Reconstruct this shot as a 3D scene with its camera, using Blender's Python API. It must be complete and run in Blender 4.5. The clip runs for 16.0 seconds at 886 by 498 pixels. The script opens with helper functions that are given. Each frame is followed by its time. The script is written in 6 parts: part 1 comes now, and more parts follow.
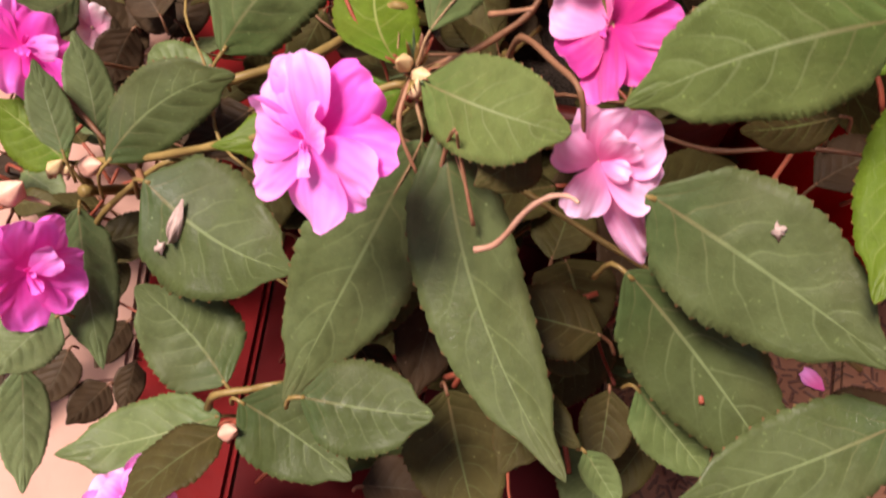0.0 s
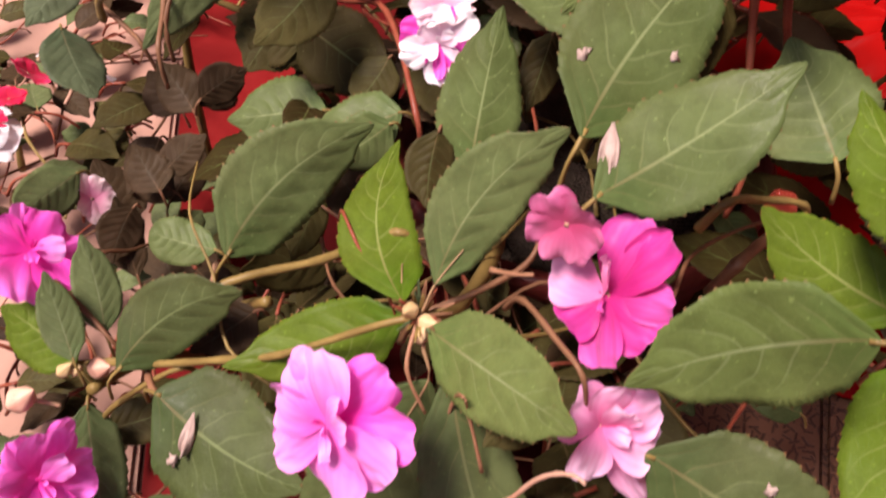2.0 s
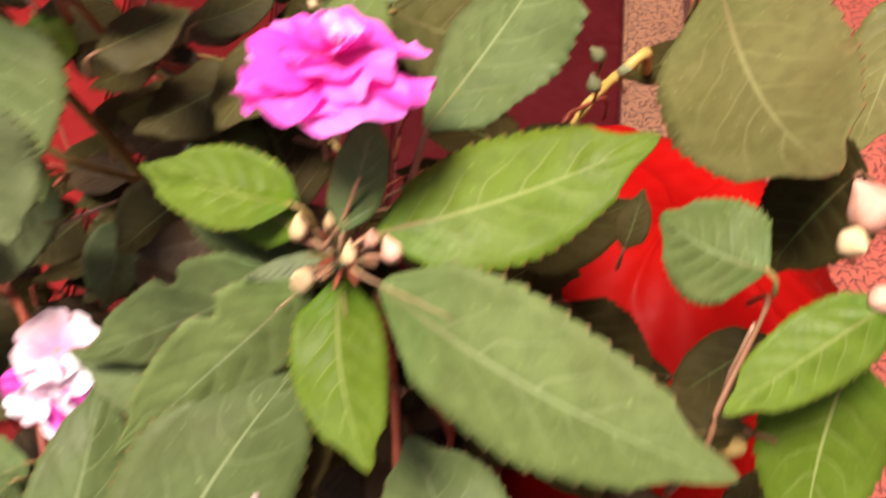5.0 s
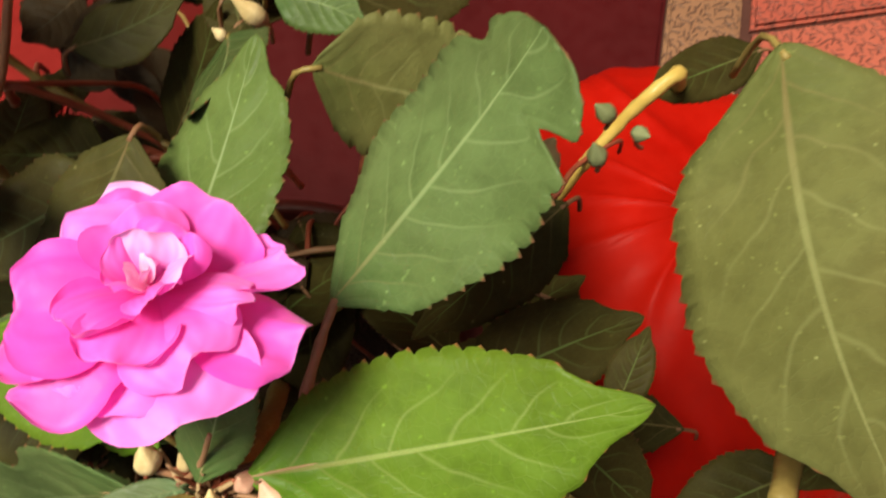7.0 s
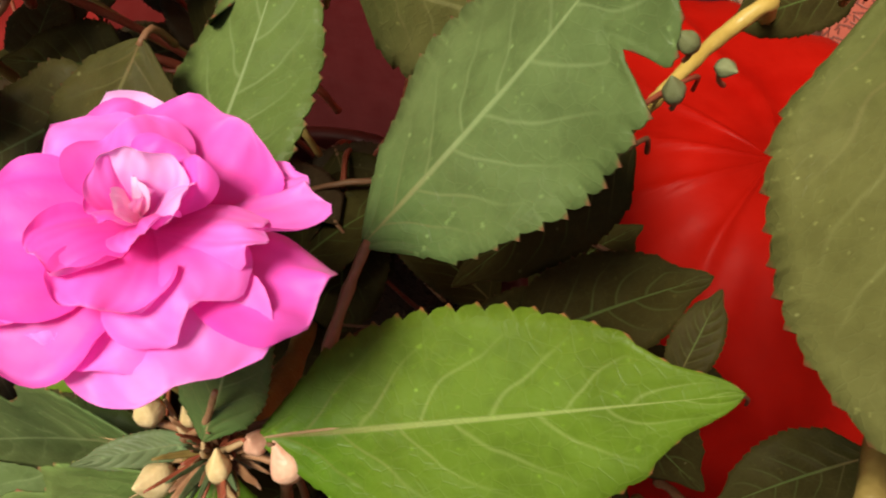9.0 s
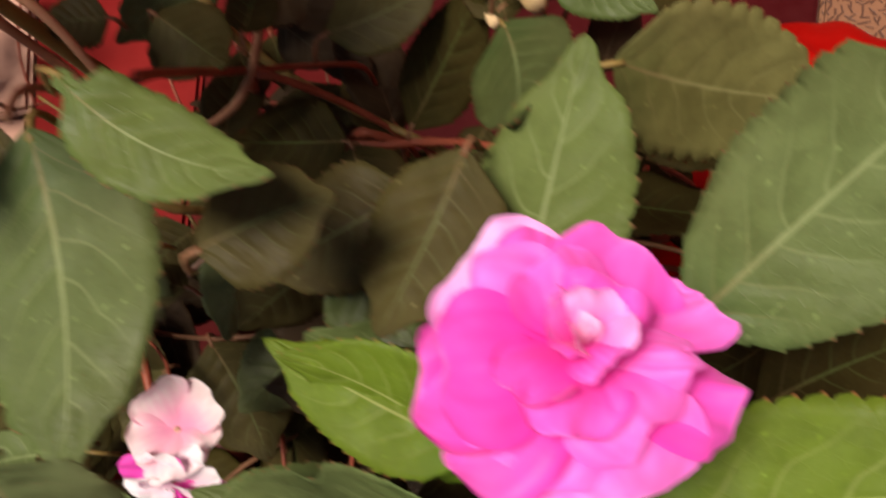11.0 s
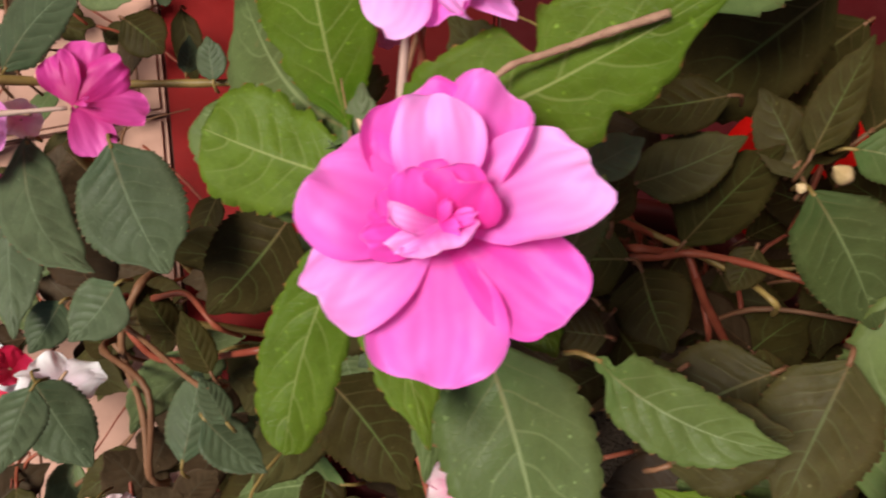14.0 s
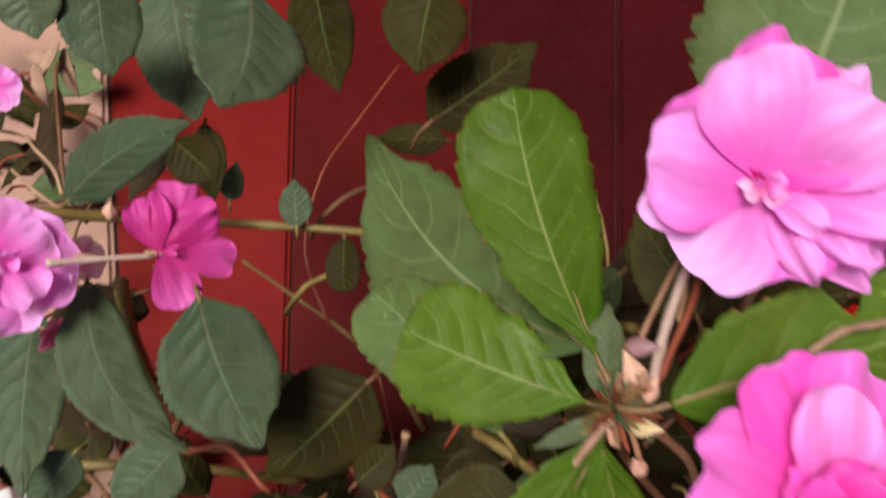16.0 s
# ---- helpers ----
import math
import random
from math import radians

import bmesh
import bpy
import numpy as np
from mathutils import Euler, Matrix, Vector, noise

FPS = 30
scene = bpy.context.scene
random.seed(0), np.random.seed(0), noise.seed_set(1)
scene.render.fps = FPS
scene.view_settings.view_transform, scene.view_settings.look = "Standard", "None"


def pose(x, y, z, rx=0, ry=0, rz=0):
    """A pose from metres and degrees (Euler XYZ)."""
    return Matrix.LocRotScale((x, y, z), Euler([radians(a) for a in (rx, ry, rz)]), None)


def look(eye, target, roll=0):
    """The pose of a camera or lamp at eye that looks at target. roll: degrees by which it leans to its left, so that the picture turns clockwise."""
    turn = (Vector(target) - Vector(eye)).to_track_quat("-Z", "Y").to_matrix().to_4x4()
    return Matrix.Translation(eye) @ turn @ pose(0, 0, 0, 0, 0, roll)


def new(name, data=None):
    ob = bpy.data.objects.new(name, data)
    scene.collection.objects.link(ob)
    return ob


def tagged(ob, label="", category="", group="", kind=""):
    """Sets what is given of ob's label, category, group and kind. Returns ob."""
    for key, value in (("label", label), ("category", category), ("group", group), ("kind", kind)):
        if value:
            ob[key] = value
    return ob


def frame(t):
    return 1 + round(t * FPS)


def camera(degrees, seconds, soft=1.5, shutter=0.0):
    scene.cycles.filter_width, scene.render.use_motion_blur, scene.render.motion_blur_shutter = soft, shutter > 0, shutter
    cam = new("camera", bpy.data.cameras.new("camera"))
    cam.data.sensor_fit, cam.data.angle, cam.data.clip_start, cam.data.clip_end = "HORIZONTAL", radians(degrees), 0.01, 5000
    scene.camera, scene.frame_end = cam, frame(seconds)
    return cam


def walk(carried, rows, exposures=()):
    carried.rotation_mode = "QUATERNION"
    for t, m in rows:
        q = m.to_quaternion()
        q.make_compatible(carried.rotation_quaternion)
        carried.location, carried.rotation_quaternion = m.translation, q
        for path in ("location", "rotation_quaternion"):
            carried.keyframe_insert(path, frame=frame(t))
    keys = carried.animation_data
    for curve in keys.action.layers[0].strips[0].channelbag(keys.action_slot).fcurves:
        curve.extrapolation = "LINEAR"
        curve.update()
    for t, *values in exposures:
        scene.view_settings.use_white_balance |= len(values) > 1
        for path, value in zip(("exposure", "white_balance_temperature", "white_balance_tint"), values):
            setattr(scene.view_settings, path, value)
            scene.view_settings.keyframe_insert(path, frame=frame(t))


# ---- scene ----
cam = camera(57.5, 16.0, soft=2.1, shutter=0.8)
PATH = [
    (0, 0.00378, 0.02519, 0.01298, 35.986, 0.239, -3.610),
    (0.5, 0.00092, 0.03031, 0.02172, 36.885, 0.078, -3.980),
    (1, -0.00030, 0.03822, 0.03585, 37.825, -0.032, -4.784),
    (1.5, -0.00185, 0.05309, 0.04991, 38.301, -0.254, -5.442),
    (2, -0.00071, 0.06413, 0.05742, 38.675, 0.030, -5.872),
    (2.5, 0.00532, 0.07852, 0.07108, 38.393, -0.416, -6.657),
    (3, 0.01385, 0.08887, 0.08356, 38.289, -0.663, -7.001),
    (3.5, 0.03095, 0.09654, 0.09075, 39.209, -1.068, -8.038),
    (4, 0.06621, 0.11345, 0.09145, 39.201, -2.091, -10.871),
    (4.5, 0.08873, 0.13426, 0.09537, 39.600, -1.833, -11.470),
    (5, 0.10833, 0.16688, 0.10204, 38.882, -2.031, -13.640),
    (5.2, 0.11894, 0.18014, 0.10150, 39.001, -1.980, -14.252),
    (7.3, 0.15122, 0.25384, 0.09180, 25.533, -0.231, -9.069),
    (7.5, 0.14953, 0.25337, 0.08842, 24.732, -0.058, -7.688),
    (8, 0.15086, 0.25562, 0.08332, 23.323, 0.321, -6.813),
    (8.2, 0.15326, 0.25677, 0.08128, 23.868, 0.307, -6.803),
    (10.3, 0.13465, 0.26954, 0.07685, 20.364, 2.933, -6.555),
    (10.5, 0.12956, 0.27070, 0.08055, 20.772, 3.450, -6.783),
    (11, 0.10773, 0.27702, 0.09294, 23.082, 3.582, -8.055),
    (11.5, 0.08751, 0.28727, 0.10783, 23.643, 2.534, -9.280),
    (12, 0.06250, 0.30102, 0.12349, 22.369, 2.961, -10.501),
    (12.5, 0.05800, 0.31493, 0.13547, 19.347, 3.219, -11.824),
    (13, 0.05290, 0.32253, 0.13948, 20.072, 3.290, -12.620),
    (13.5, 0.04598, 0.32930, 0.14542, 16.796, 4.292, -11.226),
    (14, 0.04137, 0.32991, 0.14761, 16.484, 4.718, -8.606),
    (14.5, 0.02995, 0.34476, 0.14796, 15.938, 5.597, -8.708),
    (15, 0.02365, 0.35415, 0.14830, 17.773, 3.372, -7.572),
    (15.5, 0.00114, 0.35927, 0.14798, 18.651, -0.421, -7.736),
    (16, -0.02485, 0.37011, 0.14708, 21.606, -5.711, -8.864),
]
walk(cam, [(t, pose(x, y, z, rx, ry, rz)) for t, x, y, z, rx, ry, rz in PATH],
     exposures=[(0, 1.25, 6600, 24), (0.5, 1.1, 6700, 30), (1.5, 1.12, 6650, 30), (2.5, 1.25, 6600, 24), (3.5, 1.47, 6650, 27), (5, 1.52, 6650, 18), (7.5, 1.03, 6850, -12), (8.2, 1.02, 6850, -12),
                (10.5, 0.5, 6900, 14), (11, 0.68, 6900, 14), (11.5, 1.5, 7150, 12), (12, 1.5, 6700, 2), (12.5, 0.74, 6550, 16), (13, 0.56, 6500, 16), (14, 0.6, 6350, 8), (15, 0.58, 6050, 6), (16, 0.5, 5950, 4)])

# ---- light: a bright, thinly overcast sky ----
world = bpy.data.worlds.new("sky")
scene.world = world
world.use_nodes = True
wn = world.node_tree.nodes
sky = wn.new("ShaderNodeTexSky")
sky.sky_type = "NISHITA"
sky.sun_disc = False
sky.sun_elevation, sky.sun_rotation = radians(68), radians(256)
sky.air_density, sky.dust_density = 1.4, 3.0
world.node_tree.links.new(sky.outputs["Color"], wn["Background"].inputs["Color"])
wn["Background"].inputs["Strength"].default_value = 0.050
sun = new("sun", bpy.data.lights.new("sun", "SUN"))
sun.data.energy, sun.data.angle, sun.data.color = 3.9, radians(20), (1.0, 0.92, 0.82)
sun.matrix_world = look((-0.58, -0.14, 1.50), (0, 0, 0))


# ---- materials ----
class Nodes:
    """A small helper that builds a node tree step by step."""

    def __init__(self, name):
        self.mat = bpy.data.materials.new(name)
        self.mat.use_nodes = True
        self.tree = self.mat.node_tree
        self.bsdf = self.tree.nodes["Principled BSDF"]
        self.out = self.tree.nodes["Material Output"]

    def add(self, kind, **inputs):
        n = self.tree.nodes.new(kind)
        for k, v in inputs.items():
            n.inputs[k.replace("_", " ")].default_value = v
        return n

    def link(self, a, b):
        self.tree.links.new(a, b)

    def math(self, op, a, b=0.0, clamp=False):
        n = self.tree.nodes.new("ShaderNodeMath")
        n.operation, n.use_clamp = op, clamp
        for slot, v in ((0, a), (1, b)):
            if isinstance(v, (int, float)):
                n.inputs[slot].default_value = v
            else:
                self.link(v, n.inputs[slot])
        return n.outputs[0]

    def ramp(self, value, lo, hi, a=0.0, b=1.0):
        n = self.tree.nodes.new("ShaderNodeMapRange")
        n.interpolation_type = "SMOOTHSTEP"
        self.link(value, n.inputs["Value"])
        for k, v in (("From Min", lo), ("From Max", hi), ("To Min", a), ("To Max", b)):
            n.inputs[k].default_value = v
        return n.outputs["Result"]

    def mix(self, fac, a, b, kind="MIX"):
        n = self.tree.nodes.new("ShaderNodeMix")
        n.data_type, n.blend_type = "RGBA", kind
        for slot, v in (("Factor", fac), ("A", a), ("B", b)):
            sock = [s for s in n.inputs if s.name == slot and (s.type == "RGBA" or slot == "Factor" and s.type == "VALUE")][0]
            if isinstance(v, tuple):
                sock.default_value = (*v, 1)
            elif isinstance(v, (int, float)):
                sock.default_value = v
            else:
                self.link(v, sock)
        return [s for s in n.outputs if s.type == "RGBA"][0]

    def noise(self, scale, detail=3.0, vec=None, rough=0.5):
        n = self.add("ShaderNodeTexNoise", Scale=scale, Detail=detail, Roughness=rough)
        if vec is not None:
            self.link(vec, n.inputs["Vector"])
        return n.outputs["Fac"]

    def bump(self, height, strength, distance):
        n = self.add("ShaderNodeBump", Strength=strength, Distance=distance)
        self.link(height, n.inputs["Height"])
        self.link(n.outputs["Normal"], self.bsdf.inputs["Normal"])
        return n.outputs["Normal"]

    def see_through(self, colour, share):
        """Light passing through a thin leaf or petal."""
        t = self.add("ShaderNodeBsdfTranslucent")
        self.link(colour, t.inputs["Color"])
        m = self.add("ShaderNodeMixShader", Fac=share)
        self.link(self.bsdf.outputs[0], m.inputs[1])
        self.link(t.outputs[0], m.inputs[2])
        self.link(m.outputs[0], self.out.inputs["Surface"])


def leaf_material(name, low, high, vein, edge, rough=0.44, veins=7.0, vein_strength=0.46, spec=0.09):
    k = Nodes(name)
    coords = k.tree.nodes.new("ShaderNodeTexCoord")
    info = k.tree.nodes.new("ShaderNodeObjectInfo")
    parts = k.tree.nodes.new("ShaderNodeSeparateXYZ")
    k.link(coords.outputs["UV"], parts.inputs[0])
    u, v = parts.outputs[0], parts.outputs[1]
    side = k.math("SUBTRACT", v, 0.5)
    away = k.math("MULTIPLY", k.math("ABSOLUTE", side), 2.0)
    wob = k.math("MULTIPLY", k.math("SUBTRACT", k.noise(55.0, 2.0, coords.outputs["Object"]), 0.5), 0.15)
    # main rib, tapering to the tip
    rib_width = k.math("ADD", k.math("MULTIPLY", k.math("SUBTRACT", 1.0, u), 0.045), 0.012)
    rib = k.math("SUBTRACT", 1.0, k.math("DIVIDE", away, rib_width), clamp=True)
    rib = k.ramp(rib, 0.0, 0.7)
    # side veins, bowed toward the tip, alternating on the two halves
    bow = k.math("MULTIPLY", k.math("POWER", away, 1.25), 0.27)
    half = k.math("MULTIPLY", k.math("GREATER_THAN", side, 0.0), 0.055)
    ph = k.math("ADD", k.math("MULTIPLY", k.math("ADD", k.math("SUBTRACT", u, bow), k.math("ADD", half, wob)), veins),
                k.math("MULTIPLY", info.outputs["Random"], 3.0))
    fr = k.math("ABSOLUTE", k.math("SUBTRACT", k.math("FRACT", ph), 0.5))
    line = k.ramp(fr, 0.075, 0.0)
    fade = k.ramp(away, 0.95, 0.25)
    side_vein = k.math("MULTIPLY", k.math("MULTIPLY", line, fade), 0.45)
    net = k.add("ShaderNodeTexVoronoi", Scale=420.0)
    net.feature = "DISTANCE_TO_EDGE"
    k.link(coords.outputs["Object"], net.inputs["Vector"])
    fine = k.ramp(net.outputs["Distance"], 0.07, 0.0, 0.0, 0.07)
    # blade colour: two scales of variation and a tone of its own for each leaf
    tone = k.math("ADD", k.math("MULTIPLY", k.noise(38.0, 4.0, coords.outputs["Object"]), 0.75),
                  k.math("MULTIPLY", info.outputs["Random"], 0.55), clamp=True)
    blade = k.mix(k.ramp(tone, 0.15, 1.0), low, high)
    speck = k.ramp(k.noise(560.0, 2.0, coords.outputs["Object"]), 0.66, 0.76, 0.0, 0.45)
    blade = k.mix(speck, blade, tuple(min(1, c * 2.0) for c in high))
    dots = k.add("ShaderNodeTexVoronoi", Scale=330.0)
    k.link(coords.outputs["Object"], dots.inputs["Vector"])
    pick = k.tree.nodes.new("ShaderNodeSeparateColor")
    k.link(dots.outputs["Color"], pick.inputs[0])
    dot = k.math("MULTIPLY", k.ramp(dots.outputs["Distance"], 0.16, 0.07), k.ramp(pick.outputs[0], 0.82, 0.86, 0.0, 0.5))
    blade = k.mix(dot, blade, tuple(min(1, c * 2.6 + 0.03) for c in high))
    mottle = k.ramp(k.noise(170.0, 4.0, coords.outputs["Object"], 0.6), 0.38, 0.66, 0.0, 0.34)
    blade = k.mix(mottle, blade, tuple(c * 0.62 for c in low))
    flush = k.ramp(k.noise(15.0, 2.0, coords.outputs["Object"]), 0.46, 0.74, 0.0, 0.42)
    blade = k.mix(flush, blade, (high[0] * 0.86, high[1] * 0.60, high[2] * 0.75))
    stain = k.ramp(k.noise(26.0, 5.0, coords.outputs["Object"], 0.7), 0.68, 0.76, 0.0, 0.55)
    blade = k.mix(stain, blade, (high[0] * 1.5, high[1] * 0.85, high[2]))
    all_veins = k.math("MAXIMUM", rib, k.math("MAXIMUM", side_vein, fine))
    rib_tone = k.mix(k.ramp(u, 0.42, 0.04, 0.0, 0.85), vein, (0.19, 0.10, 0.05))
    colour = k.mix(k.math("MULTIPLY", all_veins, vein_strength), blade, rib_tone)
    rim = k.ramp(away, 0.945, 1.0, 0.05, 0.9)
    colour = k.mix(k.math("MULTIPLY", rim, k.ramp(u, 0.1, 0.3)), colour, edge)
    k.link(colour, k.bsdf.inputs["Base Color"])
    k.link(k.ramp(k.noise(45.0, 3.0, coords.outputs["Object"]), 0.3, 0.7, rough - 0.10, rough + 0.14), k.bsdf.inputs["Roughness"])
    k.bsdf.inputs["Specular IOR Level"].default_value = spec
    quilt = k.math("MULTIPLY", k.ramp(fr, 0.0, 0.42), fade)
    grain = k.math("ADD", k.math("MULTIPLY", k.noise(190.0, 3.0, coords.outputs["Object"]), 0.45), k.math("MULTIPLY", k.noise(900.0, 2.0, coords.outputs["Object"]), 0.16))
    k.bump(k.math("ADD", k.math("MULTIPLY", quilt, 0.34), k.math("ADD", grain, k.math("MULTIPLY", fine, 0.9))), 0.55, 0.0009)
    k.see_through(colour, 0.16)
    return k.mat


leaf_fresh = leaf_material("leaf_fresh", (0.043, 0.094, 0.004), (0.083, 0.145, 0.012), (0.32, 0.36, 0.13), (0.26, 0.08, 0.04))
leaf_mid = leaf_material("leaf_mid", (0.056, 0.091, 0.025), (0.098, 0.141, 0.048), (0.27, 0.33, 0.15), (0.20, 0.07, 0.04))
leaf_grey = leaf_material("leaf_grey", (0.072, 0.106, 0.040), (0.120, 0.160, 0.064), (0.22, 0.27, 0.15), (0.20, 0.09, 0.05))
# base colour lowered to stand in for the shade deep in the foliage
leaf_shaded = leaf_material("leaf_shaded", (0.021, 0.016, 0.0045), (0.038, 0.033, 0.008), (0.10, 0.15, 0.04), (0.10, 0.03, 0.02), vein_strength=0.55, rough=0.6, spec=0.05)
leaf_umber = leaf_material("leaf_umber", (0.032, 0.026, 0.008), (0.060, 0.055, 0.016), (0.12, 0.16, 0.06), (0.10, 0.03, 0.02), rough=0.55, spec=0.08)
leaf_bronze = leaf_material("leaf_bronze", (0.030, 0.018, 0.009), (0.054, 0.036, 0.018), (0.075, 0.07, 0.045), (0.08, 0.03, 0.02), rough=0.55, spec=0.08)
leaf_slate = leaf_material("leaf_slate", (0.048, 0.072, 0.036), (0.082, 0.112, 0.058), (0.17, 0.22, 0.13), (0.16, 0.07, 0.04))
leaf_deep = leaf_material("leaf_deep", (0.040, 0.063, 0.018), (0.074, 0.104, 0.036), (0.20, 0.26, 0.11), (0.18, 0.06, 0.03), spec=0.14)
leaf_sage = leaf_material("leaf_sage", (0.063, 0.101, 0.023), (0.106, 0.153, 0.044), (0.28, 0.34, 0.17), (0.22, 0.08, 0.05))
leaf_olive = leaf_material("leaf_olive", (0.082, 0.086, 0.024), (0.130, 0.133, 0.045), (0.26, 0.26, 0.11), (0.24, 0.08, 0.04))
leaf_young = leaf_material("leaf_young", (0.070, 0.100, 0.045), (0.110, 0.150, 0.070), (0.16, 0.22, 0.10), (0.25, 0.05, 0.03), rough=0.45)


def petal_material(name, low, high, throat, splash=None):
    k = Nodes(name)
    coords = k.tree.nodes.new("ShaderNodeTexCoord")
    info = k.tree.nodes.new("ShaderNodeObjectInfo")
    parts = k.tree.nodes.new("ShaderNodeSeparateXYZ")
    k.link(coords.outputs["UV"], parts.inputs[0])
    u, v = parts.outputs[0], parts.outputs[1]
    fan = k.math("MULTIPLY", k.math("SUBTRACT", v, 0.5), 46.0)
    rays = k.math("MULTIPLY", k.math("ADD", k.math("SINE", k.math("ADD", fan, k.math("MULTIPLY", k.noise(90.0, 2.0, coords.outputs["Object"]), 9.0))), 1.0), 0.5)
    tone = k.math("ADD", k.math("MULTIPLY", k.noise(60.0, 3.0, coords.outputs["Object"]), 0.6),
                  k.math("MULTIPLY", info.outputs["Random"], 0.55), clamp=True)
    colour = k.mix(k.ramp(tone, 0.2, 0.95), low, high)
    colour = k.mix(k.math("MULTIPLY", k.math("MULTIPLY", rays, k.ramp(u, 1.05, 0.30)), 0.22), colour, throat)
    colour = k.mix(k.ramp(u, 0.66, 0.08, 0.0, 0.9), colour, throat)
    lip = tuple(min(1.0, c * 0.7 + 0.3) for c in high)
    colour = k.mix(k.ramp(u, 0.78, 1.0, 0.0, 0.35), colour, lip)
    crease = k.ramp(k.noise(70.0, 4.0, coords.outputs["Object"], 0.6), 0.40, 0.62, 0.0, 0.28)
    colour = k.mix(crease, colour, low)
    if splash:
        blot = k.math("ADD", k.noise(75.0, 1.0, coords.outputs["Object"]), k.math("MULTIPLY", info.outputs["Random"], 0.16))
        colour = k.mix(k.ramp(blot, 0.685, 0.705), colour, splash)
    k.link(colour, k.bsdf.inputs["Base Color"])
    k.bsdf.inputs["Roughness"].default_value = 0.5
    k.bsdf.inputs["Specular IOR Level"].default_value = 0.3
    k.bsdf.inputs["Sheen Weight"].default_value = 0.15
    k.bump(k.math("ADD", k.math("MULTIPLY", rays, 0.05), k.noise(130.0, 4.0, coords.outputs["Object"])), 0.45, 0.0010)
    k.see_through(colour, 0.4)
    return k.mat


petal_hot = petal_material("petal_hot", (0.88, 0.090, 0.58), (0.95, 0.24, 0.80), (0.80, 0.025, 0.38))
petal_deep = petal_material("petal_deep", (0.76, 0.030, 0.34), (0.88, 0.10, 0.58), (0.66, 0.010, 0.22))
petal_snow = petal_material("petal_snow", (0.88, 0.86, 0.88), (0.94, 0.93, 0.94), (0.85, 0.70, 0.78))
petal_rose = petal_material("petal_rose", (0.90, 0.30, 0.78), (0.95, 0.52, 0.93), (0.78, 0.09, 0.52))
petal_lilac = petal_material("petal_lilac", (0.90, 0.30, 0.76), (0.95, 0.50, 0.90), (0.74, 0.10, 0.36))
petal_magenta = petal_material("petal_magenta", (0.66, 0.045, 0.33), (0.80, 0.14, 0.52), (0.48, 0.01, 0.16))
petal_pale = petal_material("petal_pale", (0.92, 0.40, 0.68), (0.95, 0.68, 0.86), (0.80, 0.14, 0.40))
petal_mauve = petal_material("petal_mauve", (0.58, 0.12, 0.30), (0.70, 0.28, 0.42), (0.50, 0.05, 0.15))
petal_blush = petal_material("petal_blush", (0.80, 0.62, 0.64), (0.88, 0.78, 0.78), (0.80, 0.25, 0.45))
petal_heart = petal_material("petal_heart", (0.90, 0.45, 0.78), (0.95, 0.80, 0.84), (0.80, 0.30, 0.50))
petal_white = petal_material("petal_white", (0.88, 0.84, 0.86), (0.93, 0.91, 0.92), (0.85, 0.62, 0.74), splash=(0.78, 0.06, 0.45))
petal_crimson = petal_material("petal_crimson", (0.70, 0.012, 0.075), (0.80, 0.04, 0.15), (0.45, 0.0, 0.03))


def plain_material(name, low, high, rough=0.5, scale=90.0, bump=0.2, depth=0.0008, spec=0.2, thin=0.0):
    """Two tones mixed at two scales, with fine relief."""
    k = Nodes(name)
    coords = k.tree.nodes.new("ShaderNodeTexCoord")
    info = k.tree.nodes.new("ShaderNodeObjectInfo")
    big = k.noise(scale, 4.0, coords.outputs["Object"])
    fine = k.noise(scale * 9, 3.0, coords.outputs["Object"])
    tone = k.math("ADD", k.math("MULTIPLY", big, 0.8), k.math("ADD", k.math("MULTIPLY", fine, 0.25), k.math("MULTIPLY", info.outputs["Random"], 0.2)))
    colour = k.mix(k.ramp(tone, 0.35, 0.9), low, high)
    k.link(colour, k.bsdf.inputs["Base Color"])
    k.link(k.ramp(fine, 0.2, 0.8, max(rough - 0.1, 0.05), rough + 0.1), k.bsdf.inputs["Roughness"])
    k.bsdf.inputs["Specular IOR Level"].default_value = spec
    k.bump(k.math("ADD", big, fine), bump, depth)
    if thin:
        k.see_through(colour, thin)
    return k.mat


stem_olive = plain_material("stem_olive", (0.13, 0.085, 0.025), (0.23, 0.16, 0.05), 0.42)
stem_yellow = plain_material("stem_yellow", (0.30, 0.19, 0.04), (0.42, 0.28, 0.08), 0.4)
stem_tan = plain_material("stem_tan", (0.26, 0.14, 0.08), (0.40, 0.25, 0.16), 0.45)
stem_tanpink = plain_material("stem_tanpink", (0.33, 0.17, 0.11), (0.47, 0.29, 0.21), 0.42)
stem_ruddy = plain_material("stem_ruddy", (0.17, 0.075, 0.040), (0.30, 0.155, 0.085), 0.45)
stem_blush = plain_material("stem_blush", (0.20, 0.115, 0.055), (0.33, 0.215, 0.115), 0.45)
stem_palepink = plain_material("stem_palepink", (0.36, 0.235, 0.19), (0.48, 0.34, 0.28), 0.4)
stem_brown = plain_material("stem_brown", (0.10, 0.042, 0.020), (0.18, 0.088, 0.045), 0.5)
stem_redbrown = plain_material("stem_redbrown", (0.16, 0.032, 0.018), (0.25, 0.068, 0.036), 0.42)
bud_cream = plain_material("bud_cream", (0.42, 0.29, 0.13), (0.60, 0.45, 0.26), 0.4, 160.0)
bud_blushbud = plain_material("bud_blushbud", (0.50, 0.24, 0.17), (0.66, 0.42, 0.30), 0.4, 160.0)
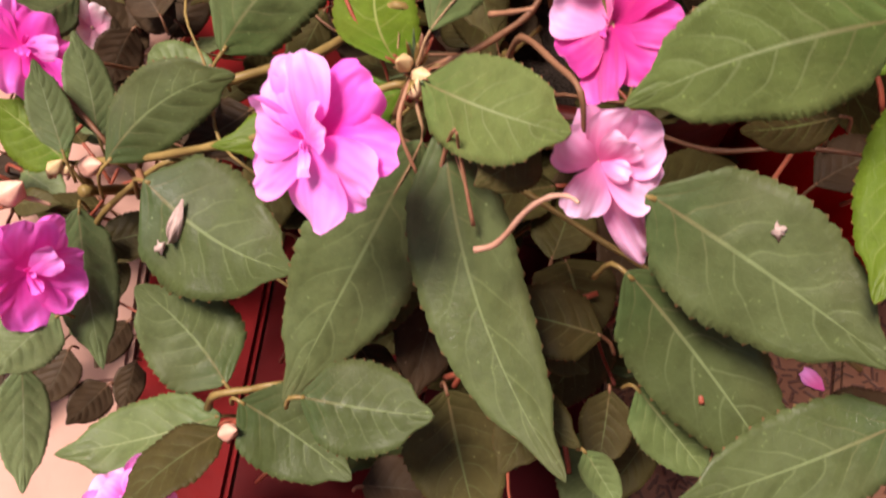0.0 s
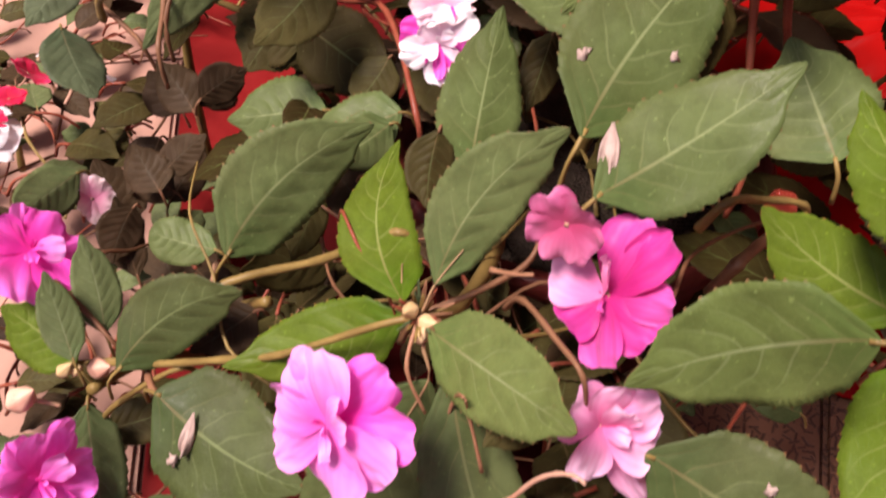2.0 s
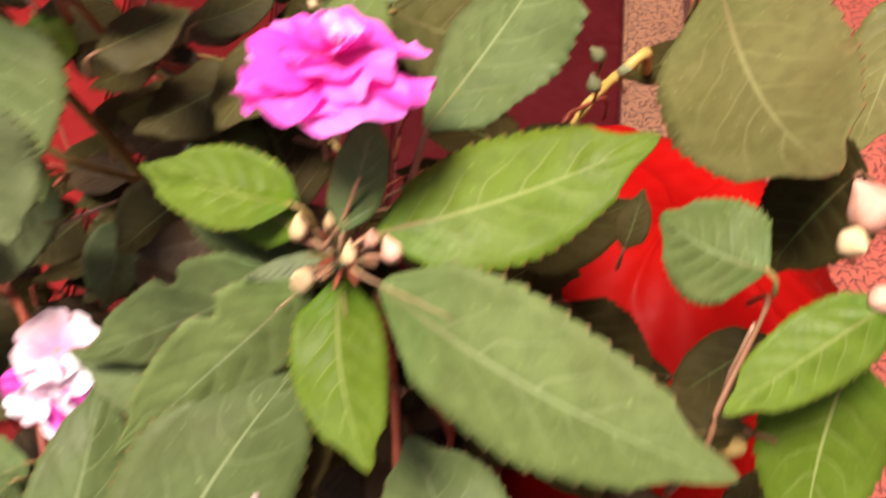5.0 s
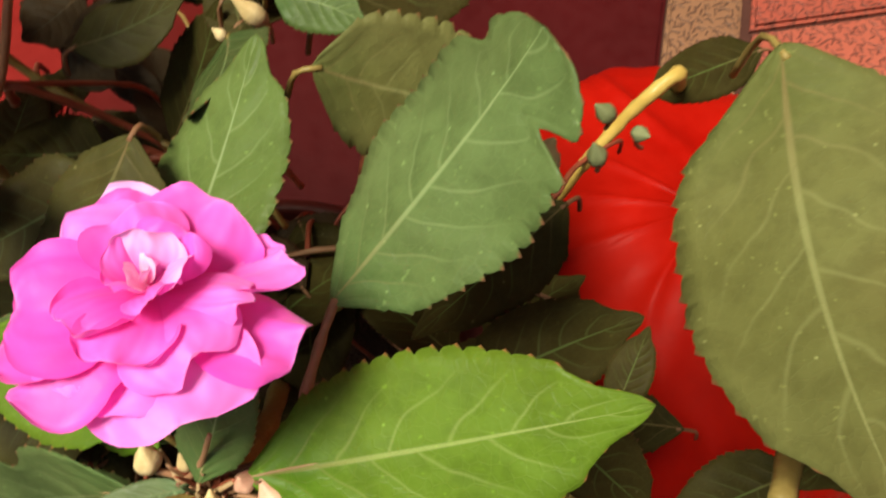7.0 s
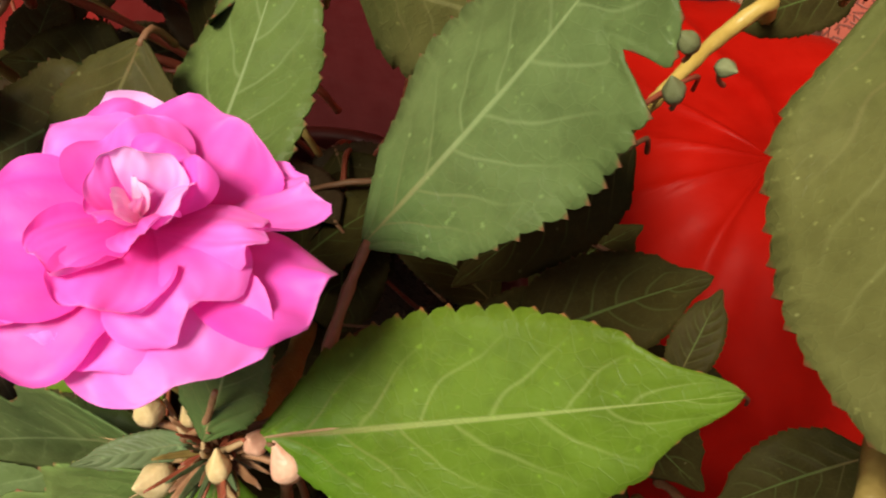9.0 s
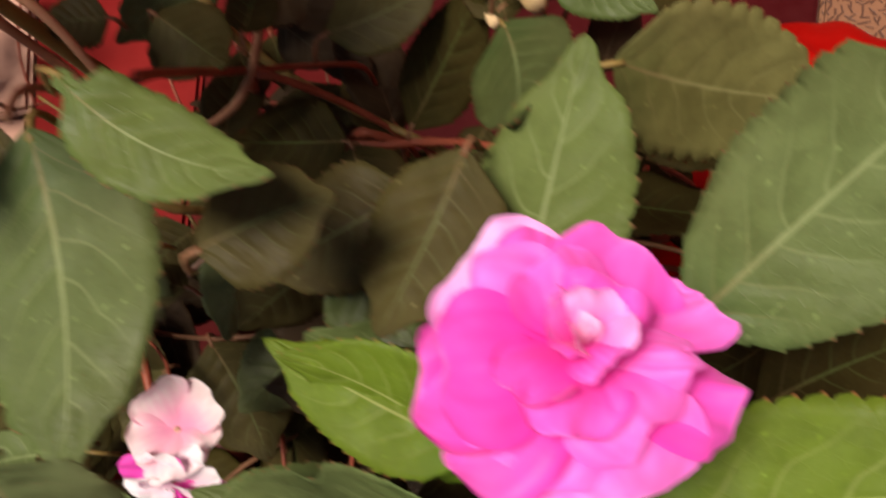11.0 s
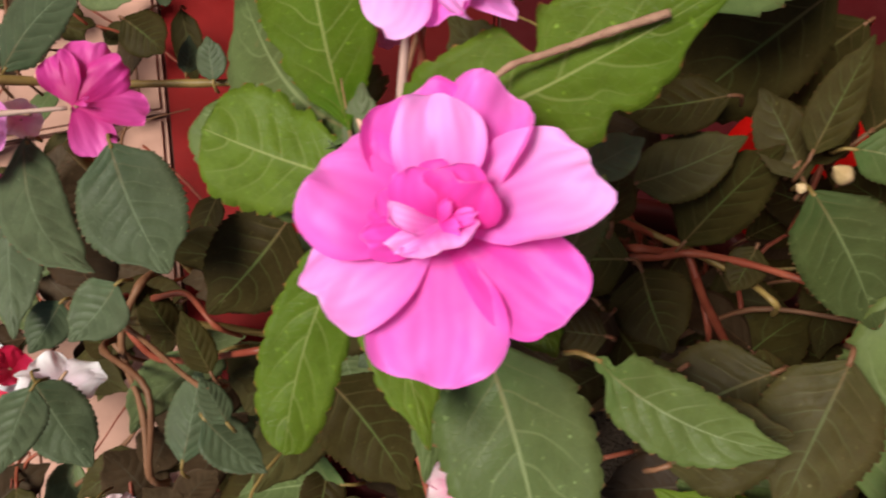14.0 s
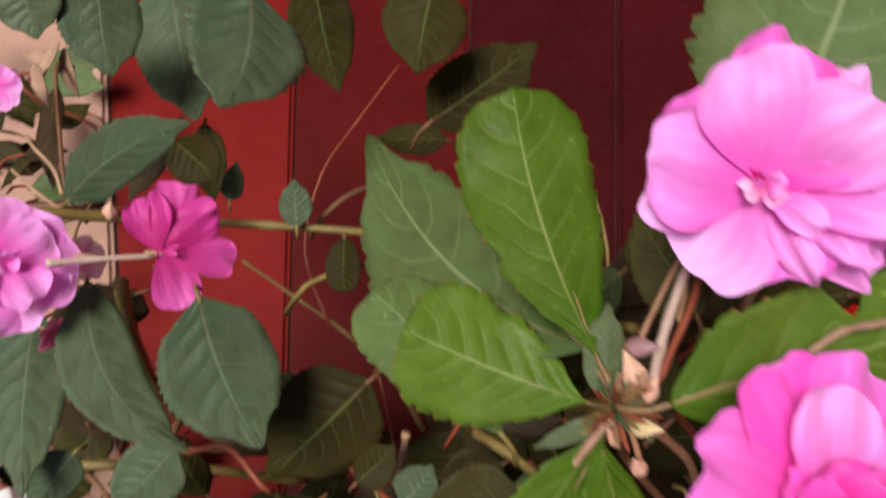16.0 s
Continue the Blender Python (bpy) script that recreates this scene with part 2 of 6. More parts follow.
bud_pinkbud = plain_material("bud_pinkbud", (0.80, 0.20, 0.36), (0.86, 0.42, 0.50), 0.45, 120.0)
bud_mauvebud = plain_material("bud_mauvebud", (0.20, 0.10, 0.10), (0.34, 0.19, 0.20), 0.4, 160.0)
bud_greybud = plain_material("bud_greybud", (0.11, 0.115, 0.050), (0.17, 0.175, 0.09), 0.4, 160.0)
bud_pod = plain_material("bud_pod", (0.22, 0.02, 0.012), (0.32, 0.05, 0.03), 0.22, 120.0, spec=0.6)
dry_brown = plain_material("dry_brown", (0.20, 0.11, 0.07), (0.36, 0.22, 0.15), 0.7, 200.0, 0.6)
dry_petal = plain_material("dry_petal", (0.38, 0.26, 0.22), (0.54, 0.42, 0.36), 0.6, 200.0, 0.5, thin=0.3)
wet = Nodes("water")
wet.bsdf.inputs["Transmission Weight"].default_value = 1.0
wet.bsdf.inputs["Roughness"].default_value = 0.02
wet.bsdf.inputs["IOR"].default_value = 1.33
wet.bsdf.inputs["Base Color"].default_value = (1, 1, 1, 1)
water = wet.mat
soil = plain_material("soil", (0.018, 0.012, 0.008), (0.055, 0.038, 0.026), 0.9, 60.0, 1.0, 0.006)
red_plastic = plain_material("red_plastic", (0.22, 0.002, 0.0015), (0.29, 0.005, 0.003), 0.45, 14.0, 0.10, 0.003, spec=0.04)
dark_plastic = plain_material("dark_plastic", (0.060, 0.008, 0.006), (0.09, 0.014, 0.010), 0.45, 14.0, 0.1, 0.003)
grout = plain_material("grout", (0.040, 0.012, 0.009), (0.070, 0.024, 0.018), 0.9, 40.0, 0.5)
red_paint = plain_material("red_paint", (0.108, 0.004, 0.004), (0.160, 0.009, 0.008), 0.6, 11.0, 0.35, 0.0012, spec=0.08)
# two darker copies of the red paint, with the floor's shade in their colour
shaded_paint = plain_material("shaded_paint", (0.048, 0.002, 0.002), (0.074, 0.004, 0.004), 0.55, 11.0, 0.35, 0.0012, spec=0.08)
deep_shaded_paint = plain_material("deep_shaded_paint", (0.026, 0.0015, 0.002), (0.042, 0.003, 0.004), 0.55, 11.0, 0.35, 0.0012, spec=0.08)
pale_cement = plain_material("pale_cement", (0.31, 0.175, 0.13), (0.43, 0.25, 0.19), 0.75, 9.0, 0.4, 0.0015)
wall_paint = plain_material("wall_paint", (0.20, 0.07, 0.05), (0.27, 0.10, 0.075), 0.8, 7.0, 0.3, 0.002)
ground_earth = plain_material("ground_earth", (0.30, 0.17, 0.12), (0.42, 0.26, 0.19), 0.9, 3.0, 0.4, 0.004)


def tile_material(name, low, high, mark):
    """Non-slip floor tile with short raised dashes lying every way."""
    k = Nodes(name)
    coords = k.tree.nodes.new("ShaderNodeTexCoord")
    info = k.tree.nodes.new("ShaderNodeObjectInfo")
    obj = coords.outputs["Object"]

    def dashes(scale, shift):
        move = k.tree.nodes.new("ShaderNodeVectorMath")
        move.inputs[1].default_value = (shift, shift * 0.7, 0)
        k.link(obj, move.inputs[0])
        flat = k.tree.nodes.new("ShaderNodeVectorMath")
        flat.operation = "MULTIPLY"
        flat.inputs[1].default_value = (scale, scale, 0)
        k.link(move.outputs[0], flat.inputs[0])
        cell = k.add("ShaderNodeTexVoronoi", Scale=1.0, Randomness=0.75)
        cell.voronoi_dimensions = "2D"
        k.link(flat.outputs[0], cell.inputs["Vector"])
        off = k.tree.nodes.new("ShaderNodeVectorMath")
        off.operation = "SUBTRACT"
        k.link(flat.outputs[0], off.inputs[0])
        k.link(cell.outputs["Position"], off.inputs[1])
        turn = k.tree.nodes.new("ShaderNodeVectorRotate")
        turn.rotation_type = "Z_AXIS"
        k.link(off.outputs[0], turn.inputs["Vector"])
        hue = k.tree.nodes.new("ShaderNodeSeparateColor")
        k.link(cell.outputs["Color"], hue.inputs[0])
        k.link(k.math("MULTIPLY", hue.outputs[0], 6.283), turn.inputs["Angle"])
        xyz = k.tree.nodes.new("ShaderNodeSeparateXYZ")
        k.link(turn.outputs[0], xyz.inputs[0])
        inside = k.math("MULTIPLY", k.ramp(k.math("ABSOLUTE", xyz.outputs[0]), 0.46, 0.38),
                        k.ramp(k.math("ABSOLUTE", xyz.outputs[1]), 0.13, 0.06))
        return inside

    mark_mask = k.math("MAXIMUM", dashes(150.0, 0.0), dashes(125.0, 3.31))
    tone = k.math("ADD", k.math("MULTIPLY", k.noise(13.0, 5.0, obj), 0.8), k.math("MULTIPLY", info.outputs["Random"], 0.3))
    colour = k.mix(k.ramp(tone, 0.3, 0.85), low, high)
    colour = k.mix(k.ramp(k.noise(60.0, 4.0, obj), 0.6, 0.75, 0.0, 0.4), colour, mark)
    colour = k.mix(k.math("MULTIPLY", mark_mask, 0.8), colour, mark)
    k.link(colour, k.bsdf.inputs["Base Color"])
    k.bsdf.inputs["Roughness"].default_value = 0.6
    k.bump(k.math("SUBTRACT", k.math("MULTIPLY", k.noise(500.0, 2.0, obj), 0.3), mark_mask), 0.6, 0.0012)
    return k.mat


tile_red = tile_material("tile_red", (0.216, 0.036, 0.022), (0.276, 0.063, 0.039), (0.060, 0.011, 0.007))
tile_tan = tile_material("tile_tan", (0.135, 0.056, 0.027), (0.180, 0.082, 0.041), (0.041, 0.013, 0.007))


# ---- building helpers ----
def mesh_object(name, bm, material, parent=None, smooth=True):
    data = bpy.data.meshes.new(name)
    bm.to_mesh(data)
    bm.free()
    if smooth:
        data.polygons.foreach_set("use_smooth", [True] * len(data.polygons))
    data.materials.append(material)
    ob = new(name, data)
    if parent is not None:
        ob.parent = parent
        ob.matrix_parent_inverse = parent.matrix_world.inverted()
    return ob


def part(name, bm, material, parent, label="", smooth=True):
    ob = mesh_object(name, bm, material, parent, smooth)
    return tagged(ob, label) if label else ob


def basis(origin, x, y, z):
    m = Matrix((x, y, z)).transposed().to_4x4()
    m.translation = origin
    return m


def plant(name, place, label):
    ob = new(name)
    ob.location = place
    ob.matrix_world = Matrix.Translation(place)
    ob.empty_display_size = 0.02
    return tagged(ob, label, "plant", group="potted impatiens")


rng = random.Random(11)


def tube(points, radius, taper=0.75, rings=8, steps=5):
    """A smooth, slightly knobbly round stem through the points."""
    pts = [Vector(p) for p in points]
    if len(pts) == 2:
        pts.insert(1, (pts[0] + pts[1]) / 2)
    line = []
    for i in range(len(pts) - 1):
        p0, p1, p2, p3 = pts[max(i - 1, 0)], pts[i], pts[i + 1], pts[min(i + 2, len(pts) - 1)]
        for s in range(steps):
            t = s / steps
            line.append(0.5 * (2 * p1 + (p2 - p0) * t + (2 * p0 - 5 * p1 + 4 * p2 - p3) * t * t + (3 * p1 - p0 - 3 * p2 + p3) * t ** 3))
    line.append(pts[-1])
    bm = bmesh.new()
    ref = Vector((0.3, 0.5, 0.81))
    loops = []
    for i, p in enumerate(line):
        d = (line[min(i + 1, len(line) - 1)] - line[max(i - 1, 0)]).normalized()
        a = d.cross(ref).normalized()
        b = d.cross(a)
        f = i / (len(line) - 1)
        r = radius * (1 - (1 - taper) * f) * (1 + 0.10 * math.sin(i * 1.7) + 0.12 * (i % steps == 0))
        loops.append([bm.verts.new(p + r * (math.cos(q * math.tau / rings) * a + math.sin(q * math.tau / rings) * b)) for q in range(rings)])
    for one, two in zip(loops, loops[1:]):
        for q in range(rings):
            bm.faces.new((one[q], one[(q + 1) % rings], two[(q + 1) % rings], two[q]))
    bm.faces.new(loops[0][::-1])
    bm.faces.new(loops[-1])
    return bm


def stem(owner, points, radius, material):
    """A stem whose two ends bend down into the plant."""
    pts = [Vector(p) for p in points]
    if material not in (stem_palepink, stem_tanpink, stem_tan, stem_ruddy):
        drop = Vector((0, 0.004, -0.016))
        pts = [pts[0] + (pts[0] - pts[1]).normalized() * 0.007 + drop] + pts + [pts[-1] + (pts[-1] - pts[-2]).normalized() * 0.007 + drop]
    return part("stem", tube(pts, radius, 0.6), material, owner)


def leaf(owner, base, tip, side, width, material, node=None, blunt=False, torn=(), stalked=True, scallop=0.05, bow=None, spoon=False):
    """An ovate, toothed, drip-tipped leaf from its base to its tip; side points across the blade."""
    base, tip, side = Vector(base), Vector(tip), Vector(side)
    if node is not None:
        base = base.lerp(Vector(node), 0.35)
    axis = tip - base
    length = axis.length
    x = axis.normalized()
    y = (side - side.dot(x) * x).normalized()
    z = x.cross(y)
    teeth = 14 + rng.randrange(4)
    if scallop > 0.07:
        teeth -= 4
    ragged = base * 900
    rows, cols = teeth * 5, 10
    p = rng.uniform(0.50, 0.64)
    q = rng.uniform(0.76, 0.94)
    peak = p / (p + q)
    top = peak ** p * (1 - peak) ** q
    arch = rng.uniform(0.025, 0.065)
    fold = rng.uniform(0.06, 0.24)
    wave, phase = rng.uniform(0.012, 0.034), rng.uniform(0, 6.28)
    bend = rng.uniform(-0.04, 0.04)
    curl = rng.uniform(0.0, 0.12)
    twist = rng.uniform(-0.18, 0.18)
    if bow is not None:
        bend = bow
    if blunt or spoon:
        p, q = (0.86, 0.34) if spoon else (0.60, 0.42)
        peak = p / (p + q)
        top = peak ** p * (1 - peak) ** q
    bm = bmesh.new()
    uv = bm.loops.layers.uv.new("UVMap")
    grid = []
    for i in range(rows + 1):
        u = i / rows
        shape = (u ** p * (1 - u) ** q / top) if 0 < u < 1 else 0.0
        if u > 0.8 and not (blunt or spoon):
            shape *= 1 - 0.30 * math.sin((u - 0.8) / 0.2 * math.pi)
        if u < 0.16:
            shape *= 0.55 + 0.45 * (u / 0.16) ** 1.2
        shape = max(shape, 0.03 * (1 - u))
        saw = (u * teeth) % 1.0
        uneven = 0.75 + 0.9 * noise.noise(ragged + Vector((u * 7, 0, 0)))
        tooth = 1 + (scallop * uneven * math.sin(saw * math.pi) ** 0.6 + 0.045 * (i % 5 == 4) - 0.7 * scallop) * (0.10 < u < 0.98)
        row = []
        for j in range(cols + 1):
            v = 2 * j / cols - 1
            a = abs(v)
            half = 0.5 * width * shape * (tooth if a > 0.99 else 1.0)
            for spot, flank, depth, wide in torn:
                if flank * v > 0:
                    half *= 1 - depth * (0.5 + 0.5 * math.cos(math.pi * min(1.0, abs(u - spot) / (1.3 * wide))))
            ribs = math.sin((u - 0.27 * a ** 1.25) * 7 * math.pi) ** 2
            h = arch * length * (4 * u * (1 - u)) - curl * length * max(0, u - 0.6) ** 2
            h += fold * half * a - 0.30 * fold * half * a * a
            h += wave * width * math.sin(2 * math.pi * 2.6 * u + phase + (1.3 if v > 0 else 0)) * a * a * shape
            h += twist * (u - 0.45) * v * half
            h += 0.018 * width * ribs * math.sin(a * math.pi) * shape
            row.append(bm.verts.new((u * length, v * half + bend * length * 4 * u * (1 - u), h)))
        grid.append(row)
    for i in range(rows):
        for j in range(cols):
            face = bm.faces.new((grid[i][j], grid[i + 1][j], grid[i + 1][j + 1], grid[i][j + 1]))
            for loop, (a, b) in zip(face.loops, ((i, j), (i + 1, j), (i + 1, j + 1), (i, j + 1))):
                inset = 0.0 if a % 5 == 4 else 0.03
                loop[uv].uv = (a / rows, min(max(b / cols, inset), 1 - inset))
    data = bpy.data.meshes.new("leaf")
    bm.to_mesh(data)
    bm.free()
    data.polygons.foreach_set("use_smooth", [True] * len(data.polygons))
    data.materials.append(material)
    ob = new("leaf", data)
    ob.parent = owner
    ob.matrix_basis = owner.matrix_world.inverted() @ basis(base, x, y, z)
    thick = ob.modifiers.new("thickness", "SOLIDIFY")
    thick.thickness, thick.offset = 0.00035, -1.0
    if node is not None:
        n = Vector(node)
        mid = (n + base) / 2 - z * 0.002
        stalk = tube([n, mid, base, base + x * 0.22 * length + z * 0.69 * arch * length], 0.0005 + 0.007 * width, 0.22, 8, 3)
        part("petiole", stalk, stem_blush, owner)
    elif stalked:
        root = base - x * 0.14 * length - Vector((0, 0, 0.24 * length))
        stalk = tube([base + x * 0.04 * length + z * arch * length * 0.1, base - x * 0.08 * length - z * 0.001 - Vector((0, 0, 0.06 * length)), root], 0.0004 + 0.008 * width, 1.1, 6, 3)
        part("petiole", stalk, stem_brown if material in (leaf_shaded, leaf_umber, leaf_bronze) else stem_olive, owner)
    return ob


def petal_mesh(length, width, elev, cup, ruffle, seed, notch=0.08):
    """One rounded, softly crumpled petal rising from the origin along +x at the angle elev."""
    r = random.Random(seed)
    rows, cols = 18, 18
    ph, ph2 = r.uniform(0, 6.28), r.uniform(0, 6.28)
    twist, back = r.uniform(-0.12, 0.12), r.uniform(0.0, 0.35)
    droop = r.uniform(0.02, 0.20)
    hem = r.choice((-0.05, 0.02, 0.04, 0.06, 0.08))
    lean, shift = r.uniform(-0.08, 0.08), Vector((r.uniform(0, 50), r.uniform(0, 50), 0))
    bm = bmesh.new()
    uv = bm.loops.layers.uv.new("UVMap")
    ca, sa = math.cos(elev), math.sin(elev)
    grid = []
    for i in range(rows + 1):
        u = math.sin(i / rows * math.pi / 2)
        if u < 0.64:
            k = u / 0.64
            w = 0.12 + 0.88 * k ** 1.4 * (2.4 - 1.4 * k)
        else:
            w = max(0.0, 1 - ((u - 0.64) / 0.36) ** 2.3) ** 0.46
        w *= width * 0.5
        row = []
        for j in range(cols + 1):
            v = 2 * j / cols - 1
            edge = v
            v *= 2 * w / width
            dent = notch * math.exp(-((v - lean * 0.6) * 4.0) ** 2) * max(0.0, (u - 0.6) / 0.4) ** 2
            rim = noise.noise(Vector((v * 2.4, 0, 3)) + shift)
            reach = length * u * (1 - dent + (0.035 * math.sin(v * 3.1 + ph) + 0.065 * rim) * u * u)
            lift = cup * length * (0.45 * u * u + v * v * 0.22 * u)
            lift -= back * length * max(0, u - 0.5) ** 2 * 2.0
            lift += ruffle * length * u * u * (math.sin(v * 3.2 + ph) + 0.45 * math.sin(v * 6.5 + ph2) * u * u)
            lift -= droop * length * v * v * u * u
            margin = max(0.0, max(abs(edge) * min(1.0, 2.2 * u), u) - 0.74) / 0.26
            lift += hem * length * margin * margin * (1 + 0.8 * math.sin(v * 4.0 + u * 3.0 + ph2))
            lift += twist * length * v * u * u + 0.02 * length * math.exp(-(v * 5) ** 2) * u
            lift += 0.125 * length * u * noise.noise(Vector((u * 1.8, v * 1.7, 0)) + shift)
            lift += 0.055 * length * u * u * noise.noise(Vector((u * 4.0, v * 4.2, 9)) + shift)
            row.append(bm.verts.new((reach * ca - lift * sa, edge * w * (1 + 0.10 * rim) + lean * length * u * u, reach * sa + lift * ca)))
        grid.append(row)
    for i in range(rows):
        for j in range(cols):
            face = bm.faces.new((grid[i][j], grid[i + 1][j], grid[i + 1][j + 1], grid[i][j + 1]))
            for loop, (a, b) in zip(face.loops, ((i, j), (i + 1, j), (i + 1, j + 1), (i, j + 1))):
                loop[uv].uv = (a / rows, b / cols)
    return bm


WHORLS = {
    # petals, length, width, elevation, cup, ruffle
    "double": [(6, 1.0, 1.15, 3, 0.12, 0.05), (5, 0.86, 1.00, 15, 0.20, 0.07), (4, 0.66, 0.76, 30, 0.25, 0.08),
               (4, 0.44, 0.48, 48, 0.30, 0.08), (3, 0.26, 0.28, 66, 0.4, 0.08)],
    "semi": [(5, 1.0, 1.28, 4, 0.10, 0.05), (4, 0.66, 0.80, 15, 0.2, 0.07), (3, 0.30, 0.26, 44, 0.4, 0.06)],
    "single": [(5, 1.0, 1.15, 12, 0.2, 0.05)],
}
# flowers laid out petal by petal: bearing, length, width, elevation
RUFFLED = [(88, 1.22, 0.84, -2), (59, 1.10, 0.60, 0), (0, 1.22, 0.66, -2), (137, 1.04, 0.74, 0), (186, 1.00, 0.70, -4), (-38, 1.10, 0.54, -2), (-125, 0.90, 1.04, 0), (-75, 0.80, 0.84, -2),
           (150, 0.86, 0.40, 12), (-58, 0.84, 0.42, 9), (-34, 0.92, 0.36, 12), (168, 0.94, 0.98, 12), (-14, 1.12, 0.56, 10), (34, 1.04, 0.84, 18), (8, 0.64, 0.24, 20), (102, 1.04, 0.88, 19),
           (-46, 0.56, 0.30, 16), (200, 0.22, 0.20, 34), (-60, 0.22, 0.18, 34), (40, 0.20, 0.16, 48), (110, 0.26, 0.07, 62), (-10, 0.20, 0.14, 52), (150, 0.16, 0.12, 60)]
SIDE_ON = [(72, 0.97, 0.75, 5), (42, 0.95, 0.62, 9), (0, 1.03, 0.62, 4), (-65, 0.8, 0.66, 4), (112, 0.76, 0.6, 3), (30, 0.3, 0.06, 40),
           (-20, 0.26, 0.06, 45)]
ROSETTE = [(182, 1.06, 1.20, -3), (130, 1.12, 1.10, -1), (216, 1.04, 1.04, -4), (-74, 0.92, 1.20, -4), (-16, 1.06, 0.86, -5), (-112, 0.84, 0.96, -2), (98, 0.94, 0.92, 2),
           (22, 1.00, 0.72, 3), (64, 0.86, 0.98, 10), (188, 0.90, 1.00, 8), (145, 0.88, 1.00, 10), (-56, 0.68, 0.86, 9), (-8, 0.72, 0.44, 12), (-100, 0.62, 0.66, 13),
           (215, 0.60, 0.54, 18), (112, 0.62, 0.70, 26), (60, 0.50, 0.56, 40), (10, 0.42, 0.50, 46), (86, 0.42, 0.50, 58), (150, 0.40, 0.44, 54), (-60, 0.36, 0.40, 44),
           (-130, 0.32, 0.30, 50), (50, 0.25, 0.24, 74), (205, 0.24, 0.22, 68), (-30, 0.20, 0.16, 72)]
HALF_OPEN = [(107, 1.00, 0.78, 0), (74, 1.03, 0.80, 2), (210, 0.96, 0.76, 4), (162, 0.92, 0.92, 11), (-90, 1.04, 0.96, -3), (-31, 1.00, 0.72, -2),
             (21, 1.06, 0.80, 9), (95, 0.84, 0.62, 17), (150, 0.46, 0.40, 24), (104, 0.46, 0.62, 50), (60, 0.44, 0.60, 54), (190, 0.50, 0.36, 22), (172, 0.38, 0.30, 36), (-72, 0.30, 0.54, 50),
             (215, 0.36, 0.22, 24), (18, 0.30, 0.12, 44), (50, 0.24, 0.10, 58), (-20, 0.20, 0.12, 40)]
DROOPING = [(20, 0.95, 1.00, 20), (80, 0.90, 1.00, 24), (140, 0.90, 1.00, 24), (-28, 0.98, 0.90, 14), (-62, 1.85, 0.66, -6), (-115, 0.85, 0.80, 8), (60, 0.62, 0.66, 40), (-20, 0.46, 0.36, 44)]
CUPPED = [(63, 1.10, 0.76, 6), (27, 1.18, 0.66, 2), (-8, 0.98, 0.60, 0), (-45, 0.88, 0.78, 2), (-88, 0.94, 0.70, 6), (205, 0.66, 0.74, 20), (155, 0.76, 0.78, 26),
          (46, 0.66, 0.22, 34), (-60, 0.30, 0.10, 50), (10, 0.24, 0.10, 56)]
BROAD = [(42, 1.00, 0.66, -2), (0, 1.04, 0.64, -4), (209, 0.96, 0.66, 2), (-82, 0.97, 0.98, 0), (-33, 0.98, 0.80, 5), (171, 0.76, 0.70, 9), (84, 0.90, 0.88, 11), (118, 0.84, 0.60, 5),
         (25, 0.54, 0.52, 22), (-76, 0.40, 0.24, 26), (110, 0.18, 0.12, 50), (-20, 0.16, 0.10, 56)]
SPLASHED = [(160, 0.96, 0.84, 3), (95, 0.86, 0.94, 6), (40, 1.12, 0.80, 3), (204, 0.98, 0.70, 1), (-88, 1.00, 0.78, 0), (-10, 1.00, 0.72, -2), (-48, 0.82, 0.56, 3),
            (-84, 0.84, 0.34, 8), (125, 0.60, 0.56, 20), (30, 0.50, 0.44, 24), (230, 0.46, 0.40, 20), (80, 0.24, 0.18, 48)]
BEARINGS = {"drooping": DROOPING, "broad": BROAD, "ruffled": RUFFLED, "side_on": SIDE_ON, "rosette": ROSETTE, "half_open": HALF_OPEN, "cupped": CUPPED, "splashed": SPLASHED}


TONES = {("splashed", -10): petal_hot, ("splashed", -84): petal_hot, ("broad", 42): petal_hot, ("broad", 0): petal_hot, ("broad", 25): petal_rose, ("broad", 110): petal_deep, ("half_open", 21): petal_rose, ("half_open", 210): petal_rose, ("half_open", 60): petal_deep,
         ("half_open", 95): petal_rose, ("half_open", 172): petal_rose, ("half_open", 215): petal_rose, ("half_open", -72): petal_rose, ("cupped", 46): petal_pale, ("cupped", 155): petal_pale,
         ("rosette", 130): petal_rose, ("rosette", 86): petal_rose, ("rosette", 10): petal_rose,
         ("ruffled", 88): petal_hot, ("ruffled", 137): petal_hot, ("ruffled", -75): petal_hot, ("ruffled", 0): petal_hot, ("ruffled", 8): petal_hot,
         ("ruffled", 110): petal_deep, ("ruffled", 200): petal_pale, ("ruffled", -60): petal_pale}


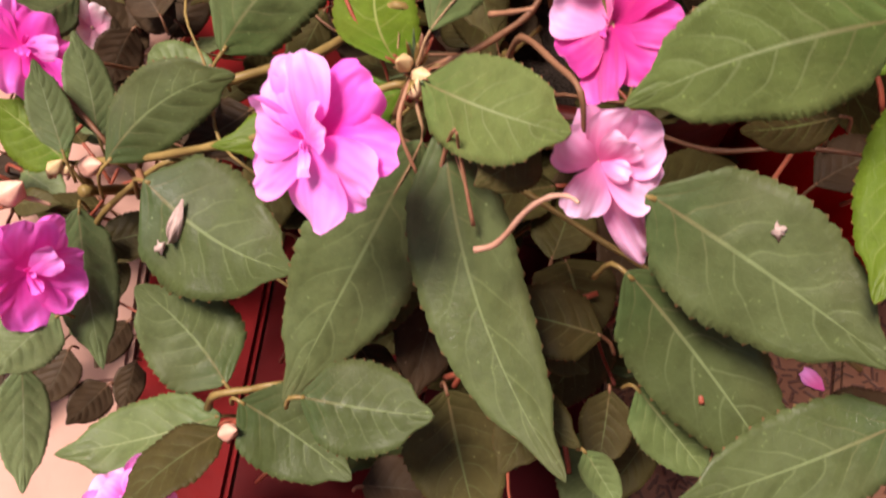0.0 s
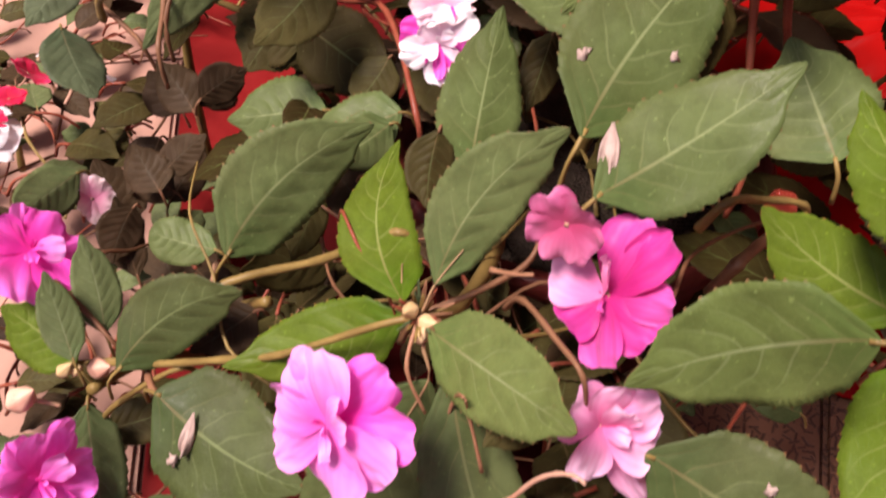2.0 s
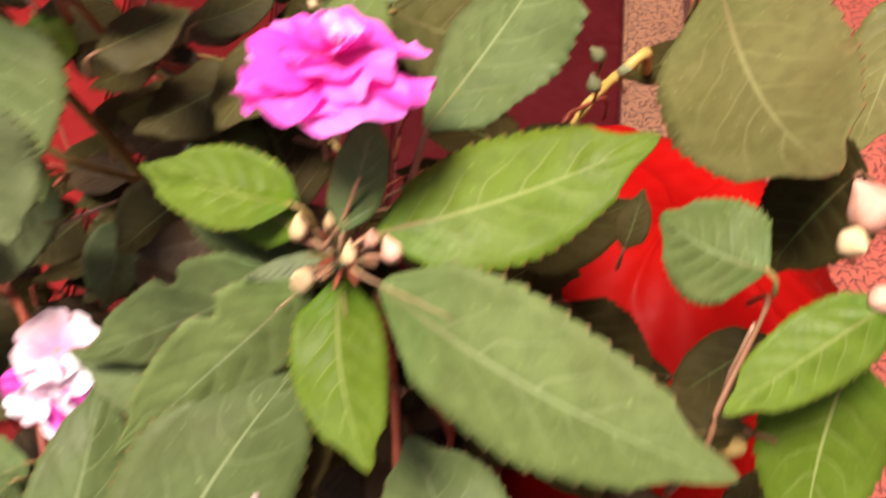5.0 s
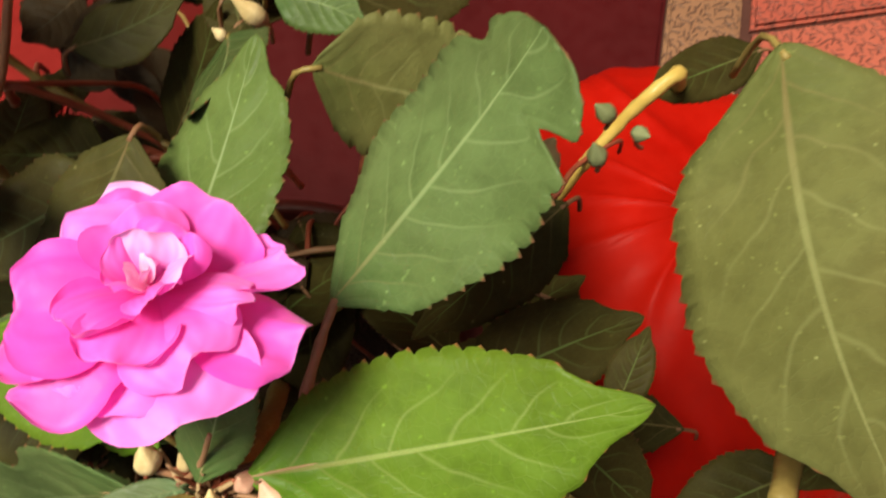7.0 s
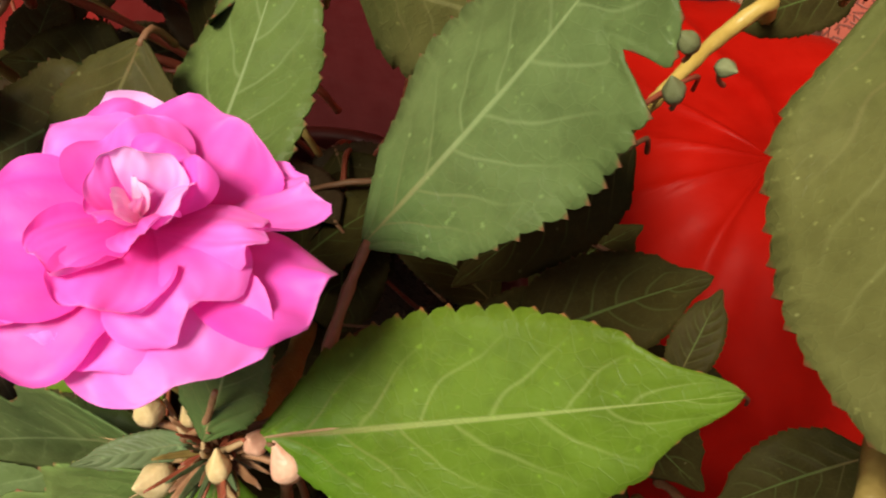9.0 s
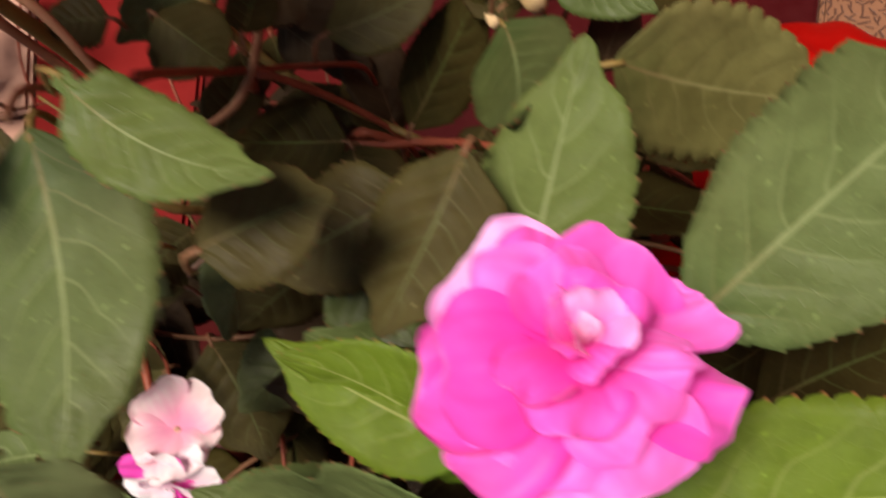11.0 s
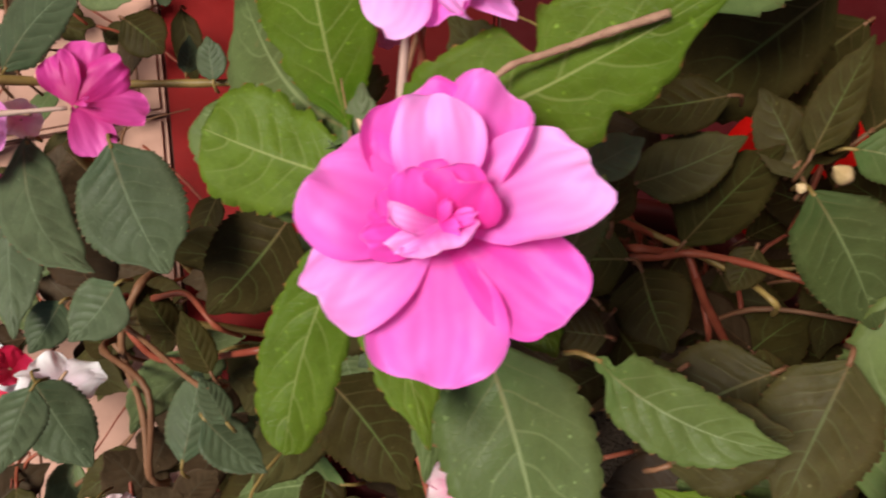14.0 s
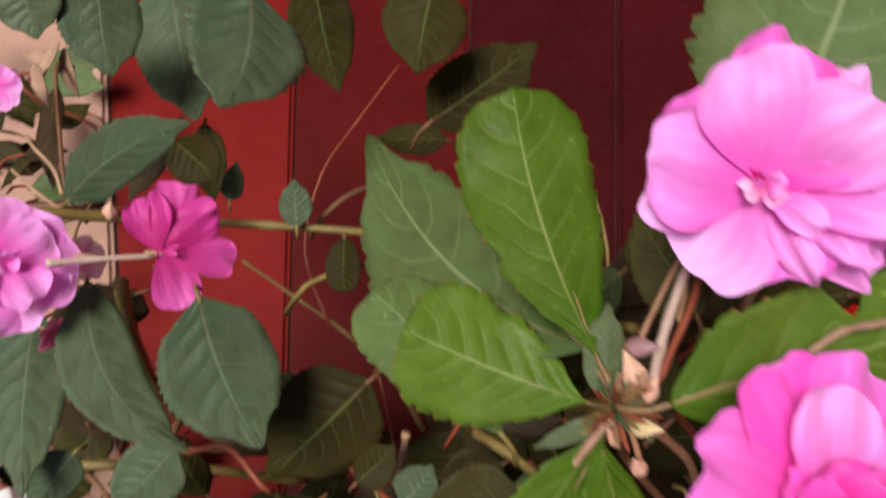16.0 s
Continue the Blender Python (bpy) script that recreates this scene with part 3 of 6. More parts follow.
def flower(owner, centre, normal, across, radius, kind, material, seed):
    r = random.Random(seed)
    z = Vector(normal).normalized()
    x = (Vector(across) - Vector(across).dot(z) * z).normalized()
    y = z.cross(x)
    place = basis(Vector(centre) - z * radius * 0.10, x, y, z)
    # short stalk and green heart that carry the petals
    bm = tube([(0, 0, -radius * 0.85), (radius * 0.06, 0, -radius * 0.45), (0, 0, radius * 0.04)], radius * 0.045, 1.3, 8, 3)
    heart = mesh_object("flower", bm, stem_tanpink)
    heart.parent = owner
    heart.matrix_basis = owner.matrix_world.inverted() @ place
    for n, (bearing, length, width, elev) in enumerate(BEARINGS.get(kind, ())):
        bm = petal_mesh(radius * length, radius * width, radians(elev), 0.08, (0.065 if kind == "ruffled" else 0.035) + 0.05 * (length < 0.8), seed + n, notch=r.uniform(0.0, 0.05))
        roll = radians(r.uniform(5, 13) * r.choice((-1, 1)))
        bmesh.ops.transform(bm, matrix=Matrix.Translation((0, 0, radius * 0.012 * n)) @ Matrix.Rotation(radians(bearing), 4, "Z") @ Matrix.Rotation(roll, 4, "X"), verts=bm.verts)
        mesh_object("petal", bm, TONES.get((kind, bearing), petal_heart if kind == "rosette" and length < 0.26 else material)).parent = heart
    for ring, (count, length, width, elev, cup, ruffle) in enumerate(WHORLS.get(kind, ())):
        start = r.uniform(0, 6.28)
        for i in range(count):
            turn = start + i * math.tau / count + r.uniform(-0.28, 0.28)
            size = radius * (r.uniform(0.88, 1.06) if ring == 0 else r.uniform(0.72, 1.12))
            bm = petal_mesh(size * length, size * width * r.uniform(0.9, 1.12), radians(elev + r.uniform(-5, 7) * (1 + 0.8 * ring)), cup * r.uniform(0.6, 1.3),
                            ruffle * r.uniform(0.6, 1.4), r.randrange(10 ** 6), notch=r.uniform(0.0, 0.10))
            bmesh.ops.transform(bm, matrix=Matrix.Translation((0, 0, radius * 0.028 * ring)) @ Matrix.Rotation(turn, 4, "Z"), verts=bm.verts)
            leaflet = mesh_object("petal", bm, material)
            leaflet.parent = heart
    return heart


def bracts(owner, node, axis, count, size, seed):
    """Small curled scales and bud stubs crowded round a shoot's tip."""
    r = random.Random(seed)
    z = Vector(axis).normalized()
    x = z.orthogonal().normalized()
    y = z.cross(x)
    for n in range(count):
        turn, rise = n * 2.4 + r.uniform(-0.3, 0.3), r.uniform(0.15, 1.1)
        out = (math.cos(turn) * x + math.sin(turn) * y) * math.cos(rise) + z * math.sin(rise)
        across = out.cross(z).normalized()
        length, half = size * r.uniform(0.3, 0.95), size * r.uniform(0.025, 0.07)
        root = Vector(node) + out * size * 0.15 + z * size * r.uniform(-0.3, 0.2)
        bm = bmesh.new()
        rows = []
        for i in range(7):
            u = i / 6
            w = half * math.sin(math.pi * (0.12 + 0.86 * u)) ** 0.8
            mid = root + out * length * u + z * length * 0.35 * u * u * r.uniform(0.7, 1.2)
            rows.append([bm.verts.new(mid + across * w * v + z * 0.5 * w * v * v) for v in (-1, -0.4, 0.4, 1)])
        for one, two in zip(rows, rows[1:]):
            for j in range(3):
                bm.faces.new((one[j], one[j + 1], two[j + 1], two[j]))
        ob = part("bract", bm, r.choice((stem_brown, stem_redbrown, stem_redbrown, stem_ruddy, stem_olive, leaf_young)), owner)
        thick = ob.modifiers.new("thickness", "SOLIDIFY")
        thick.thickness = 0.0003


def bud(owner, centre, towards, radius, stretch, material, root):
    """A rounded, beaked flower bud on a thin stalk."""
    z = Vector(towards).normalized()
    x = z.orthogonal().normalized()
    y = z.cross(x)
    lean = 0.35 * math.sin(centre[0] * 9000)

    def shell(scale, upto):
        bm = bmesh.new()
        bmesh.ops.create_uvsphere(bm, u_segments=20, v_segments=12, radius=radius)
        bmesh.ops.delete(bm, geom=[vert for vert in bm.verts if vert.co.z / radius > upto], context="VERTS")
        for vert in bm.verts:
            c = vert.co
            f = c.z / radius
            slim = scale * (1 - 0.55 * max(0, f) ** 1.6 + 0.07 * math.cos(5 * math.atan2(c.y, c.x) + lean * 8) * (1 - f * f))
            c.x, c.y = c.x * slim, c.y * slim * 0.92
            c.z *= scale * stretch * (1 + 0.34 * max(0, f) ** 3)
            c.x += lean * radius * max(0, f) ** 2
        return bm

    ob = mesh_object("bud", shell(1.0, 2.0), material)
    ob.parent = owner
    ob.matrix_basis = owner.matrix_world.inverted() @ basis(Vector(centre), x, y, z)
    mesh_object("sepal", shell(1.05, -0.35), stem_ruddy).parent = ob
    end = Vector(centre) - z * radius * stretch * 0.8
    part("bud_stalk", tube([Vector(root), (Vector(root) + end) / 2 + x * 0.001, end], max(0.0006, radius * 0.14), 1.0, 6, 3), stem_ruddy, owner)
    return ob


def slab(x0, x1, y0, y1, z0, z1, bevel=0.003):
    bm = bmesh.new()
    bmesh.ops.create_cube(bm, size=1.0)
    for vert in bm.verts:
        vert.co = Vector(((x0 + x1) / 2 + vert.co.x * (x1 - x0), (y0 + y1) / 2 + vert.co.y * (y1 - y0), (z0 + z1) / 2 + vert.co.z * (z1 - z0)))
    bmesh.ops.bevel(bm, geom=bm.edges[:], offset=bevel, segments=2, affect="EDGES")
    return bm


# ---- the setting ----
FLOOR = -0.36
bm = bmesh.new()
bmesh.ops.create_grid(bm, x_segments=2, y_segments=2, size=60)
bmesh.ops.translate(bm, verts=bm.verts, vec=(0, 0, FLOOR - 0.03))
ground = tagged(mesh_object("ground", bm, ground_earth), "bare reddish earth round the paved floor", "ground", kind="structure")
floor = tagged(mesh_object("floor", slab(-1.02, 1.28, -1.12, 1.30, FLOOR - 0.03, FLOOR - 0.006, 0.002), grout),
               "dark mortar bed under the floor tiles", "floor", kind="structure")


def lathe(profile, segments, wobble=0.0, folds=0):
    bm = bmesh.new()
    rings = []
    for rad, z in profile:
        ring = []
        for s in range(segments):
            a = s * math.tau / segments
            k = rad * (1 + wobble * math.sin(folds * a + 9 * z) + wobble * 0.5 * math.sin((folds * 2 + 1) * a + 1.3))
            ring.append(bm.verts.new((k * math.cos(a), k * math.sin(a), z)))
        rings.append(ring)
    for one, two in zip(rings, rings[1:]):
        for s in range(segments):
            bm.faces.new((one[s], one[(s + 1) % segments], two[(s + 1) % segments], two[s]))
    return bm, rings


def pot(name, x, y, radius, height, material, label, wobble=0.0, folds=0):
    root = new(name)
    root.location = (x, y, FLOOR)
    root.matrix_world = Matrix.Translation((x, y, FLOOR))
    tagged(root, label, "flower pot", group="flower pots")
    top = height
    prof = [(radius * 0.02, 0.001), (radius * 0.78, 0.0), (radius * 0.82, 0.004), (radius * 0.97, top - 0.022), (radius * 1.06, top - 0.020),
            (radius * 1.08, top - 0.004), (radius * 1.05, top), (radius * 0.98, top - 0.001), (radius * 0.95, top - 0.030)]
    bm, _ = lathe(prof, 72, wobble, folds)
    shell = mesh_object("shell", bm, material)
    shell.parent = root
    bm, rings = lathe([(radius * 0.955 * k, top - 0.026 + 0.010 * (1 - k) + 0.003 * math.sin(40 * k)) for k in (1.0, 0.85, 0.7, 0.55, 0.4, 0.25, 0.1, 0.01)], 40)
    for vert in bm.verts:
        vert.co.z += 0.006 * noise.noise(vert.co * 60)
    earth = mesh_object("potting_soil", bm, soil)
    earth.parent = root
    return root


pot("flower_pot", 0.10, 0.36, 0.092, 0.13, dark_plastic, "dark red plastic flower pot filled with damp soil")


def grow_bag(x, y, rx, ry, height):
    """A slack red plastic bag of soil: a rounded mound with soft folds running down from its tied top."""
    bm = bmesh.new()
    rings, segs = 30, 160
    grid = []
    for i in range(rings + 1):
        f = i / rings
        row = []
        for s in range(segs):
            a = s * math.tau / segs
            fold = (0.05 * math.sin(11 * a + 2.4 * math.sin(3 * a)) - 0.05 * abs(math.sin(7 * a + 0.6 * f))) * f + 0.02 * math.sin(23 * a + 5 * f) * f
            reach = math.sin(f * math.pi / 2) ** 0.8 * (1 + fold)
            z = height * (math.cos(f * math.pi / 2) ** 0.75 if f < 1 else 0.0)
            z += height * 0.035 * (1 - abs(math.sin(4.5 * a + 1.6 * math.sin(2 * a + 3 * f)))) ** 5 * math.sin(f * math.pi) ** 0.7
            z += height * 0.10 * noise.noise(Vector((math.cos(a) * f * 3, math.sin(a) * f * 3, 1.7))) * (1 - f)
            row.append(bm.verts.new((rx * reach * math.cos(a), ry * reach * math.sin(a), z)))
        grid.append(row)
    for one, two in zip(grid, grid[1:]):
        for s in range(segs):
            bm.faces.new((one[s], one[(s + 1) % segs], two[(s + 1) % segs], two[s]))
    bmesh.ops.remove_doubles(bm, verts=bm.verts, dist=1e-5)
    root = new("grow_bag")
    root.location = (x, y, FLOOR)
    root.matrix_world = Matrix.Translation((x, y, FLOOR))
    tagged(root, "bright red shiny plastic grow bag with soft folds", "grow bag")
    mesh_object("bag_body", bm, red_plastic).parent = root
    # the welded strip that runs round the foot of the bag
    bm = bmesh.new()
    rim = [(1.02, 0.0), (1.05, 0.001), (1.09, 0.003), (1.09, 0.0045), (1.04, 0.004), (0.97, 0.010)]
    rows = []
    for k, z in rim:
        rows.append([bm.verts.new((rx * k * math.cos(t), ry * k * math.sin(t), z + 0.002 * math.sin(17 * t) * (k > 1.03) + 0.002)) for t in (i * math.tau / 80 for i in range(80))])
    for one, two in zip(rows, rows[1:]):
        for i in range(80):
            bm.faces.new((one[i], one[(i + 1) % 80], two[(i + 1) % 80], two[i]))
    mesh_object("welded_seam", bm, red_plastic).parent = root
    return root


grow_bag(0.30, 0.405, 0.122, 0.142, 0.15)
NODE_A = (0.0062, 0.1971, -0.1398)
NODE_C = (0.1182, 0.2847, -0.0469)
NODE_D = (0.0234, 0.3895, 0.0074)

# ---- the plants ----
plant_a = plant("impatiens_plant", (0.05, 0.33, -0.225), "leafy green impatiens with pink double flowers in a dark pot")
plant_b = plant("impatiens_plant", (0.31, 0.36, -0.22), "yellow-green leafy impatiens with pinkish buds in a red pot")
plant_c = plant("impatiens_plant", (0.10, 0.36, -0.225), "impatiens with a rosette of toothed leaves and one hot pink flower")
plant_d = plant("impatiens_plant", (0.08, 0.39, -0.225), "tall impatiens with two large pink double flowers over fresh leaves")
plant_e = plant("impatiens_plant", (-0.12, 0.46, -0.36), "grey-green impatiens with small magenta flowers on a long stem")
plant_f = plant("impatiens_plant", (-0.11, 0.33, -0.36), "dark-leaved impatiens with white and pink flowers behind the pots")
plant_g = plant("impatiens_plant", (-0.26, 0.44, -0.36), "low impatiens with crimson and white flowers on pale paving")
stem(plant_a, [(-0.0897, 0.2147, -0.2017), (-0.0934, 0.2233, -0.2037), (-0.0942, 0.2304, -0.2054)], 0.0016, stem_ruddy)
stem(plant_a, [(0.0081, 0.1650, -0.1632), (0.0131, 0.1695, -0.1410), (0.0147, 0.1626, -0.1278)], 0.0007, stem_ruddy)
stem(plant_a, [(0.0191, 0.1533, -0.1541), (0.0163, 0.1631, -0.1386), (0.0151, 0.1621, -0.1283)], 0.0006, stem_ruddy)
stem(plant_a, [(0.0184, 0.1426, -0.1501), (0.0238, 0.1416, -0.1462), (0.0298, 0.1414, -0.1343), (0.0342, 0.1399, -0.1276), (0.0380, 0.1379, -0.1251), (0.0401, 0.1354, -0.1246)], 0.0008, stem_tanpink)
stem(plant_a, [(0.0331, 0.1859, -0.1201), (0.0384, 0.1685, -0.1137), (0.0423, 0.1569, -0.1122)], 0.0010, stem_brown)
stem(plant_a, [(0.0063, 0.1995, -0.1435), (0.0226, 0.2016, -0.1372), (0.0370, 0.2020, -0.1263), (0.0428, 0.2092, -0.1226)], 0.0012, stem_brown)
stem(plant_a, [(0.0265, 0.1986, -0.1225), (0.0316, 0.1927, -0.1174), (0.0363, 0.1897, -0.1143)], 0.0008, stem_ruddy)
stem(plant_a, [(0.0051, 0.1943, -0.1394), (0.0009, 0.1827, -0.1452), (0.0052, 0.1731, -0.1550)], 0.0008, stem_ruddy)
stem(plant_a, [(0.0690, 0.1756, -0.1090), (0.0854, 0.1992, -0.1232), (0.1155, 0.2197, -0.1380), (0.1406, 0.2316, -0.1535)], 0.0007, stem_brown)
stem(plant_a, [(-0.0159, 0.2451, -0.1457), (-0.0108, 0.2288, -0.1466), (-0.0034, 0.2128, -0.1481)], 0.0007, stem_redbrown)
stem(plant_a, [(-0.0785, 0.1439, -0.2484), (-0.0882, 0.1377, -0.2517), (-0.0949, 0.1322, -0.2546)], 0.0010, stem_ruddy)
stem(plant_a, [(-0.0670, 0.1508, -0.2377), (-0.0550, 0.1507, -0.2349), (-0.0434, 0.1512, -0.2331)], 0.0015, stem_olive)
stem(plant_a, [(0.1287, 0.2954, -0.0941), (0.1297, 0.2873, -0.1116), (0.1275, 0.2708, -0.1292), (0.1235, 0.2491, -0.1470)], 0.0018, stem_redbrown)
stem(plant_a, [(0.1156, 0.2925, -0.1152), (0.1229, 0.2834, -0.0977), (0.1276, 0.2609, -0.0729)], 0.0009, stem_ruddy)
stem(plant_b, [(0.0989, 0.2137, -0.1193), (0.1134, 0.2211, -0.1280), (0.1286, 0.2198, -0.1308)], 0.0016, stem_olive)
stem(plant_b, [(0.1078, 0.2095, -0.1446), (0.1238, 0.2221, -0.1483), (0.1346, 0.2287, -0.1506)], 0.0023, stem_brown)
stem(plant_b, [(0.1935, 0.2707, -0.1599), (0.2001, 0.2895, -0.1550), (0.1970, 0.2909, -0.1424)], 0.0018, stem_olive)
stem(plant_b, [(0.1393, 0.1751, -0.1221), (0.1441, 0.1715, -0.1171), (0.1514, 0.1734, -0.1088)], 0.0014, stem_tan)
stem(plant_b, [(0.2199, 0.2760, -0.1947), (0.2258, 0.2635, -0.1504), (0.1987, 0.2283, -0.0671)], 0.0024, stem_olive)
stem(plant_b, [(0.1855, 0.2247, -0.0586), (0.1892, 0.2309, -0.0466), (0.2062, 0.2477, -0.0399)], 0.0009, stem_brown)
stem(plant_b, [(0.2065, 0.2428, -0.0859), (0.2031, 0.2435, -0.0614), (0.2036, 0.2454, -0.0448)], 0.0011, stem_tan)
stem(plant_b, [(0.2171, 0.2768, -0.1568), (0.2120, 0.2466, -0.0956), (0.2119, 0.2350, -0.0639)], 0.0014, stem_brown)
stem(plant_c, [(0.0200, 0.3944, -0.0824), (0.0398, 0.3794, -0.0913), (0.0583, 0.3943, -0.1223)], 0.0017, stem_olive)
stem(plant_c, [(0.1184, 0.3009, -0.0301), (0.1181, 0.3053, -0.0278), (0.1176, 0.3121, -0.0225)], 0.0006, stem_ruddy)
stem(plant_c, [(0.1366, 0.2847, -0.0600), (0.1404, 0.2891, -0.0542), (0.1484, 0.2855, -0.0501)], 0.0006, stem_ruddy)
stem(plant_c, [(0.1335, 0.2834, -0.0911), (0.1371, 0.2794, -0.1059), (0.1460, 0.2783, -0.1344)], 0.0018, stem_redbrown)
stem(plant_c, [(0.1180, 0.3250, -0.0479), (0.1109, 0.3327, -0.0515), (0.1049, 0.3401, -0.0540)], 0.0010, stem_ruddy)
stem(plant_c, [(0.0262, 0.3583, -0.0966), (0.0358, 0.3630, -0.1028), (0.0473, 0.3885, -0.1226)], 0.0008, stem_palepink)
stem(plant_c, [(0.1230, 0.2850, -0.0470), (0.1290, 0.2858, -0.0455), (0.1338, 0.2884, -0.0415), (0.1372, 0.2968, -0.0384), (0.1408, 0.3051, -0.0373), (0.1445, 0.3118, -0.0356)], 0.0013, stem_ruddy)
stem(plant_c, [(0.1260, 0.2820, -0.0583), (0.1250, 0.2783, -0.0657), (0.1229, 0.2652, -0.0727)], 0.0013, stem_ruddy)
stem(plant_c, [(0.1196, 0.2878, -0.0452), (0.1245, 0.2872, -0.0439), (0.1308, 0.2883, -0.0432)], 0.0010, stem_brown)
stem(plant_c, [(0.1141, 0.2873, -0.0458), (0.1192, 0.2872, -0.0367), (0.1236, 0.2886, -0.0256)], 0.0007, stem_ruddy)
stem(plant_c, [(0.2440, 0.3832, -0.0813), (0.2348, 0.3793, -0.0848), (0.2235, 0.3707, -0.0832), (0.2122, 0.3618, -0.0855)], 0.0024, stem_yellow)
stem(plant_c, [(0.2002, 0.3485, -0.0742), (0.2093, 0.3595, -0.0817), (0.2231, 0.3670, -0.0852)], 0.0009, stem_redbrown)
stem(plant_c, [(0.0583, 0.4200, -0.0633), (0.0624, 0.4215, -0.0819), (0.0740, 0.4149, -0.0932), (0.0912, 0.4036, -0.0979), (0.1182, 0.3837, -0.0997), (0.1265, 0.3701, -0.0924)], 0.0015, stem_olive)
stem(plant_c, [(0.0597, 0.3672, -0.0209), (0.0647, 0.4025, -0.0693), (0.0900, 0.4203, -0.0973)], 0.0012, stem_redbrown)
stem(plant_c, [(0.0912, 0.3922, -0.0893), (0.0994, 0.3912, -0.0947), (0.1081, 0.3907, -0.1026), (0.1092, 0.3671, -0.1046)], 0.0014, stem_redbrown)
stem(plant_c, [(0.1339, 0.4813, -0.0458), (0.1155, 0.4524, -0.0310), (0.0971, 0.4300, -0.0245), (0.0893, 0.4274, -0.0442), (0.0811, 0.4176, -0.0429), (0.0673, 0.3973, -0.0670), (0.0559, 0.3892, -0.0712)], 0.0016, stem_ruddy)
stem(plant_c, [(0.1096, 0.3948, -0.1103), (0.1082, 0.3761, -0.0983), (0.1023, 0.3550, -0.0655)], 0.0016, stem_redbrown)
stem(plant_c, [(0.0860, 0.3917, -0.0939), (0.0968, 0.3899, -0.0934), (0.1070, 0.3893, -0.0939), (0.1191, 0.3819, -0.0862), (0.1319, 0.3716, -0.0779)], 0.0015, stem_redbrown)
stem(plant_c, [(0.0697, 0.4012, -0.0697), (0.0861, 0.4027, -0.0890), (0.0995, 0.3978, -0.1013)], 0.0013, stem_redbrown)
stem(plant_d, [(0.0308, 0.3914, 0.0067), (0.0325, 0.3983, 0.0119), (0.0343, 0.4039, 0.0172), (0.0370, 0.4107, 0.0238), (0.0386, 0.4159, 0.0311)], 0.0011, stem_palepink)
stem(plant_d, [(0.0313, 0.3917, 0.0052), (0.0350, 0.3981, 0.0115), (0.0381, 0.4044, 0.0175), (0.0387, 0.4101, 0.0248), (0.0401, 0.4157, 0.0311)], 0.0008, stem_redbrown)
stem(plant_d, [(0.0285, 0.3913, 0.0040), (0.0370, 0.3858, -0.0097), (0.0449, 0.3801, -0.0179), (0.0510, 0.3722, -0.0313)], 0.0013, stem_ruddy)
stem(plant_d, [(0.0222, 0.3878, 0.0080), (0.0191, 0.3843, 0.0005), (0.0151, 0.3788, -0.0119), (0.0092, 0.3706, -0.0268)], 0.0009, stem_tanpink)
stem(plant_d, [(0.0234, 0.3895, 0.0074), (0.0314, 0.4019, 0.0083), (0.0393, 0.4138, 0.0177), (0.0379, 0.4070, 0.0163), (0.0363, 0.4021, 0.0132)], 0.0006, stem_ruddy)
stem(plant_d, [(0.0234, 0.3895, 0.0074), (0.0318, 0.3860, -0.0194), (0.0401, 0.3825, -0.0395), (0.0418, 0.3655, -0.0173), (0.0427, 0.3556, -0.0113)], 0.0012, stem_ruddy)
stem(plant_e, [(-0.1100, 0.4729, -0.0590), (-0.0877, 0.4716, -0.0655), (-0.0673, 0.4748, -0.0811), (-0.0372, 0.4707, -0.0838), (-0.0087, 0.4647, -0.0831)], 0.0018, stem_olive)
stem(plant_e, [(-0.0924, 0.4518, -0.0492), (-0.0827, 0.4531, -0.0526), (-0.0684, 0.4541, -0.0570)], 0.0010, stem_palepink)
stem(plant_e, [(-0.0979, 0.4540, -0.0574), (-0.0906, 0.4565, -0.0561), (-0.0802, 0.4553, -0.0590)], 0.0009, stem_tan)
stem(plant_e, [(-0.0339, 0.4496, -0.0908), (-0.0287, 0.4518, -0.0852), (-0.0158, 0.4502, -0.0709)], 0.0010, stem_olive)
stem(plant_e, [(-0.0233, 0.4732, -0.0864), (-0.0160, 0.4756, -0.0787), (-0.0081, 0.4759, -0.0732)], 0.0009, stem_brown)
stem(plant_e, [(-0.0732, 0.4132, -0.1250), (-0.0608, 0.4119, -0.1227), (-0.0511, 0.3987, -0.1214)], 0.0014, stem_redbrown)
stem(plant_e, [(-0.0923, 0.4144, -0.1346), (-0.0788, 0.3949, -0.1298), (-0.0559, 0.3845, -0.1039), (-0.0243, 0.3782, -0.0782)], 0.0015, stem_redbrown)
stem(plant_e, [(-0.0798, 0.4192, -0.1267), (-0.0918, 0.4019, -0.1367), (-0.0904, 0.3781, -0.1491), (-0.0921, 0.3543, -0.1569)], 0.0016, stem_brown)
stem(plant_e, [(-0.1572, 0.3849, -0.1807), (-0.1510, 0.3910, -0.1832), (-0.1376, 0.4054, -0.1831)], 0.0012, stem_tan)
stem(plant_e, [(-0.0951, 0.4137, -0.1287), (-0.0740, 0.3964, -0.1138), (-0.0438, 0.3718, -0.0825)], 0.0012, stem_brown)
stem(plant_e, [(-0.0975, 0.3994, -0.1350), (-0.0785, 0.3808, -0.1273), (-0.0850, 0.3538, -0.1419)], 0.0015, stem_brown)
stem(plant_f, [(-0.1191, 0.2378, -0.2140), (-0.0895, 0.2255, -0.1990), (-0.0611, 0.2153, -0.1838), (-0.0398, 0.2076, -0.1715), (0.0005, 0.2018, -0.1483)], 0.0017, stem_olive)
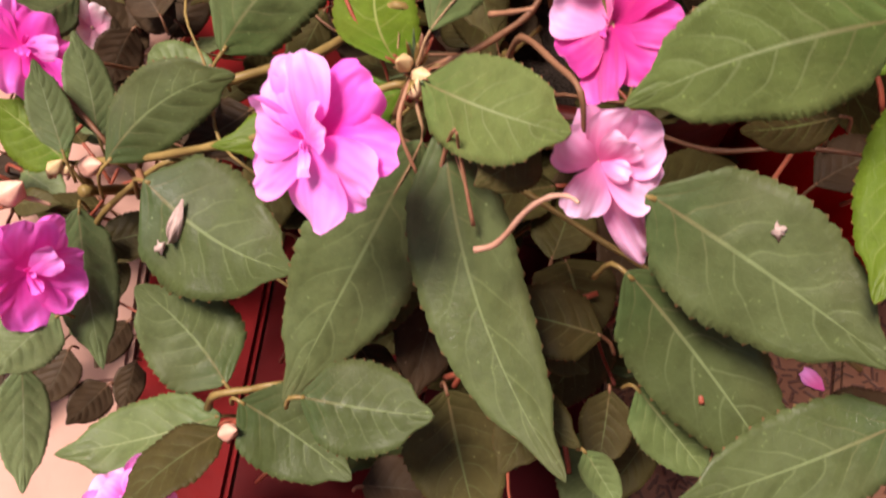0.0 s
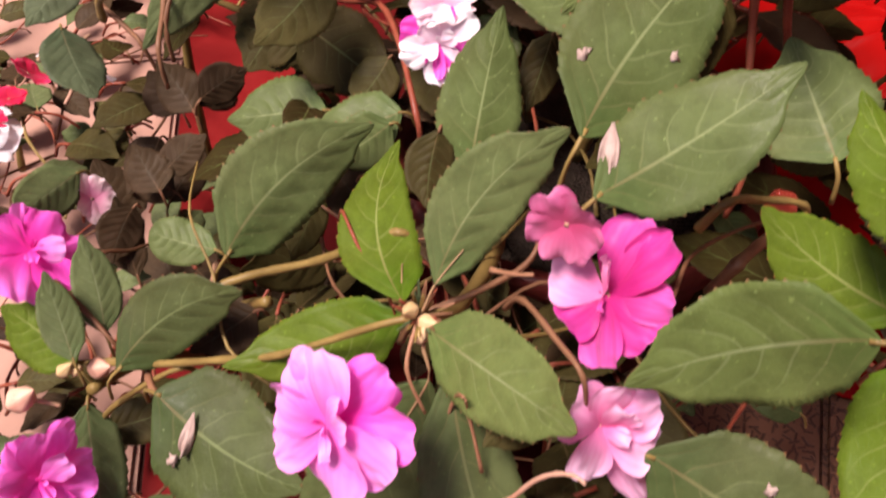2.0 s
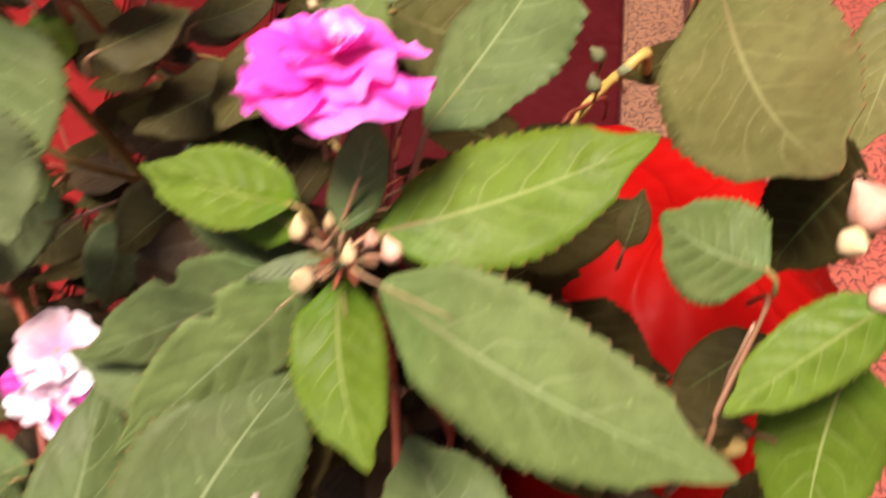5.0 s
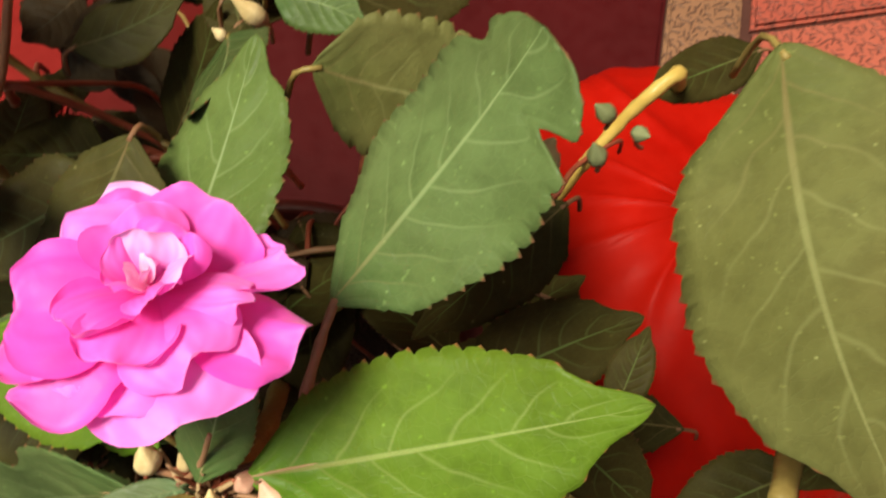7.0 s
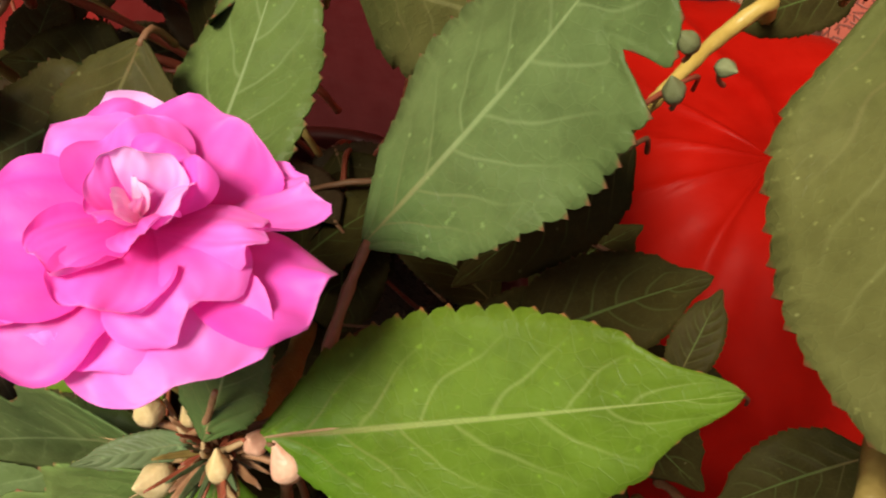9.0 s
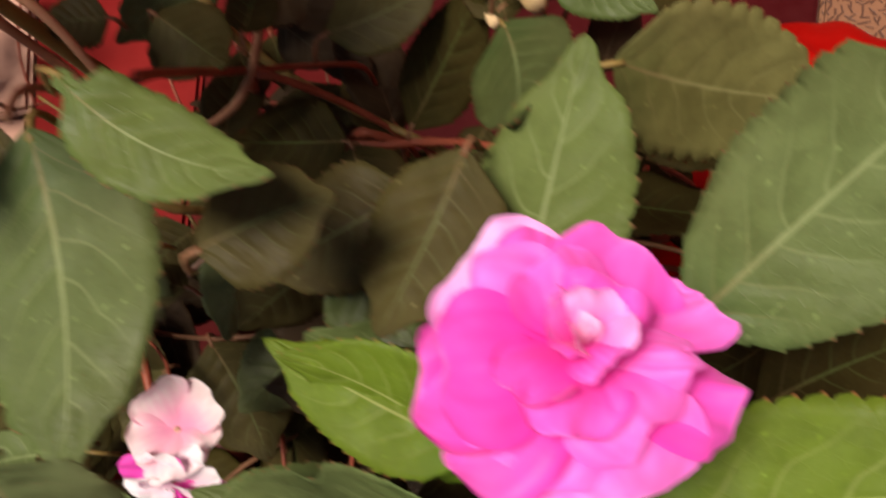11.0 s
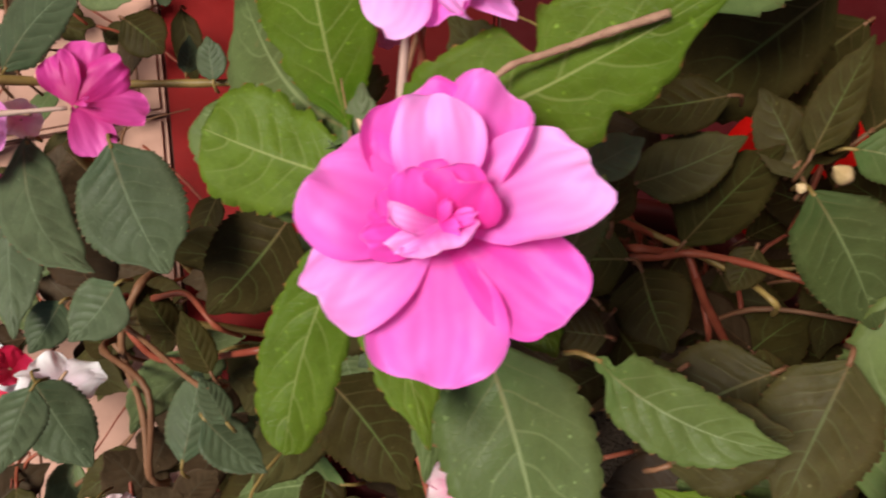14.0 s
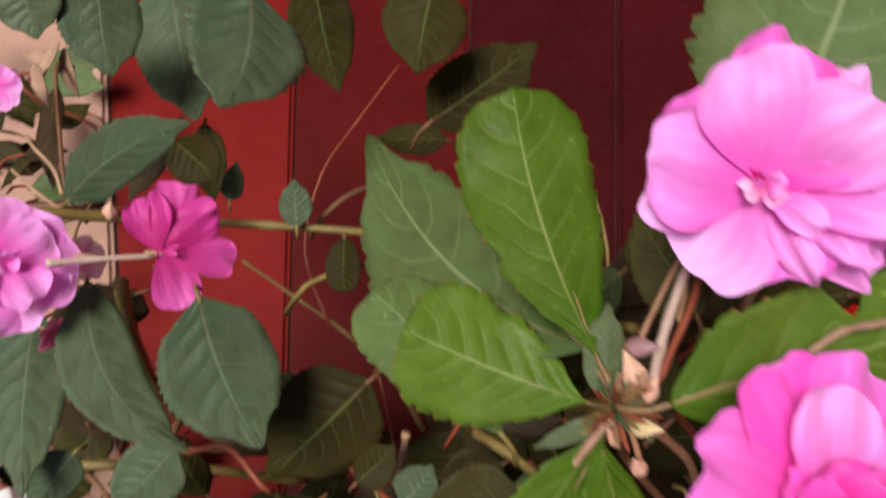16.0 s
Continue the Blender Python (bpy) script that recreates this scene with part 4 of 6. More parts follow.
stem(plant_f, [(-0.1202, 0.2258, -0.2360), (-0.1037, 0.2239, -0.2162), (-0.0803, 0.2213, -0.1965)], 0.0015, stem_olive)
stem(plant_f, [(-0.0693, 0.2644, -0.1922), (-0.0690, 0.2512, -0.1884), (-0.0686, 0.2314, -0.1866)], 0.0011, stem_tan)
stem(plant_f, [(-0.1290, 0.2610, -0.1920), (-0.1179, 0.2504, -0.1991), (-0.1083, 0.2398, -0.2042)], 0.0013, stem_brown)
stem(plant_f, [(-0.1306, 0.2388, -0.2112), (-0.1226, 0.2380, -0.2131), (-0.1082, 0.2357, -0.2096)], 0.0013, stem_olive)
stem(plant_f, [(-0.1442, 0.2260, -0.2152), (-0.1363, 0.2248, -0.2173), (-0.1305, 0.2235, -0.2193)], 0.0011, stem_tan)
stem(plant_f, [(-0.0759, 0.2511, -0.1943), (-0.0554, 0.2554, -0.1897), (-0.0269, 0.2487, -0.1751), (0.0015, 0.2341, -0.1453)], 0.0021, stem_olive)
stem(plant_f, [(-0.1303, 0.4228, -0.1727), (-0.0942, 0.4170, -0.1690), (-0.0676, 0.4117, -0.1772), (-0.0458, 0.4059, -0.1863)], 0.0022, stem_olive)
stem(plant_f, [(-0.1372, 0.4324, -0.1857), (-0.1233, 0.4191, -0.1918), (-0.1171, 0.4107, -0.1942)], 0.0017, stem_brown)
stem(plant_f, [(-0.0044, 0.4079, -0.1163), (-0.0057, 0.4028, -0.1245), (-0.0083, 0.3966, -0.1334)], 0.0015, stem_tan)
stem(plant_f, [(-0.0334, 0.4186, -0.1763), (-0.0123, 0.3935, -0.1645), (0.0056, 0.3656, -0.1526), (0.0135, 0.3098, -0.1621)], 0.0018, stem_redbrown)
stem(plant_f, [(-0.1234, 0.2898, -0.2101), (-0.1153, 0.2993, -0.2211), (-0.1114, 0.3161, -0.2376)], 0.0010, stem_brown)

leaf(plant_a, (0.0074, 0.1733, -0.1571), (-0.0411, 0.1409, -0.2258), (-0.8228, 0.4206, 0.3823), 0.0393, leaf_deep, node=NODE_A, bow=0.001)
leaf(plant_a, (0.0166, 0.1674, -0.1401), (0.0390, 0.0971, -0.1911), (-0.9681, -0.2139, -0.1308), 0.0291, leaf_deep, node=NODE_A, bow=0.067)
leaf(plant_a, (0.0599, 0.1468, -0.1363), (0.1111, 0.1036, -0.1510), (-0.5645, -0.4290, -0.7052), 0.0379, leaf_deep, bow=-0.009)
leaf(plant_a, (0.0571, 0.1381, -0.1566), (0.0978, 0.0922, -0.1947), (-0.8231, -0.3775, -0.4244), 0.0327, leaf_deep, bow=-0.022)
leaf(plant_a, (0.0093, 0.1867, -0.1360), (0.0376, 0.1408, -0.1086), (-0.4356, -0.6447, -0.6282), 0.0270, leaf_sage, node=NODE_A, bow=0.015)
leaf(plant_a, (-0.0013, 0.2100, -0.1461), (0.0053, 0.2743, -0.1427), (0.9946, -0.1034, 0.0105), 0.0263, leaf_fresh, node=NODE_A, bow=-0.120)
leaf(plant_a, (-0.0631, 0.2597, -0.1814), (-0.0033, 0.2942, -0.1519), (0.5665, -0.3419, -0.7498), 0.0389, leaf_mid, bow=-0.084)
leaf(plant_a, (-0.1033, 0.2243, -0.1984), (-0.0526, 0.2333, -0.1691), (0.4777, -0.6004, -0.6413), 0.0277, leaf_deep, bow=-0.108)
leaf(plant_a, (-0.0869, 0.2111, -0.1942), (-0.0338, 0.1704, -0.1955), (-0.5399, -0.6876, -0.4855), 0.0458, leaf_deep, bow=0.079)
leaf(plant_a, (-0.0628, 0.1532, -0.2347), (-0.0911, 0.1815, -0.2139), (0.7404, 0.6640, 0.1046), 0.0341, leaf_deep, bow=0.055)
leaf(plant_a, (-0.0561, 0.1440, -0.2293), (-0.0212, 0.1208, -0.2446), (-0.5927, -0.7902, -0.1562), 0.0305, leaf_deep)
leaf(plant_a, (-0.0711, 0.1557, -0.2640), (-0.1331, 0.1478, -0.2723), (-0.1656, 0.9190, 0.3578), 0.0294, leaf_mid)
leaf(plant_a, (-0.0314, 0.1285, -0.1971), (0.0064, 0.1209, -0.1994), (-0.2050, -0.9237, -0.3236), 0.0280, leaf_deep, bow=0.015)
leaf(plant_a, (0.0113, 0.1424, -0.2269), (0.0198, 0.1031, -0.2550), (-0.9840, -0.1670, -0.0626), 0.0369, leaf_umber)
leaf(plant_a, (0.0632, 0.1366, -0.2218), (0.0579, 0.1162, -0.2368), (-0.8589, 0.4294, -0.2791), 0.0176, leaf_umber)
leaf(plant_a, (-0.0003, 0.2152, -0.1669), (-0.0601, 0.2082, -0.1768), (-0.1916, 0.7735, 0.6042), 0.0269, leaf_fresh, node=NODE_A, bow=-0.032)
leaf(plant_a, (0.0131, 0.1984, -0.1190), (0.0482, 0.2158, -0.0868), (0.7108, -0.4771, -0.5170), 0.0239, leaf_mid, node=NODE_A, bow=-0.100)
leaf(plant_a, (0.0262, 0.2437, -0.1303), (0.0461, 0.3111, -0.1160), (0.9443, -0.2293, -0.2362), 0.0292, leaf_mid, bow=-0.001)
leaf(plant_a, (0.0560, 0.2293, -0.1035), (0.1056, 0.2763, -0.0746), (0.7431, -0.5421, -0.3924), 0.0419, leaf_mid, bow=-0.043)
leaf(plant_a, (0.0510, 0.1966, -0.0933), (0.1067, 0.2167, -0.0717), (0.4274, -0.8480, -0.3133), 0.0320, leaf_mid, bow=0.006)
leaf(plant_a, (0.0456, 0.1538, -0.2175), (0.0579, 0.1441, -0.2240), (-0.6881, -0.5473, -0.4765), 0.0157, leaf_umber)
leaf(plant_a, (0.0633, 0.1222, -0.1919), (0.0829, 0.0997, -0.2074), (-0.8106, -0.5174, -0.2741), 0.0192, leaf_mid)
leaf(plant_a, (0.0484, 0.1105, -0.2053), (0.0579, 0.0960, -0.2154), (-0.8578, -0.2457, -0.4515), 0.0101, leaf_mid)
leaf(plant_a, (0.0357, 0.1622, -0.1328), (0.0188, 0.1542, -0.1393), (-0.5130, 0.5477, 0.6609), 0.0163, leaf_umber)
leaf(plant_a, (0.0665, 0.3123, -0.1289), (0.0541, 0.2907, -0.1486), (-0.9184, 0.2511, 0.3056), 0.0160, leaf_umber)
leaf(plant_a, (-0.0203, 0.1289, -0.2727), (0.0040, 0.1257, -0.2740), (-0.1395, -0.8755, -0.4626), 0.0227, leaf_bronze)
leaf(plant_a, (0.0322, 0.3023, -0.1711), (0.0372, 0.2655, -0.1863), (-0.9880, -0.1523, -0.0252), 0.0225, leaf_umber)
leaf(plant_b, (0.1257, 0.1025, -0.1772), (0.0648, 0.0884, -0.1899), (-0.2845, 0.8726, 0.3970), 0.0276, leaf_deep)
leaf(plant_b, (0.0986, 0.1441, -0.0848), (0.0523, 0.1553, -0.1152), (-0.3439, 0.5817, 0.7371), 0.0329, leaf_sage, bow=0.030)
leaf(plant_b, (0.1360, 0.2247, -0.1177), (0.1291, 0.2621, -0.0987), (0.9193, -0.0298, 0.3925), 0.0376, leaf_mid, bow=0.010)
leaf(plant_b, (0.1178, 0.1579, -0.0745), (0.1217, 0.2123, -0.0785), (0.9560, -0.0481, 0.2893), 0.0245, leaf_fresh, scallop=0.10, bow=-0.007)
leaf(plant_b, (0.1985, 0.2159, -0.1583), (0.1483, 0.2336, -0.1070), (0.7313, 0.2566, 0.6319), 0.0411, leaf_deep)
leaf(plant_b, (0.1301, 0.1664, -0.1155), (0.0953, 0.1945, -0.0992), (0.6493, 0.4456, 0.6163), 0.0250, leaf_fresh, scallop=0.10, bow=-0.052)
leaf(plant_b, (0.1209, 0.1499, -0.1031), (0.1015, 0.1114, -0.1349), (-0.7157, 0.6220, -0.3178), 0.0264, leaf_fresh)
leaf(plant_b, (0.2017, 0.2480, -0.0275), (0.1838, 0.2646, -0.0242), (0.5205, 0.4117, 0.7480), 0.0240, leaf_sage, bow=-0.079)
leaf(plant_b, (0.2216, 0.2342, -0.0247), (0.1873, 0.2273, -0.0459), (-0.3649, 0.8793, 0.3059), 0.0168, leaf_fresh, bow=0.005)
leaf(plant_b, (0.2220, 0.2342, -0.0457), (0.2106, 0.2050, -0.0870), (-0.8161, 0.5676, -0.1087), 0.0286, leaf_fresh)
leaf(plant_b, (0.1362, 0.1666, -0.0693), (0.1884, 0.1895, -0.0364), (0.4210, -0.9045, -0.0684), 0.0391, leaf_olive)
leaf(plant_b, (0.2683, 0.2922, -0.0580), (0.2560, 0.3183, -0.0756), (0.1645, 0.6564, 0.7363), 0.0204, leaf_shaded)
leaf(plant_b, (0.2527, 0.2784, -0.1155), (0.2174, 0.2716, -0.1351), (-0.2847, 0.9523, 0.1098), 0.0224, leaf_shaded)
leaf(plant_b, (0.2398, 0.2727, -0.0322), (0.2254, 0.2691, -0.0628), (-0.5430, 0.8280, 0.1398), 0.0277, leaf_shaded)
leaf(plant_b, (0.1210, 0.1755, -0.1429), (0.0927, 0.1739, -0.1452), (-0.0920, 0.8091, 0.5805), 0.0146, leaf_shaded)
leaf(plant_c, (0.1300, 0.2850, -0.0371), (0.1877, 0.2783, -0.0152), (0.0200, -0.9397, -0.3414), 0.0305, leaf_fresh, node=NODE_C, bow=0.012)
leaf(plant_c, (0.1287, 0.2679, -0.0435), (0.1779, 0.2095, -0.0328), (-0.4462, -0.5110, -0.7347), 0.0355, leaf_sage, node=NODE_C, bow=0.067)
leaf(plant_c, (0.1166, 0.2827, -0.0545), (0.1154, 0.2363, -0.0585), (-0.9996, 0.0229, 0.0165), 0.0222, leaf_fresh, node=NODE_C, bow=0.064)
leaf(plant_c, (0.1050, 0.2809, -0.0533), (0.0561, 0.2684, -0.0894), (-0.6066, 0.4143, 0.6785), 0.0271, leaf_sage, node=NODE_C, torn=((0.35, 1, 0.3, 0.06),), bow=-0.014)
leaf(plant_c, (0.1063, 0.2984, -0.0451), (0.0755, 0.3206, -0.0429), (0.4153, 0.5027, 0.7582), 0.0216, leaf_fresh, node=NODE_C, bow=0.054)
leaf(plant_c, (0.1189, 0.2851, -0.0332), (0.1298, 0.2995, -0.0155), (0.8486, -0.5200, -0.0977), 0.0131, leaf_mid, node=NODE_C, stalked=False, bow=0.005)
leaf(plant_c, (0.0964, 0.2907, -0.0592), (0.0439, 0.3026, -0.0958), (-0.3853, 0.5311, 0.7546), 0.0280, leaf_mid, node=NODE_C, torn=((0.45, 1, 0.3, 0.06),))
leaf(plant_c, (0.1040, 0.3099, -0.0754), (0.0794, 0.3266, -0.0507), (0.7634, 0.4479, 0.4654), 0.0272, leaf_mid, node=NODE_C, stalked=False)
leaf(plant_c, (0.1437, 0.3114, -0.0360), (0.1835, 0.3322, 0.0030), (0.3200, -0.9300, 0.1300), 0.0385, leaf_mid, stalked=False, blunt=True, torn=((0.80, 1, 0.45, 0.035), (0.86, -1, 0.30, 0.04)), bow=-0.020)
leaf(plant_c, (0.1159, 0.3114, -0.0310), (0.1377, 0.3625, -0.0222), (0.8317, -0.4178, 0.3657), 0.0298, leaf_sage, stalked=False, bow=-0.021)
leaf(plant_c, (0.1127, 0.2879, -0.0479), (0.0945, 0.2860, -0.0501), (-0.1426, 0.9453, 0.2934), 0.0057, leaf_young, node=NODE_C)
leaf(plant_c, (0.2010, 0.3444, -0.0737), (0.1580, 0.3186, -0.0795), (-0.5118, 0.8307, 0.2193), 0.0232, leaf_shaded)
leaf(plant_c, (0.1683, 0.3051, -0.0836), (0.2135, 0.3152, -0.0817), (0.2217, -0.8999, -0.3755), 0.0253, leaf_shaded)
leaf(plant_c, (0.1977, 0.2923, -0.0736), (0.2087, 0.3076, -0.0670), (0.8036, -0.5925, 0.0556), 0.0098, leaf_shaded)
leaf(plant_c, (0.2360, 0.3440, -0.0238), (0.2117, 0.2528, -0.0071), (-0.7596, 0.1051, -0.6418), 0.0485, leaf_olive, bow=0.060)
leaf(plant_c, (0.3524, 0.3847, -0.0639), (0.3040, 0.3301, -0.0929), (-0.6489, 0.7289, -0.2182), 0.0317, leaf_olive)
leaf(plant_c, (0.2554, 0.3111, -0.1979), (0.1896, 0.3195, -0.1912), (0.1190, 0.8702, 0.4780), 0.0264, leaf_shaded)
leaf(plant_c, (0.1587, 0.3015, -0.1697), (0.1912, 0.2784, -0.1817), (-0.5921, -0.5770, -0.5626), 0.0282, leaf_shaded)
leaf(plant_c, (0.1914, 0.3041, -0.1142), (0.2188, 0.2769, -0.1392), (-0.7407, -0.2776, -0.6118), 0.0265, leaf_shaded)
leaf(plant_c, (0.1462, 0.3683, -0.0397), (0.1947, 0.3627, -0.0578), (-0.3443, -0.5727, -0.7439), 0.0339, leaf_olive, scallop=0.10, bow=0.046)
leaf(plant_c, (0.1279, 0.3889, -0.0493), (0.1230, 0.3498, -0.0278), (-0.8337, -0.1807, -0.5218), 0.0243, leaf_deep, bow=-0.023)
leaf(plant_c, (0.1395, 0.3973, -0.0465), (0.1602, 0.3838, -0.0470), (-0.4659, -0.6971, -0.5450), 0.0145, leaf_mid, bow=-0.060)
leaf(plant_c, (0.1514, 0.4059, -0.0610), (0.2019, 0.4290, -0.0593), (0.4006, -0.9123, -0.0851), 0.0378, leaf_shaded)
leaf(plant_c, (0.1444, 0.4381, -0.0389), (0.1020, 0.4223, -0.0677), (-0.5096, 0.7718, 0.3804), 0.0330, leaf_shaded)
leaf(plant_c, (0.1282, 0.3970, -0.0446), (0.1455, 0.4200, -0.0319), (0.7962, -0.6044, -0.0267), 0.0127, leaf_shaded)
leaf(plant_c, (0.0876, 0.4029, -0.0610), (0.1178, 0.4080, -0.0535), (0.2248, -0.9387, -0.2614), 0.0181, leaf_umber)
leaf(plant_c, (0.1038, 0.3915, -0.0898), (0.1260, 0.4035, -0.0517), (0.6944, -0.7050, -0.1438), 0.0207, leaf_shaded)
leaf(plant_c, (0.0869, 0.3890, -0.0870), (0.0561, 0.3932, -0.0856), (0.1491, 0.9323, 0.3296), 0.0236, leaf_shaded)
leaf(plant_c, (0.0887, 0.3842, -0.0820), (0.0934, 0.3596, -0.0901), (-0.9648, -0.1026, -0.2422), 0.0238, leaf_shaded)
leaf(plant_c, (0.1232, 0.3856, -0.0847), (0.1137, 0.3741, -0.0886), (-0.7643, 0.6418, -0.0629), 0.0120, leaf_shaded)
leaf(plant_c, (0.1151, 0.4184, -0.0490), (0.0845, 0.4190, -0.0484), (0.0358, 0.9640, 0.2634), 0.0158, leaf_shaded)
leaf(plant_c, (0.0746, 0.3850, -0.0354), (0.0793, 0.3983, -0.0315), (0.9474, -0.2745, -0.1646), 0.0108, leaf_shaded)
leaf(plant_c, (0.0673, 0.3893, -0.0092), (0.0801, 0.3936, -0.0078), (0.3165, -0.9338, -0.1665), 0.0097, leaf_young)
leaf(plant_c, (0.1037, 0.3456, -0.0384), (0.0717, 0.3367, -0.0462), (-0.3014, 0.9406, 0.1562), 0.0247, leaf_umber)
leaf(plant_c, (0.1108, 0.3092, -0.0567), (0.1024, 0.3518, -0.0416), (0.9460, 0.0887, 0.3119), 0.0276, leaf_shaded)
leaf(plant_c, (0.0767, 0.3781, -0.0948), (0.0969, 0.3390, -0.1108), (-0.8842, -0.4655, 0.0392), 0.0297, leaf_shaded)
leaf(plant_c, (0.1090, 0.2976, -0.0401), (0.0728, 0.3249, -0.0471), (0.5955, 0.8016, 0.0538), 0.0197, leaf_fresh, bow=-0.016)
leaf(plant_c, (0.1013, 0.2750, -0.1509), (0.1157, 0.2608, -0.1443), (-0.3508, -0.7938, -0.4968), 0.0208, leaf_bronze)
leaf(plant_c, (0.1080, 0.2685, -0.0869), (0.0948, 0.2490, -0.1058), (-0.9010, 0.2945, 0.3184), 0.0145, leaf_shaded, scallop=0.10)
leaf(plant_c, (0.0919, 0.2893, -0.1050), (0.0400, 0.3090, -0.0991), (0.3602, 0.9166, 0.1736), 0.0304, leaf_mid)
leaf(plant_c, (0.0711, 0.3295, -0.0152), (0.0939, 0.3315, -0.0082), (0.1347, -0.9800, -0.1464), 0.0190, leaf_umber)
leaf(plant_c, (0.1296, 0.3943, -0.0564), (0.1253, 0.4220, -0.0556), (0.97, 0.17, 0.10), 0.0165, leaf_umber)
leaf(plant_c, (0.1298, 0.3993, -0.0566), (0.1473, 0.4136, -0.0594), (0.60, -0.75, 0.25), 0.0140, leaf_shaded)
leaf(plant_c, (0.1138, 0.3442, -0.0231), (0.0948, 0.3173, -0.0319), (-0.7816, 0.6022, -0.1625), 0.0245, leaf_umber)
leaf(plant_c, (0.0817, 0.3488, -0.0305), (0.0642, 0.3415, -0.0342), (-0.3889, 0.9187, -0.0684), 0.0142, leaf_shaded)
leaf(plant_c, (0.0918, 0.3231, -0.0746), (0.0635, 0.3258, -0.0815), (0.0224, 0.9695, 0.2440), 0.0205, leaf_bronze)
leaf(plant_c, (0.0866, 0.4015, -0.1055), (0.0511, 0.4031, -0.1037), (0.0684, 0.8683, 0.4913), 0.0240, leaf_bronze)
leaf(plant_c, (0.0781, 0.3737, -0.0863), (0.0641, 0.3597, -0.0917), (-0.6929, 0.4881, 0.5308), 0.0157, leaf_bronze)
leaf(plant_c, (0.1208, 0.4204, -0.0850), (0.1037, 0.3975, -0.0918), (-0.8216, 0.5604, 0.1048), 0.0169, leaf_shaded)
leaf(plant_c, (0.0894, 0.3967, -0.1042), (0.0956, 0.3763, -0.1124), (-0.9628, -0.2610, -0.0703), 0.0190, leaf_bronze)
leaf(plant_c, (0.0689, 0.4416, -0.0995), (0.0845, 0.4260, -0.1039), (-0.6709, -0.5107, -0.5376), 0.0169, leaf_bronze)
leaf(plant_c, (0.0496, 0.4102, -0.0537), (0.0651, 0.3949, -0.0574), (-0.6943, -0.7133, -0.0959), 0.0208, leaf_umber)
leaf(plant_c, (0.1040, 0.3619, -0.1020), (0.0906, 0.3455, -0.1084), (-0.7938, 0.5727, 0.2047), 0.0163, leaf_bronze)
leaf(plant_c, (0.2036, 0.2298, -0.0659), (0.1396, 0.2477, -0.0722), (0.1470, 0.7135, 0.6851), 0.0231, leaf_shaded)
leaf(plant_c, (0.0893, 0.3392, -0.0463), (0.1020, 0.3213, -0.0535), (-0.8323, -0.5446, -0.1030), 0.0227, leaf_deep)
leaf(plant_c, (0.0918, 0.4005, -0.1139), (0.0754, 0.3724, -0.1155), (-0.8558, 0.4962, 0.1463), 0.0219, leaf_bronze)
leaf(plant_c, (0.1032, 0.4296, -0.0749), (0.0786, 0.4191, -0.0771), (-0.3917, 0.8432, 0.3681), 0.0185, leaf_bronze)
leaf(plant_c, (0.2812, 0.3994, -0.0968), (0.2376, 0.3864, -0.0938), (-0.2339, 0.8911, 0.3890), 0.0182, leaf_shaded)
leaf(plant_d, (0.0555, 0.3628, 0.0156), (0.0653, 0.3769, 0.0208), (0.8142, -0.4682, -0.3432), 0.0094, leaf_mid, scallop=0.10)
leaf(plant_d, (0.0216, 0.3950, -0.0121), (-0.0109, 0.4121, -0.0052), (0.4947, 0.8147, 0.3024), 0.0270, leaf_fresh, node=NODE_D, spoon=True, scallop=0.10, bow=-0.021, torn=((0.55, 1, 0.16, 0.05),))
leaf(plant_d, (0.0213, 0.4045, 0.0074), (0.0180, 0.4576, 0.0042), (0.9924, 0.0693, 0.1012), 0.0285, leaf_fresh, node=NODE_D, spoon=True, scallop=0.10, bow=-0.033, torn=((0.42, -1, 0.12, 0.06),))
leaf(plant_d, (0.0229, 0.4095, -0.0053), (-0.0095, 0.4746, -0.0402), (0.8497, 0.5046, 0.1528), 0.0385, leaf_mid, node=NODE_D, scallop=0.10, bow=-0.080)
leaf(plant_d, (0.0087, 0.3908, -0.0228), (-0.0151, 0.4254, -0.0200), (0.8303, 0.5555, 0.0438), 0.0232, leaf_sage, spoon=True, scallop=0.10)
leaf(plant_d, (0.0317, 0.3859, 0.0249), (0.0841, 0.3922, 0.0473), (0.2902, -0.8500, -0.4396), 0.0260, leaf_fresh, node=NODE_D, scallop=0.10, torn=((0.50, -1, 0.55, 0.05), (0.62, 1, 0.25, 0.04)), bow=0.022)
leaf(plant_d, (0.0228, 0.3915, 0.0035), (0.0259, 0.4080, 0.0096), (0.9702, -0.2304, 0.0753), 0.0083, leaf_young, node=NODE_D, scallop=0.10)
leaf(plant_d, (0.0229, 0.3841, -0.0061), (-0.0045, 0.3436, -0.0233), (-0.8455, 0.4501, 0.2873), 0.0178, leaf_fresh, node=NODE_D, blunt=True, scallop=0.10, bow=0.065)
leaf(plant_d, (0.0227, 0.3847, -0.0035), (0.0275, 0.3384, -0.0045), (-0.9636, -0.1050, 0.2460), 0.0161, leaf_fresh, scallop=0.10, bow=0.000)
leaf(plant_d, (0.0403, 0.3607, -0.0217), (0.0446, 0.2996, -0.0307), (-0.9965, -0.0638, -0.0533), 0.0345, leaf_mid, scallop=0.10, bow=-0.031)
leaf(plant_d, (0.0366, 0.3723, -0.0435), (0.0202, 0.3344, -0.0561), (-0.8730, 0.2448, 0.4218), 0.0147, leaf_mid, scallop=0.10)
